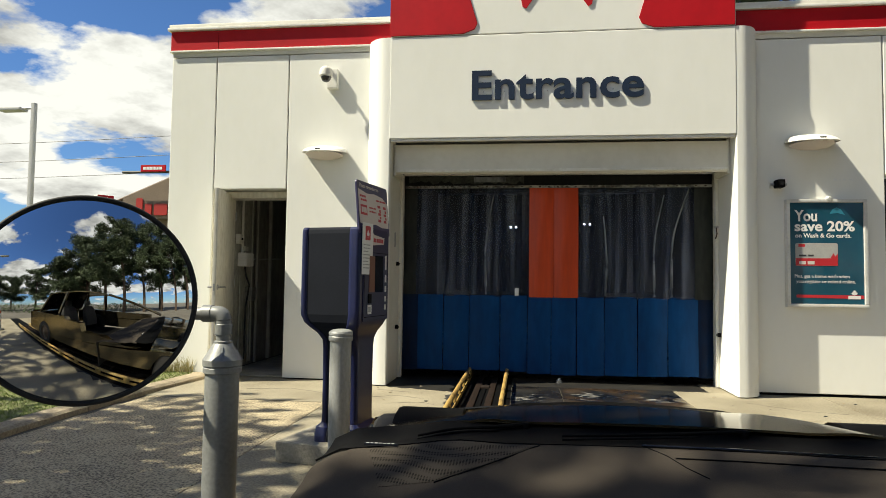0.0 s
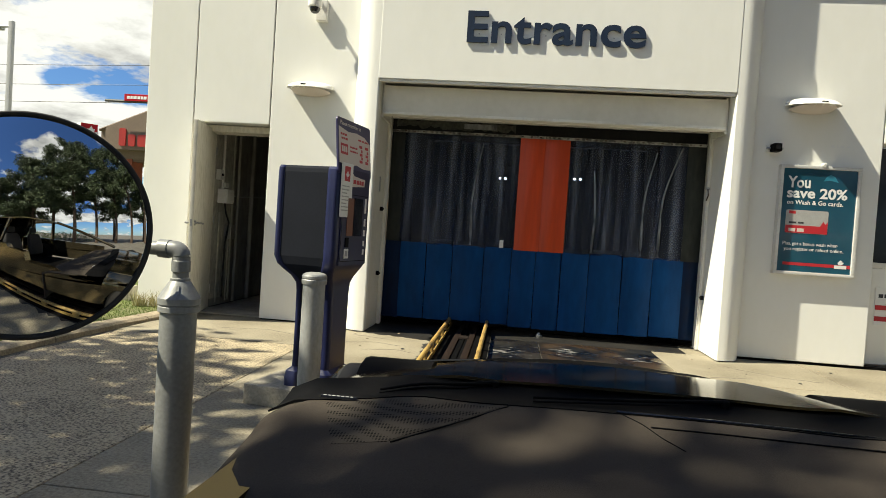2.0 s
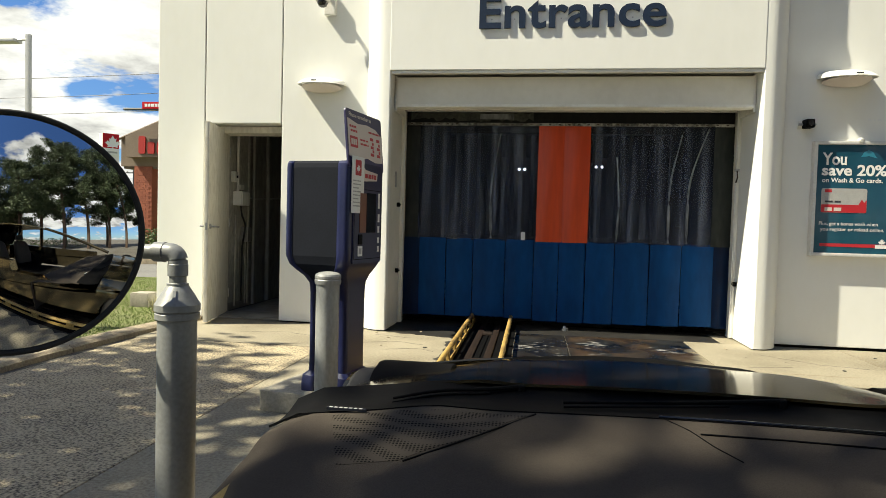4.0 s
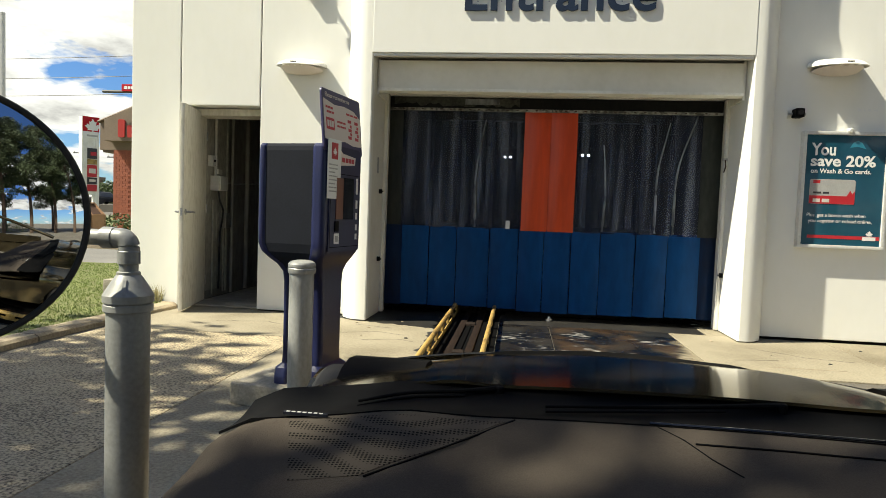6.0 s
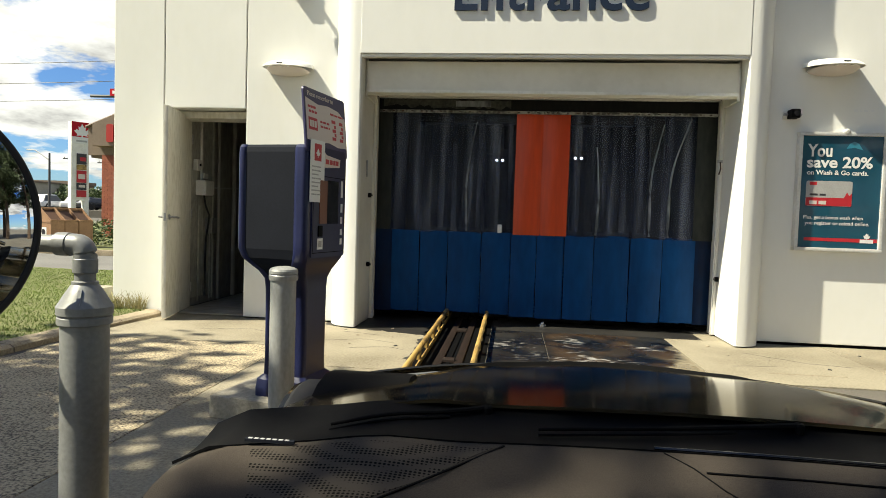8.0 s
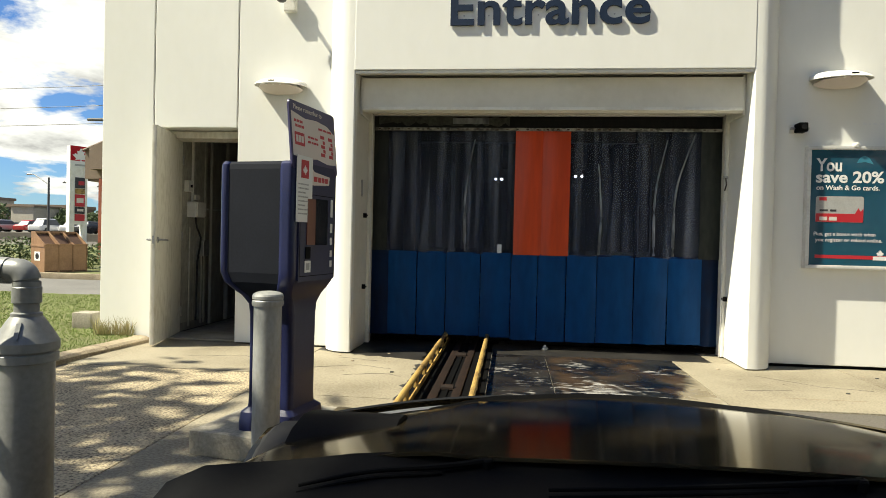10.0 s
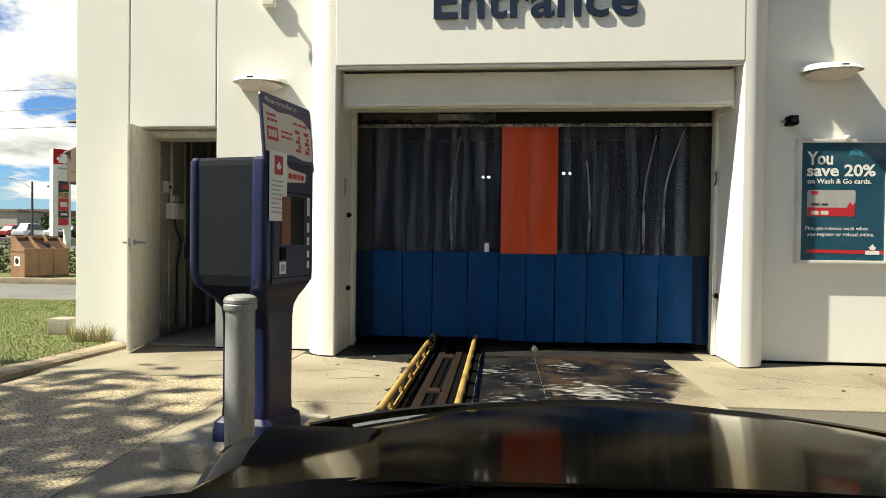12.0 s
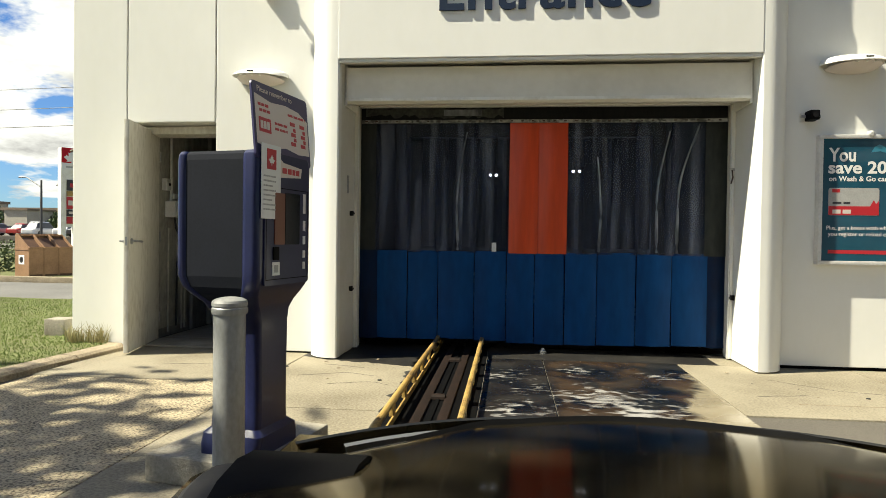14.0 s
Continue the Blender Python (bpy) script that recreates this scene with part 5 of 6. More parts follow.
damp_shade = [(-1.84, 7.265), (-1.84, 7.08)] + [(-1.55 + 0.06 * k, 6.95 - 0.2 * k / 14 + 0.03 * rd.uniform(-1, 1)) for k in range(14)] + [(-0.72, 6.76), (-0.72, 7.265)]
part("damp_shade_patch", prism(damp_shade, 0.0012, Matrix.Translation((0, 0, 0.0002))), WET_SHADE, pavement, "damp and bay shade coloured onto the concrete")
part("trough_bed", box(-0.695, -0.125, -6.0, 14, -0.10, -0.006), BLACK, pavement, "black greasy conveyor trough")
# ragged ribbon: grease plus the rail's spiky shade, both as black colour
rg = random.Random(8)
grease_shade = [(-0.70, -3.0 + 0.0)] + [(-0.715 - 0.075 * rg.random() ** 2, -3.0 + 0.06 * k) for k in range(182)] + [(-0.70, 7.88)]
part("grease_shade", prism(grease_shade, 0.0012, Matrix.Translation((0, 0, 0.0002))), RUBBER, pavement, "black grease and rail shade along the conveyor edge")


def crack(points, seed):
    """A thin jagged crack, a flat ribbon on the slab."""
    rc = random.Random(seed)
    line = []
    for (xa, ya), (xb, yb) in zip(points, points[1:]):
        for k in range(8):
            f = k / 8
            line.append((xa + (xb - xa) * f + rc.uniform(-0.012, 0.012), ya + (yb - ya) * f + rc.uniform(-0.012, 0.012)))
    wide = [0.002 + 0.005 * rc.random() for _ in line]
    outline = [(x, y - w) for (x, y), w in zip(line, wide)] + [(x, y + w) for (x, y), w in zip(reversed(line), reversed(wide))]
    part("crack", prism(outline, 0.0008, Matrix.Translation((0, 0, 0.0004))), ASPHALT, pavement)


for k, pts in enumerate((((-1.62, 6.25), (-1.25, 6.42), (-0.92, 6.3)), ((-1.3, 6.0), (-1.0, 6.12), (-0.8, 6.02)), ((-1.55, 6.75), (-1.1, 6.62)), ((2.2, 6.7), (2.6, 6.35), (3.0, 6.28)), ((-2.9, 6.5), (-2.4, 6.62), (-2.0, 6.4)), ((1.9, 6.1), (2.35, 6.2)))):
    crack(pts, 60 + k)
rs = random.Random(77)
for k in range(26):
    x, y, r = rs.uniform(-3.4, -0.9) if k % 2 else rs.uniform(1.7, 5.0), rs.uniform(6.05, 7.1), rs.uniform(0.006, 0.02)
    part("debris", lathe([(r, 0), (r * 0.8, r * 0.35), (0, r * 0.4)], (x, y, 0.0005), 6), KERB if k % 3 else RUBBER, pavement)
part("painted_line", box(2.1, 2.7, 5.90, 5.912, 0.0, 0.0015), KERB, pavement, "worn pale painted line")

# kerb and turf
kerb_thing = thing("kerb", "weathered concrete kerb along the grass", "kerb", (-3.7, 5, 0), kind="structure")


def kerb_x(y):
    return -3.74 - 0.10 * math.sin((y - 3.4) * 0.9) if y < 7.1 else -3.78


ys = [-6.0, -3.5, -1.2, 0.6, 2.2, 3.7, 5.2, 6.5, 7.19]
for a, b in zip(ys, ys[1:]):
    own = bmesh.new()
    rings = []
    for i in range(7):
        y = a + 0.006 + (b - a - 0.012) * i / 6
        x = kerb_x(y)
        prof = [(x - 0.10, -0.1), (x - 0.10, 0.045), (x - 0.085, 0.056), (x + 0.05, 0.05), (x + 0.085, 0.03), (x + 0.09, -0.1)]
        rings.append([own.verts.new((px, y, pz + 0.004 * noise.noise((px * 3, y * 3, 0)))) for px, pz in prof])
    for p, q in zip(rings, rings[1:]):
        for k in range(5):
            own.faces.new((p[k], p[k + 1], q[k + 1], q[k]))
    own.faces.new(rings[0])
    own.faces.new(rings[-1])
    part("kerb_stone", own, KERB, kerb_thing)


def turf_z(x, y):
    return 0.045 + 0.02 * noise.noise((x * 0.6, y * 0.6, 0))


turf_bm = sheet(lambda u, v: Vector((-22 + 18.19 * u, -6 + (17.2 - 0.0) * v, turf_z(-22 + 18.19 * u, -6 + 17.2 * v))), 60, 60)
turf = tagged(single("turf", turf_bm, SOIL, at=(-8, 4, 0.04)), "patchy mown grass strip beside the building", "lawn", kind="structure")


def blades(name, count, region, height, mat, seed, label, category):
    rnd = random.Random(seed)
    verts, faces = [], []
    while len(faces) < count * 2:
        x, y = region(rnd)
        if x is None:
            continue
        a, h, w = rnd.uniform(0, 6.28), height * rnd.uniform(0.5, 1.3), rnd.uniform(0.003, 0.006)
        lean = rnd.uniform(0.1, 0.7) * h
        b = rnd.uniform(0, 6.28)
        z = turf_z(x, y) - 0.005
        dx, dy = w * math.cos(a), w * math.sin(a)
        lx, ly = lean * math.cos(b), lean * math.sin(b)
        i = len(verts)
        verts += [(x - dx, y - dy, z), (x + dx, y + dy, z), (x + lx * 0.4 + dx * 0.7, y + ly * 0.4 + dy * 0.7, z + h * 0.6), (x + lx * 0.4 - dx * 0.7, y + ly * 0.4 - dy * 0.7, z + h * 0.6), (x + lx, y + ly, z + h)]
        faces += [(i, i + 1, i + 2, i + 3), (i + 3, i + 2, i + 4)]
    me = bpy.data.meshes.new(name)
    me.from_pydata(verts, [], faces)
    me.materials.append(mat)
    return tagged(new(name, me), label, category, kind="stuff")


def turf_region(rnd):
    y = 3.0 + 8.1 * rnd.random() ** 0.9
    far = 0.55 + 0.62 * y
    x = -3.85 - (far + 1.5) * rnd.random()
    if y > WALL and x > LEFT_END - 0.02:
        return None, None
    return x, y


blades("grass", 110000, turf_region, 0.021, GRASS, 3, "short uneven sunlit grass beside the kerb", "grass")


def weed_region(rnd):
    return rnd.uniform(-4.30, -3.88), WALL - abs(rnd.gauss(0, 0.035)) - 0.01


blades("weeds", 190, weed_region, 0.17, STRAW, 4, "dry weeds growing at the wall corner", "weed")
stone = thing("concrete_block", "small grey concrete block lying in the grass", "block", (-4.72, 7.6, 0.04))
part("block", box(-4.80, -4.56, 7.50, 7.72, 0.03, 0.22, 0.02), PLINTH, stone)

tagged(single("road", sheet(lambda u, v: Vector((-60 + 55 * u, 11.2 + 3.6 * v, -0.006)), 8, 2), material("worn_road", (0.16, 0.155, 0.145), 0.9, dark=(0.10, 0.097, 0.092), scale=0.8, fine=70, bump=0.4, bump_scale=120), at=(-30, 13, 0)), "grey asphalt lane crossing behind the grass", "road", kind="structure")
bed = tagged(single("planting_bed", box(-60, -5, 14.95, 40, -0.05, 0.1, 0.03), SOIL, at=(-30, 20, 0)), "raised planting bed behind the lane", "planting bed", kind="structure")
kerb_far = tagged(single("kerb_far", box(-60, -5, 14.8, 14.95, -0.05, 0.13, 0.02), KERB, at=(-30, 14.9, 0)), "concrete kerb along the lane", "kerb", kind="structure")

# ---- the conveyor ----
conveyor = thing("wash_conveyor", "wheel conveyor with worn yellow guide rails", "conveyor", (-0.4, 4, -0.045))


def guide(x, y0, y1, s):
    rail = part("guide_rail", tube([(x, y0, 0.115), (x, y1, 0.115)], 0.022, 12), YELLOW, conveyor, "worn yellow tube rail")
    part("kick_plate", box(x - 0.006 + s * 0.012, x + 0.006 + s * 0.012, y0, y1, -0.04, 0.035, 0.002), YELLOW, rail)
    y = y0 + 0.25
    while y < y1 - 0.1:
        part("stanchion", box(x - 0.012, x + 0.012, y, y + 0.09, 0.03, 0.105, 0.003), YELLOW, rail)
        y += 0.46
    part("base_angle", box(x - 0.05, x + 0.05, y0, y1, -0.044, -0.036), DARK_STEEL, rail)


guide(-0.632, -3.0, 8.15, 1)
guide(-0.185, -3.0, 8.0, -1)
for x0, x1 in ((-0.52, -0.455), (-0.36, -0.295)):
    part("slide_bar", box(x0, x1, -3.0, 8.6, -0.044, 0.01, 0.006), RUST_BAR, conveyor, "rusty brown slide bar")
for i in range(8):
    y = -2.6 + 1.38 * i
    part("roller", tube([(-0.455, y, 0.0), (-0.36, y, 0.0)], 0.035, 12), RUST_BAR, conveyor)
part("chain", box(-0.42, -0.395, -3.0, 8.6, -0.02, 0.004), BLACK, conveyor)
hoses = thing("drain_fitting", "small wet drain fitting at the slab joint", "drain", (0.42, 7.5, 0))
part("body", lathe([(0.04, 0), (0.04, 0.02), (0.025, 0.03), (0.015, 0.05), (0, 0.052)], (0.42, 7.62, 0.001), 14), STEEL, hoses)

# ---- the car ----
CX0, RY = 0.45, 1.955
car = thing("car", "gold metallic sedan seen over its bonnet and dashboard", "car", (CX0, 1.15, 0))
PLACE[car.name] = pose(CX0, 1.0, 0)  # its parts are drawn about y 1.0


def hood_z(u, v):
    """u across -1..1, v from the rear edge 0 to the nose 1."""
    ridge = 0.012 * math.exp(-((abs(u) - 0.62) / 0.10) ** 2)
    return 0.722 - (0.020 * u * u + 0.024 * u ** 4) * (1 - 0.4 * v) - 0.108 * v - 0.045 * v ** 3 + ridge * (1 - 0.4 * v)


def hood_half(v):
    return 0.91 - 0.06 * v - 0.12 * v ** 4


def hood_y(u, v):
    return RY - 0.04 * u * u + v * (1.13 - 0.26 * u * u)


part("hood", sheet(lambda a, b: Vector((CX0 + (2 * a - 1) * hood_half(b), hood_y(2 * a - 1, b), hood_z(2 * a - 1, b))), 40, 24, 0.008), GOLD, car, "gold metallic bonnet", smooth=60)


def deflector(a, b):
    u = (2 * a - 1) * 0.9
    v = 0.985
    return Vector((CX0 + u * hood_half(v), hood_y(u, v) + 0.022 * b, hood_z(u, v) - 0.012 + 0.020 * b))


part("bug_deflector", sheet(deflector, 30, 3, 0.004), BLACK, car, "smoked black bonnet deflector", smooth=60)


def fender(s):
    def at(a, b):
        v = 1 - a
        y = hood_y(1, 0) - 0.03 + (hood_y(1, 1) - hood_y(1, 0) + 0.03) * v
        vv = max(0.0, min(1.0, (y - hood_y(1, 0)) / (hood_y(1, 1) - hood_y(1, 0))))
        x0, z0 = hood_half(vv) + 0.004, hood_z(1, vv)
        wide = 1.03 - 0.10 * vv ** 3
        q = radians(90 * b)
        return Vector((CX0 + s * (x0 + (wide - x0) * math.sin(q)), y, z0 - 0.004 - (z0 - 0.50) * (1 - math.cos(q))))
    part("fender_top", sheet(at, 20, 8, 0.006), GOLD, car, smooth=60)


def side(s):
    """One flank: full height to the belt line where the doors are shut, low along the sill by the driver."""
    out = [(-1.55, 0.30)]
    for cy, r in ((-0.50, 0.36), (2.32, 0.36)):
        out += [(cy - r * math.cos(radians(a)), 0.27 + r * math.sin(radians(a))) for a in range(0, 181, 15)]
    out += [(2.92, 0.25), (3.00, 0.51), (1.50, 0.55)]
    out += [(1.50, 0.60), (0.83, 0.62), (0.78, 0.76), (0.42, 0.78), (0.36, 0.84)] if s < 0 else [(1.48, 0.74)]
    out += [(-0.75, 0.87), (-1.55, 0.86)]
    m = Matrix(((0, 0, 1, CX0 + (0.92 if s > 0 else -1.02)), (1, 0, 0, 0), (0, 1, 0, 0), (0, 0, 0, 1)))
    part("side_panel", prism(out, 0.10, m, 0.012 if s > 0 else 0), GOLD, car)
    for y0, y1, z0, z1 in ((-0.10, 0.0, 0.86, 1.40), (-1.15, -0.78, 0.86, 1.40)):
        part("pillar", tube([(CX0 + s * 0.84, y0, z0), (CX0 + s * 0.70, y1 if y0 < 0 else y0, z1)], 0.035, 8), GOLD, car)


for x in (CX0 - 0.37, CX0 + 0.37):
    seat = part("seat_back", loft([(0.38, x - 0.24, x + 0.24, -0.38, -0.24, 0.05), (0.60, x - 0.26, x + 0.26, -0.42, -0.27, 0.06), (0.95, x - 0.22, x + 0.22, -0.50, -0.38, 0.05), (1.02, x - 0.15, x + 0.15, -0.50, -0.42, 0.03)]), RUBBER, car, "dark cloth seat back")
    part("headrest", loft([(1.04, x - 0.12, x + 0.12, -0.53, -0.44, 0.03), (1.20, x - 0.11, x + 0.11, -0.54, -0.46, 0.03)]), RUBBER, seat)
for s in (-1, 1):
    fender(s)
    side(s)
    for cy in (-0.50, 2.32):
        wm = Matrix.Translation((CX0 + s * 0.925, cy, 0.322)) @ pose(0, 0, 0, 0, 90 * s, 0)
        wheel = part("wheel", lathe([(0.20, -0.10), (0.30, -0.10), (0.318, -0.07), (0.322, 0), (0.318, 0.07), (0.30, 0.095), (0.21, 0.09), (0.20, 0.06)], (0, 0, 0), 36, None, wm), RUBBER, car, "black tyre")
        part("rim", lathe([(0.205, 0.02), (0.205, 0.08), (0.195, 0.085), (0.17, 0.06), (0.06, 0.075), (0.03, 0.085), (0, 0.085)], (0, 0, 0), 28, None, wm), DARK_STEEL, wheel, "dark wheel trim")
        part("wheel_well", lathe([(0.35, -0.25), (0.35, 0.0)], (0, 0, 0), 24, None, wm), BLACK, car)


def bumper(a, b):
    u = 2 * a - 1
    y = 3.06 + 0.28 * (1 - abs(u) ** 2.6) - 0.10 * (2 * b - 0.9) ** 2 - 0.10 * abs(u) ** 2.6
    return Vector((CX0 + 1.0 * u * (1 - 0.02 * b), y, 0.20 + 0.34 * b))


part("bumper", sheet(bumper, 36, 10, 0.008), GOLD, car, smooth=60)
part("grille", sheet(lambda a, b: Vector((CX0 + 0.42 * (2 * a - 1), 3.235 - 0.10 * (2 * a - 1) ** 2 - 0.12 * b, 0.435 + 0.10 * b)), 12, 4, 0.01), BLACK, car, "dark grille")
for i in range(3):
    part("grille_bar", tube([(CX0 + 0.42 * u, 3.25 - 0.10 * u * u - 0.03 - 0.033 * i, 0.455 + 0.028 * i) for u in (-1, -0.5, 0, 0.5, 1)], 0.009, 8), CHROME, car)
for s in (-1, 1):
    part("headlight", sheet(lambda a, b, s=s: Vector((CX0 + s * (0.46 + 0.38 * a), 3.20 - 0.26 * a ** 1.6 - 0.10 * b, 0.41 + 0.02 * a + 0.11 * b)), 10, 5, 0.012), GLASS_LAMP, car, "clear headlamp lens", smooth=60)
    part("fog_lamp", lathe([(0.05, 0), (0.045, 0.02), (0, 0.03)], (0, 0, 0), 16, None, Matrix.Translation((CX0 + s * 0.62, 3.185, 0.31)) @ pose(0, 0, 0, -90, 0, 0)), BLACK, car)
part("nose", sheet(lambda a, b: Vector((CX0 + 0.66 * (2 * a - 1), 3.14 - 0.16 * (2 * a - 1) ** 2 - 0.08 * b, 0.525 + 0.03 * b - 0.04 * (2 * a - 1) ** 2)), 16, 4, 0.006), GOLD, car, smooth=60)
part("floor_pan", box(CX0 - 0.80, CX0 + 0.80, -1.5, 2.9, 0.20, 0.25), BLACK, car)
part("windscreen_pillar", tube([(CX0 + 0.72, 0.10, 1.405), (CX0 + 0.80, 0.55, 1.24), (CX0 + 0.90, 1.20, 0.97), (CX0 + 0.97, 1.80, 0.72)], 0.04, 10), GOLD, car)
part("firewall", box(CX0 - 0.78, CX0 + 0.78, 1.82, 1.86, 0.25, 0.66), BLACK, car)
part("roof", sheet(lambda a, b: Vector((CX0 + 0.73 * (2 * a - 1), -0.85 + 0.98 * b, 1.425 - 0.05 * (2 * a - 1) ** 4 + 0.035 * math.sin(math.pi * (0.2 + 0.75 * b)))), 16, 10, 0.02), GOLD, car, smooth=60)
part("rear_window", sheet(lambda a, b: Vector((CX0 + (0.78 - 0.08 * b) * (2 * a - 1), -1.22 + 0.40 * b, 0.90 + 0.54 * b)), 8, 4, 0.006), SCREEN, car, "dark rear window")
part("boot", sheet(lambda a, b: Vector((CX0 + 0.95 * (2 * a - 1), -1.62 + 0.85 * b - 0.06 * (2 * a - 1) ** 2, 0.90 - 0.06 * (2 * a - 1) ** 2)), 14, 6, 0.01), GOLD, car, smooth=60)
part("tail", sheet(lambda a, b: Vector((CX0 + 0.95 * (2 * a - 1), -1.62 - 0.06 * (2 * a - 1) ** 2 * -1 - 0.06 * math.sin(3 * b), 0.28 + 0.62 * b)), 14, 6, 0.01), GOLD, car, smooth=60)


def cowl(a, b):
    u = 2 * a - 1
    return Vector((CX0 + 1.05 * u, hood_y(u, 0) + 0.03 - 0.20 * b - 0.06 * u * u, hood_z(u, 0) + 0.014 * u * u - 0.5 * max(0, abs(u) - 0.95) - 0.014 - 0.014 * math.sin(math.pi * b) - 0.014 * b))


part("cowl", sheet(cowl, 30, 6, 0.006), BLACK, car, "black plastic wiper cowl", smooth=60)


def dash(a, b):
    u = 2 * a - 1
    y = hood_y(u, 0) - 0.15 - 0.60 * b - 0.06 * u * u * (1 - b)
    return Vector((CX0 + 1.05 * u, y, hood_z(u, 0) + 0.014 * u * u - 0.032 + 0.008 * math.sin(math.pi * min(1, b * 4)) - 0.075 * b - 0.2 * max(0, b - 0.85) - 0.5 * max(0, abs(u) - 0.93)))


part("dashboard", sheet(dash, 40, 24, 0.012), DASH, car, "dark grained dashboard top", smooth=60)


def dash_face(a, b):
    u = 2 * a - 1
    return Vector((CX0 + 1.04 * u, hood_y(u, 0) - 0.76 + 0.10 * b, hood_z(u, 0) + 0.014 * u * u - 0.138 - 0.5 * max(0, abs(u) - 0.93) - 0.40 * b))


part("dash_panel", sheet(dash_face, 30, 8, 0.012), DASH, car, "dark grained dash panel", smooth=60)
part("screen_trim", tube([(CX0 + 1.05 * u, hood_y(u, 0) - 0.165, hood_z(u, 0) - 0.026) for u in (-0.1, 0.1, 0.3, 0.5, 0.7, 0.9)], 0.0035, 6), SCREEN, car, "glossy black screen trim")


def on_dash(x, b, lift=0.002):
    p = dash(((x - CX0) / 1.05 + 1) / 2, b)
    return Vector((p.x, p.y, p.z + lift))


# perforated demister panel let into the dash top, and the moulded seams beside it
part("vent_panel", sheet(lambda a, b: on_dash(-0.44 + 0.08 * b + (0.47 - 0.34 * b) * a, 0.08 + 0.42 * b, 0.0012), 12, 10, 0.001), DASH_PAD, car, "finely perforated vent panel")
part("dash_seam", tube([on_dash(0.05 - 0.27 * f, 0.06 + 0.45 * f) for f in (0, 0.33, 0.66, 1)], 0.0022, 5), BLACK, car)
part("dash_seam", tube([on_dash(x, 0.17) for x in (0.42, 0.6, 0.8, 1.0)], 0.0022, 5), BLACK, car)
part("dash_seam", tube([on_dash(0.36 + 0.12 * f, 0.05 + 0.3 * f) for f in (0, 0.33, 0.66, 1)], 0.0016, 5), BLACK, car)


def wiper(x0, x1, y0, y1, lift):
    n = 12
    pts = [(x0 + (x1 - x0) * i / n, y0 + (y1 - y0) * i / n, hood_z((x0 + (x1 - x0) * i / n - CX0) / 1.05, 0) - 0.008 - 0.012 * i / n + lift * 0.3 * math.sin(math.pi * i / n)) for i in range(n + 1)]
    arm = part("wiper_arm", tube(pts, 0.007, 8, None, 0.0035), BLACK, car, "black wiper arm")
    part("blade", tube([(p[0], p[1] - 0.012, p[2] - 0.008) for p in pts[3:]], 0.003, 6), BLACK, arm)
    part("pivot", lathe([(0.011, -0.02), (0.012, 0.001), (0.009, 0.005), (0.004, 0.006), (0.003, 0.004), (0, 0.004)], pts[0], 20), BLACK, arm)


wiper(0.01, -0.32, RY - 0.012, RY - 0.13, -0.010)
wiper(0.68, 0.12, RY - 0.012, RY - 0.11, -0.012)
spot = on_dash(-0.41, 0.05)
plate = part("serial_plate", box(spot.x - 0.05, spot.x + 0.05, spot.y - 0.005, spot.y + 0.005, spot.z + 0.004, spot.z + 0.010), KIOSK_GREY, car, "small printed serial plate under the glass")
for k in range(7):
    part("print_bar", box(spot.x - 0.044 + 0.0125 * k, spot.x - 0.036 + 0.0125 * k, spot.y - 0.0035, spot.y + 0.0035, spot.z + 0.010, spot.z + 0.0106), PRINT_GREY, plate)


# ---- distance beyond the lawn ----
def bin_unit(x, y, turn):
    t = thing("recycling_bin", "brown panelled recycling bin with a sloping dark mouth", "bin", (x, y, 0.1), turn, group="recycling bins")
    hw, hd = 0.178, 0.285
    cheek = [(-hd, 0.0), (hd, 0.0), (hd, 1.0), (hd - 0.1, 1.0), (-hd, 0.68)]
    along = Matrix(((0, 0, 1, 0), (1, 0, 0, 0), (0, 1, 0, 0), (0, 0, 0, 1)))
    part("cheek", prism(cheek, 0.02, Matrix.Translation((-hw, 0, 0)) @ along), WOOD_BIN, t, local=True)
    part("cheek", prism(cheek, 0.02, Matrix.Translation((hw - 0.02, 0, 0)) @ along), WOOD_BIN, t, local=True)
    part("front_panel", box(-hw + 0.022, hw - 0.022, -hd + 0.01, -hd + 0.03, 0.04, 0.66, 0.004), WOOD_BIN, t, local=True)
    part("top_rail", box(-hw + 0.021, hw - 0.021, -hd - 0.004, -hd + 0.03, 0.662, 0.70, 0.004), WOOD_BIN, t, local=True)
    part("back_panel", box(-hw + 0.022, hw - 0.022, hd - 0.03, hd - 0.005, 0.04, 1.0, 0.004), WOOD_BIN, t, local=True)
    part("head_rail", box(-hw + 0.021, hw - 0.021, hd - 0.12, hd - 0.03, 0.955, 0.995, 0.004), WOOD_BIN, t, local=True)
    part("floor", box(-hw + 0.022, hw - 0.022, -hd + 0.03, hd - 0.03, 0.0, 0.05), WOOD_BIN_DARK, t, local=True)
    part("mouth", sheet(lambda u, v: Vector((-hw + 0.023 + (2 * hw - 0.046) * u, -hd + 0.035 + (2 * hd - 0.16) * v, 0.62 + 0.30 * v)), 2, 2, 0.01), WOOD_BIN_DARK, t, "dark sloping mouth", local=True)
    return t


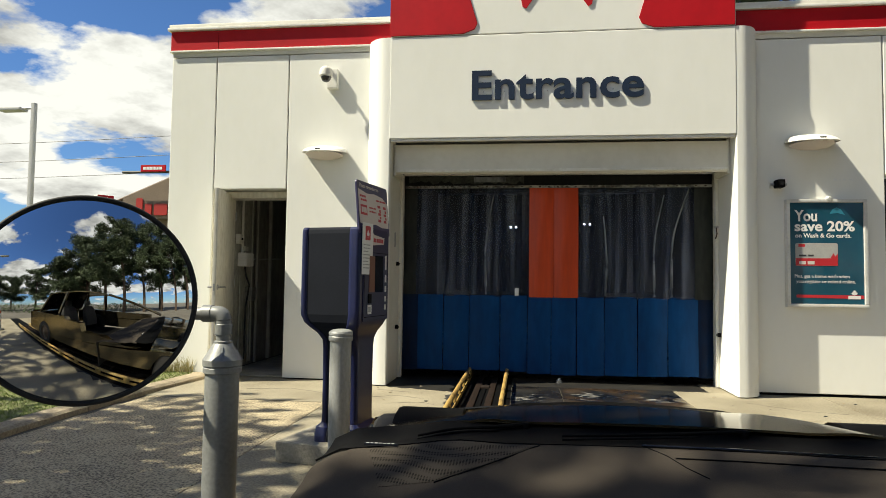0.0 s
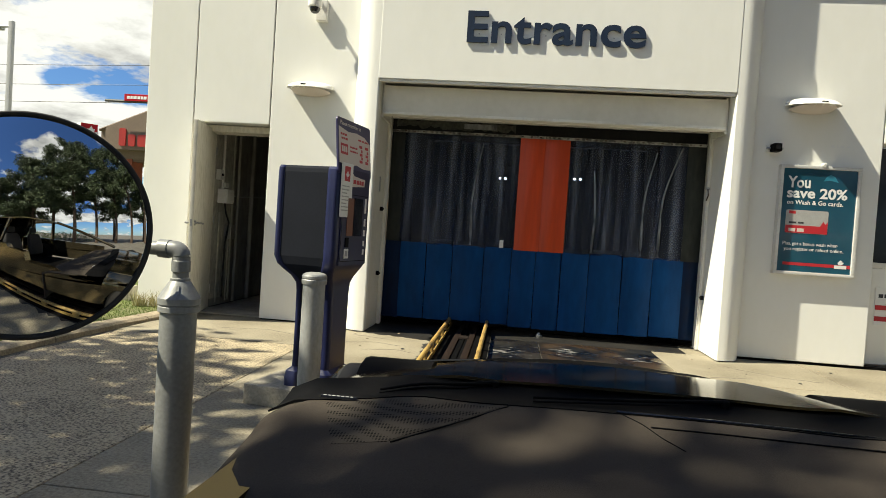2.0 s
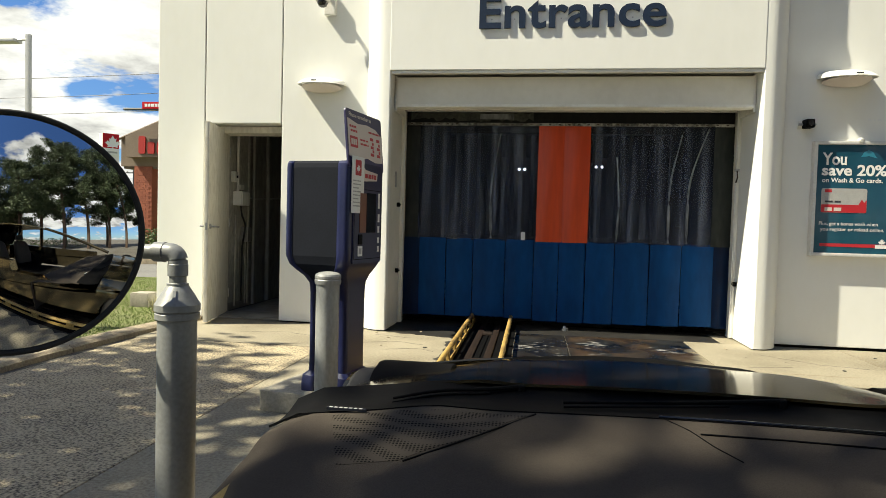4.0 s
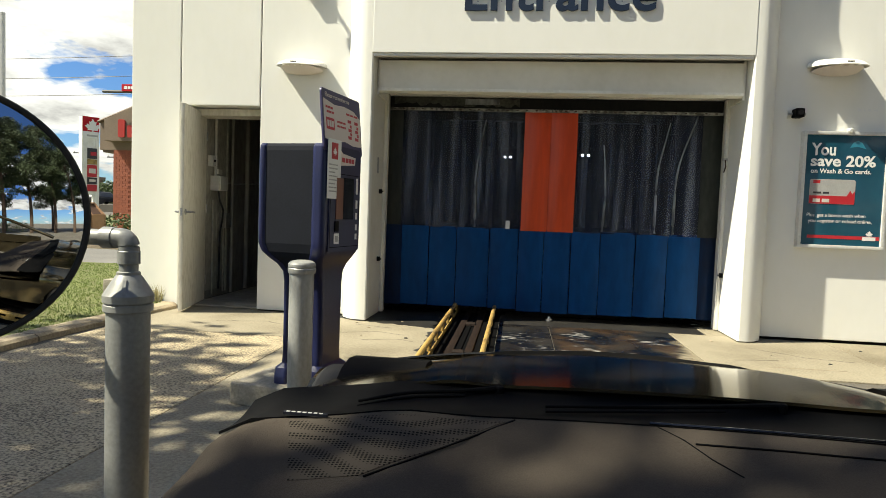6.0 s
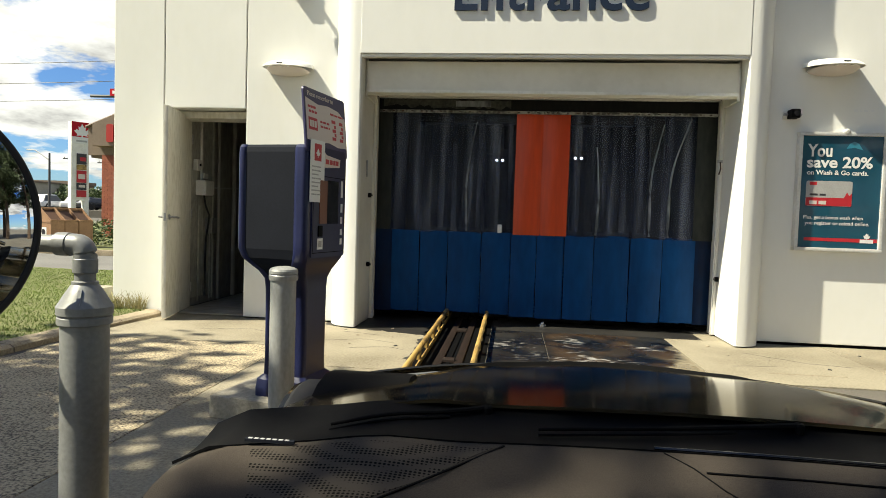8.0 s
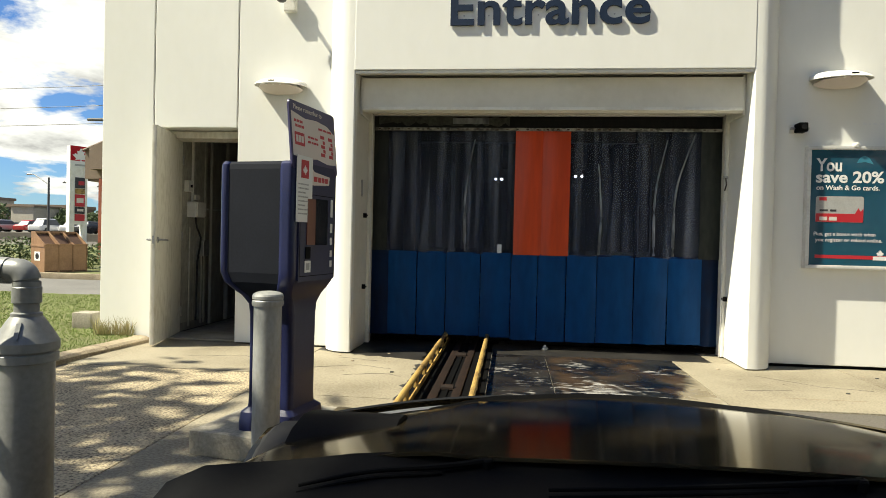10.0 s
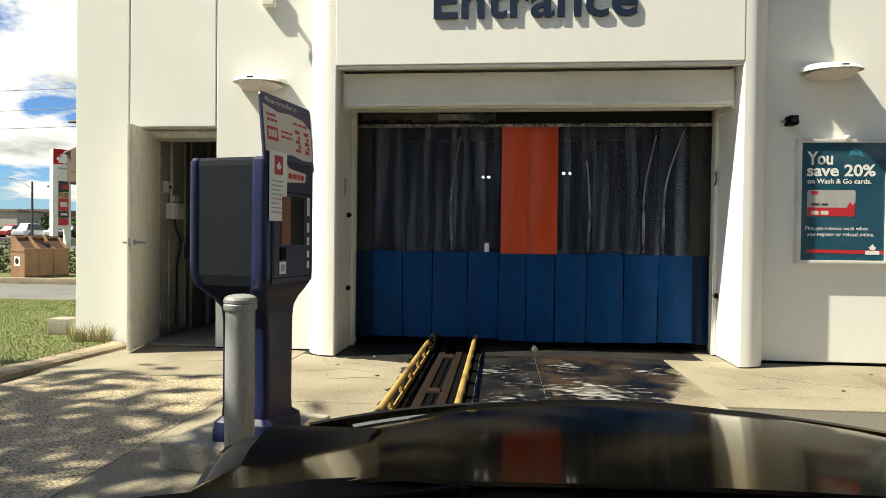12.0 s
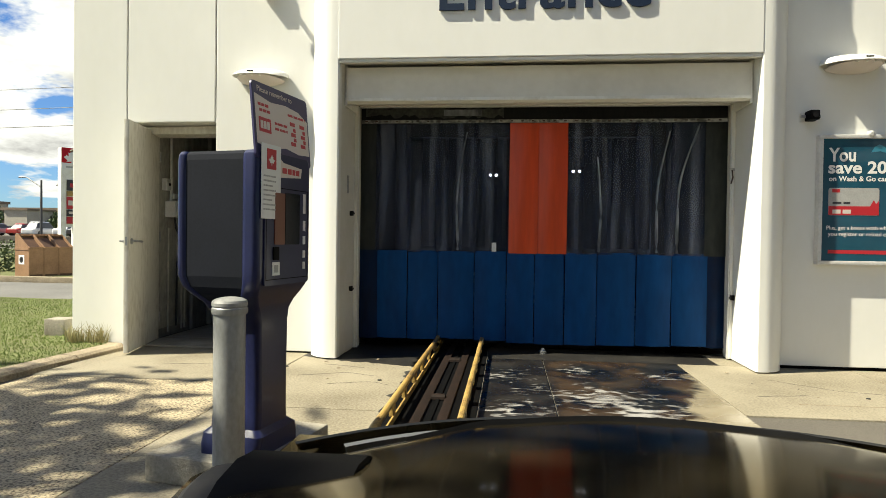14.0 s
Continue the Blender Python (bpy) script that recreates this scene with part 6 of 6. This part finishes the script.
for i in range(3):
    b = bin_unit(-11.35 + 0.135 * i, 15.47 + 0.334 * i, 68)
    if i == 0:
        part("rail", box(-0.19, -0.179, -0.285, 0.285, 0.62, 0.67, 0.003), WOOD_BIN, b, local=True)
        part("sticker", box(-0.1815, -0.179, -0.10, 0.13, 0.28, 0.50), PRINT_WHITE, b, "white symbol sticker", local=True)
        part("symbol", lathe([(0.04, 0), (0.04, 0.003), (0.075, 0.003), (0.075, 0)], (0, 0, 0), 16, None, Matrix.Translation((-0.182, 0.015, 0.39)) @ pose(0, 0, 0, 0, -90, 0)), PRINT_DARK, b, local=True)

pylon = thing("price_sign", "tall white and red filling station price pylon", "sign", (-28.0, 40, 0))
PM = Matrix.Translation((-28.84, 40, 0)) @ pose(0, 0, 0, 0, 0, 55)


def pboard(name, x0, x1, y0, y1, z0, z1, mat, label=""):
    own = box(x0, x1, y0, y1, z0, z1, 0.01)
    own.transform(PM)
    return part(name, own, mat, pylon, label)


pboard("side_post", 0.0, 0.30, 0.0, 0.6, 0, 6.74, WHITE_TRIM)
pboard("side_post", 0.82, 1.08, 0.0, 0.6, 0, 6.74, WHITE_TRIM)
pboard("cabinet", 0.30, 0.82, 0.02, 0.58, 1.55, 6.74, WHITE_TRIM)
pboard("red_top", 0.02, 1.06, -0.022, -0.002, 5.75, 6.73, RED, "red head panel")
pboard("white_band", 0.02, 1.06, -0.020, -0.002, 5.30, 5.745, PRINT_WHITE)
lf = maple(0.82, PM @ on_wall(0.64, -0.026, 5.62), 0.02)
part("leaf_mark", lf, PRINT_WHITE, pylon)
pboard("name_bar", 0.28, 0.95, -0.032, -0.021, 5.42, 5.54, PRINT_GREY)
for z0, z1, m in ((3.95, 4.66, PRINT_DARK), (3.58, 3.92, YELLOW), (2.74, 3.54, PRINT_RED), (2.26, 2.71, PRINT_DARK), (1.78, 2.23, PRINT_RED)):
    pboard("price_panel", 0.32, 0.93, -0.02, -0.002, z0, z1, m)
pboard("price_figure", 0.52, 0.88, -0.03, -0.021, 4.16, 4.42, PRINT_RED)
pboard("price_figure", 0.42, 0.84, -0.03, -0.021, 2.98, 3.30, PRINT_PINK)
pboard("price_figure", 0.45, 0.84, -0.03, -0.021, 2.42, 2.58, PRINT_PINK)

shop = thing("brick_shop", "low brown and brick shop with a pitched parapet and red lettering", "building", (-10, 26, 0))
part("corner_pier", box(-14.45, -13.75, 22.0, 22.7, 0, 3.0), BRICK, shop)
bl = None
for i in range(34):
    for j in range(3):
        x = -14.45 + 0.235 * j - (0.11 if i % 2 else 0)
        a, c = max(x, -14.45), min(x + 0.225, -13.75)
        if c - a > 0.03:
            bl = box(a, c, 21.985, 22.0, 0.02 + 0.085 * i, 0.095 + 0.085 * i, 0, bl)
part("brickwork", bl, BRICK, shop, kind="stuff")
part("wall", box(-13.6, -5, 24.2, 30, 0, 3.0), BRICK, shop)
part("shopfront", box(-13.0, -5.5, 24.15, 24.2, 0.3, 2.6), FAR_DARK, shop)
part("fascia", prism([(-14.98, 2.98), (-5, 2.98), (-5, 4.5), (-11.2, 5.5), (-14.98, 3.96)], 7.8, Matrix(((1, 0, 0, 0), (0, 0, 1, 22.0), (0, 1, 0, 0), (0, 0, 0, 1)))), STUCCO, shop, "brown stucco gable fascia")
part("gable_box", prism([(-14.55, 3.28), (-8, 3.28), (-8, 5.15), (-11.2, 5.42), (-14.55, 4.02)], 0.4, Matrix(((1, 0, 0, 0), (0, 0, 1, 21.6), (0, 1, 0, 0), (0, 0, 0, 1)))), STUCCO, shop, "projecting brown gable")
part("soffit", box(-14.9, -5, 22.05, 29.7, 2.90, 2.975), ROOF_BROWN, shop)
part("coping", tube([(-15.02, 21.95, 3.97), (-11.2, 21.95, 5.52), (-5, 21.95, 4.55)], 0.05, 6), ROOF_BROWN, shop)
for a, b_, top in ((-14.0, -13.75, 0.62), (-13.65, -13.4, 0.42), (-13.3, -12.8, 0.42), (-12.65, -12.2, 0.42), (-12.05, -11.7, 0.5)):
    part("letter_shape", prism(rounded(a, b_, 3.40, 3.40 + top, 0.06), 0.05, Matrix(((1, 0, 0, 0), (0, 0, -1, 21.595), (0, 1, 0, 0), (0, 0, 0, 1)))), NEON_RED, shop, "red sign shape")
gant = thing("clearance_bar", "red clearance bar hung from a dark arm", "sign", (-13.4, 22.5, 0))
part("arm", tube([(-14.4, 21.3, 4.93), (-12.2, 21.3, 4.93)], 0.05, 8), POLE_DARK, gant)
part("post", tube([(-12.3, 21.3, 0), (-12.3, 21.3, 4.95)], 0.07, 10), POLE_DARK, gant)
part("bar", box(-13.65, -12.7, 21.2, 21.25, 4.93, 5.17, 0.01), RED, gant)
part("print", bars(-13.55, -12.8, 5.0, 0.1, 4, Matrix(((1, 0, 0, 0), (0, 0, -1, 21.199), (0, 1, 0, 0), (0, 0, 0, 1))), 4, thick=0.004), PRINT_WHITE, gant)

lot_lamp = thing("area_light", "grey square pole with a flat floodlight head", "street light", (-12.95, 15.3, 0.1), group="forecourt floodlights")
part("pole", box(-13.005, -12.895, 15.245, 15.355, 0.1, 5.75, 0.015), POLE_GREY, lot_lamp)
part("base", lathe([(0.3, 0.1), (0.3, 0.7), (0, 0.7)], (-12.95, 15.3, 0), 20), PLINTH, lot_lamp)
part("arm", tube([(-12.95, 15.3, 5.62), (-13.3, 15.3, 5.60)], 0.035, 8), POLE_GREY, lot_lamp)
part("head", box(-13.95, -13.25, 15.15, 15.45, 5.54, 5.62, 0.02), POLE_GREY, lot_lamp)
copy_thing(lot_lamp, pose(-2.35, -7.2, 0, 0, 0, 200))
marker = thing("lane_marker", "slim grey marker post on a black rubber foot", "post", (-1.5, -2.4, 0))
part("foot", lathe([(0.16, 0), (0.15, 0.03), (0.05, 0.05), (0, 0.05)], (-1.5, -2.4, 0), 16), RUBBER, marker)
part("tube", lathe([(0.03, 0.04), (0.03, 0.95), (0.02, 0.98), (0, 0.98)], (-1.5, -2.4, 0), 12), POLE_GREY, marker)
part("band", lathe([(0.032, 0.70), (0.032, 0.82)], (-1.5, -2.4, 0), 12), CURTAIN_ORANGE, marker, "orange band")


def street_lamp(x, y, h, reach):
    t = thing("street_lamp", "dark street light pole with a curved arm", "street light", (x, y, 0))
    part("pole", tube([(x, y, 0), (x, y, h)], 0.14, 10, None, 0.09), POLE_DARK, t)
    part("arm", tube([(x, y, h - 0.75), (x - reach * 0.45, y, h - 0.15), (x - reach * 0.8, y, h + 0.28), (x - reach, y, h + 0.33)], 0.06, 8), POLE_GREY, t)
    part("head", lathe([(0, -0.08), (0.14, -0.06), (0.2, 0), (0.12, 0.07), (0, 0.09)], (0, 0, 0), 12, None, Matrix.Translation((x - reach - 0.2, y, h + 0.30)) @ Matrix.Diagonal((1.9, 1, 1, 1))), POLE_GREY, t)


street_lamp(-47.4, 62, 6.55, 2.0)
for x, y, h in ((-52, 78, 7.5), (-62, 85, 8.5), (-72, 110, 10), (-36, 95, 8)):
    t = thing("utility_pole", "dark wooden utility pole with a crossarm", "utility pole", (x, y, 0), group="utility poles")
    part("pole", tube([(x, y, 0), (x, y, h)], 0.16, 8, None, 0.1), POLE_DARK, t)
    part("crossarm", box(x - 1.1, x + 1.1, y - 0.06, y + 0.06, h - 0.7, h - 0.55), POLE_DARK, t)
    for k in (-0.9, 0.9):
        part("insulator", lathe([(0.05, 0), (0.06, 0.1), (0, 0.2)], (x + k, y, h - 0.55), 8), PLINTH, t)
wires = thing("power_line", "thin black overhead power lines across the sky", "cable", (-30, 34, 7))
for i, (z, y) in enumerate(((8.6, 33), (7.6, 33.3), (6.7, 33.6))):
    part("wire", tube([(-80 + 4 * k, y, z + 0.004 * (4 * k - 40) ** 2 * 0.25) for k in range(21)], 0.018, 5), POLE_DARK, wires)
for x in (-80, 0):
    tt = thing("wire_pole", "tall wooden pole carrying the power lines", "utility pole", (x, 33.3, 0), group="utility poles")
    part("pole", tube([(x, 33.3, 0), (x, 33.3, 10.5)], 0.16, 8, None, 0.1), POLE_DARK, tt)


def far_house(x, y, w, d, h, roof, mat=FAR_WALL):
    t = thing("far_building", "low pale commercial building far behind the road", "building", (x, y, 0), group="far buildings")
    part("wall", box(x, x + w, y, y + d, 0, h), mat, t)
    part("roof", box(x - 0.3, x + w + 0.3, y - 0.3, y + d + 0.3, h, h + roof), STUCCO, t)
    n = max(2, int(w / 3.2))
    for i in range(n):
        for z in (0.9, 3.9):
            if z + 1.4 < h:
                a = x + (i + 0.25) * w / n
                win = part("window", box(a, a + w / n * 0.5, y - 0.05, y + 0.02, z, z + 1.4), FAR_DARK, t)
                part("sill", box(a - 0.1, a + w / n * 0.5 + 0.1, y - 0.12, y - 0.05, z - 0.12, z), ROOF_TRIM, win)


far_house(-82, 98, 4, 6, 4.9, 0.25)
far_house(-106, 124, 15, 8, 5.8, 0.6, ROOF_BROWN)
far_house(-48, 122, 22, 12, 4.4, 0.5)
far_house(-150, 130, 30, 14, 8.0, 0.6)


def parked(x, y, turn, mat, label, tall=1.45, z=0.0):
    t = thing("parked_car", label, "car", (x, y, z), turn, group="parked cars")
    part("body", loft([(0.28, -2.2, 2.2, -0.88, 0.88, 0.2), (0.45, -2.25, 2.25, -0.9, 0.9, 0.25), (0.75, -2.25, 2.25, -0.9, 0.9, 0.3), (0.9, -2.1, 2.15, -0.86, 0.86, 0.3)]), mat, t, local=True)
    part("cabin", loft([(0.88, -1.7, 1.25, -0.80, 0.80, 0.2), (tall - 0.1, -1.25, 0.55, -0.66, 0.66, 0.2)]), FAR_DARK, t, local=True)
    part("roof", loft([(tall - 0.11, -1.3, 0.6, -0.68, 0.68, 0.2), (tall, -1.1, 0.4, -0.6, 0.6, 0.2)]), mat, t, local=True)
    for ax in (-1.4, 1.4):
        for s in (-1, 1):
            wm = Matrix.Translation((ax, 0.82 * s, 0.32)) @ pose(0, 0, 0, 90, 0, 0)
            part("wheel", lathe([(0.2, -0.1), (0.31, -0.1), (0.32, 0), (0.31, 0.1), (0.2, 0.1), (0, 0.06)], (0, 0, 0), 18, None, wm), RUBBER, t, local=True)


car_park = tagged(single("car_park", box(-130, -36, 66, 96, -0.05, 0.80, 0.05), ASPHALT, at=(-80, 80, 0)), "raised asphalt car park behind the street", "car park", kind="structure")
PARKED = ((CAR_WHITE, "white"), (CAR_DARK, "dark"), (CAR_WHITE, "white"), (CAR_SILVER, "silver"), (CAR_DARK, "dark"), (CAR_WHITE, "white"), (CAR_RED, "red"))
for i in range(15):
    m, tone = PARKED[(i * 3) % 7]
    parked(-82 + 2.8 * i, 70.5 + 1.2 * (i % 2), 84 + 3 * (i % 4), m, tone + " car parked nose-in on the raised car park", 1.45 + 0.22 * (i % 3 == 1), 0.80)


def leaf_cloud(name, blobs, count, size, mat, seed, label="", category="", kind="", parent=None):
    """Small leaf cards scattered through ellipsoids (x, y, z, rx, ry, rz)."""
    rnd = random.Random(seed)
    verts, faces = [], []
    weights = [b[3] * b[4] * b[5] for b in blobs]
    for _ in range(count):
        x, y, z, rx, ry, rz = rnd.choices(blobs, weights)[0]
        while True:
            p = Vector((rnd.uniform(-1, 1), rnd.uniform(-1, 1), rnd.uniform(-1, 1)))
            if 0.2 < p.length < 1:
                break
        c = Vector((x + p.x * rx, y + p.y * ry, z + p.z * rz))
        a = Vector((rnd.gauss(0, 1), rnd.gauss(0, 1), rnd.gauss(0, 0.7))).normalized()
        b = a.cross(Vector((rnd.gauss(0, 1), rnd.gauss(0, 1), rnd.gauss(0, 1)))).normalized()
        s = size * rnd.uniform(0.5, 1.4)
        i = len(verts)
        verts += [tuple(c - a * s), tuple(c - b * s * 0.35), tuple(c + a * s), tuple(c + b * s * 0.35)]
        faces.append((i, i + 1, i + 2, i + 3))
    me = bpy.data.meshes.new(name)
    me.from_pydata(verts, [], faces)
    me.materials.append(mat)
    ob = new(name, me)
    if parent:
        me.transform(PLACE[parent.name].inverted())
        ob.parent = parent
    return tagged(ob, label, category, kind=kind)


hedge = leaf_cloud("hedge", [(-16 + 1.1 * i - 4, 17.2 + 0.2 * math.sin(i), 0.45, 0.8, 0.6, 0.42 + 0.1 * math.sin(2.3 * i)) for i in range(11)], 9000, 0.06, LEAF, 11, "low ragged green shrubs behind the lane", "shrub", "stuff")
leaf_cloud("tree_belt", [(-79.5 + 2.1 * i, 103 + 2 * math.sin(2.3 * i), 2.4 + 0.5 * math.sin(1.9 * i), 1.9, 1.6, 1.9 + 0.6 * math.sin(2.9 * i)) for i in range(16)], 12000, 0.28, LEAF, 14, "round green trees behind the car park", "trees", "stuff")
leaf_cloud("far_woods", [(-130 + 4.5 * i, 118 + 9 * math.sin(1.7 * i), 2.2 + math.sin(i), 4.5, 4, 2.8 + math.sin(2.1 * i)) for i in range(22)], 16000, 0.5, LEAF, 12, "distant green trees along the horizon", "trees", "stuff")


def pine(x, y, h, spread, seed, crown_from=0.45, count=5200, leaf=0.15, thick=0.33, limbs=15):
    """A tall pine: a tapered leaning trunk, bare limbs, and clumped needle masses."""
    rnd = random.Random(seed)
    t = thing("pine_tree", "tall dark pine with a bare trunk and clumped crown", "tree", (x, y, 0), group="pines")
    lean = (rnd.uniform(-0.5, 0.5), rnd.uniform(-0.5, 0.5))
    trunk = [(x + lean[0] * (k / 8) ** 2, y + lean[1] * (k / 8) ** 2, h * 0.95 * k / 8) for k in range(9)]
    bm = tube(trunk, 0.20, 9, None, 0.05)
    blobs = []
    for k in range(limbs):
        f = crown_from + (0.97 - crown_from) * k / (limbs - 1)
        base = Vector((x + lean[0] * f * f, y + lean[1] * f * f, h * f * 0.95))
        a = rnd.uniform(0, 6.28)
        reach = spread * (1.05 - 0.75 * max(0, f - 0.55) / 0.45) * rnd.uniform(0.45, 1.0) * (0.75 if f < 0.55 else 1)
        tip = base + Vector((reach * math.cos(a), reach * math.sin(a), rnd.uniform(0.1, 0.9)))
        tube([base, base.lerp(tip, 0.5) + Vector((0, 0, 0.12)), tip], 0.05, 5, bm, 0.015)
        for q in (0.4, 0.6, 0.8, 1.0):
            c = base.lerp(tip, q)
            size = rnd.uniform(0.35, 1.0)
            blobs.append((c.x + rnd.uniform(-0.4, 0.4), c.y + rnd.uniform(-0.4, 0.4), c.z + rnd.uniform(0, 0.3), size, size * rnd.uniform(0.7, 1.2), thick * rnd.uniform(0.5, 1.36)))
    part("trunk", bm, BARK, t)
    leaf_cloud("crown", blobs, count, leaf, NEEDLE, seed + 5, parent=t)
    return t


# the pines stand behind and beside the lane; the nearest ones dapple the paving and the car
# the fifth of these, out of view, is added to shade the bonnet
for i, (x, y, h, s) in enumerate(((-7.6, 0.6, 8.4, 2.2), (-9.6, 2.5, 9.4, 2.3), (-8.0, -3.2, 11.5, 2.5), (-7.9, 1.9, 7.6, 1.9), (-8.3, -1.4, 13.0, 2.4))):
    pine(x, y, h, s, 100 + i, 0.55, 760, 0.205)
for i, (x, y, h, s) in enumerate(((6.0, -9.6, 8.5, 2.6), (7.7, -7.4, 12, 3.2), (8.8, -5.5, 15, 3.0), (9.8, -3.4, 16.5, 3.0), (11.1, -1.1, 16.5, 3.0), (12.3, 1.3, 16, 3.0), (12.9, 3.6, 15.5, 3.0), (13.5, 6.0, 15.5, 3.0), (11.0, -10.5, 13, 3), (13.2, -4.9, 14, 3), (15.5, 0.7, 14, 3), (16.6, 6.4, 14, 3), (-3, -19, 6.5, 3), (1, -20, 7, 3), (4.5, -16, 8, 3))):
    pine(x, y, h, s * 1.25, 200 + i, 0.25, 21000, 0.13, 0.52, 30)
for i, (x, y, h) in enumerate(((6.0, 15.5, 9.4), (7.9, 16.5, 9.8), (9.8, 16, 9.5))):
    pine(x, y + 10, h + 4.5, 3.4, 300 + i, 0.3, 6000, 0.24, 0.6)
leaf_cloud("hedge_back", [(-14 + 1.1 * i, -24 + 0.85 * i, 0.6, 1.2, 0.9, 0.7) for i in range(26)], 9000, 0.1, LEAF, 13, "dark shrubs under the pines", "shrub", "stuff")
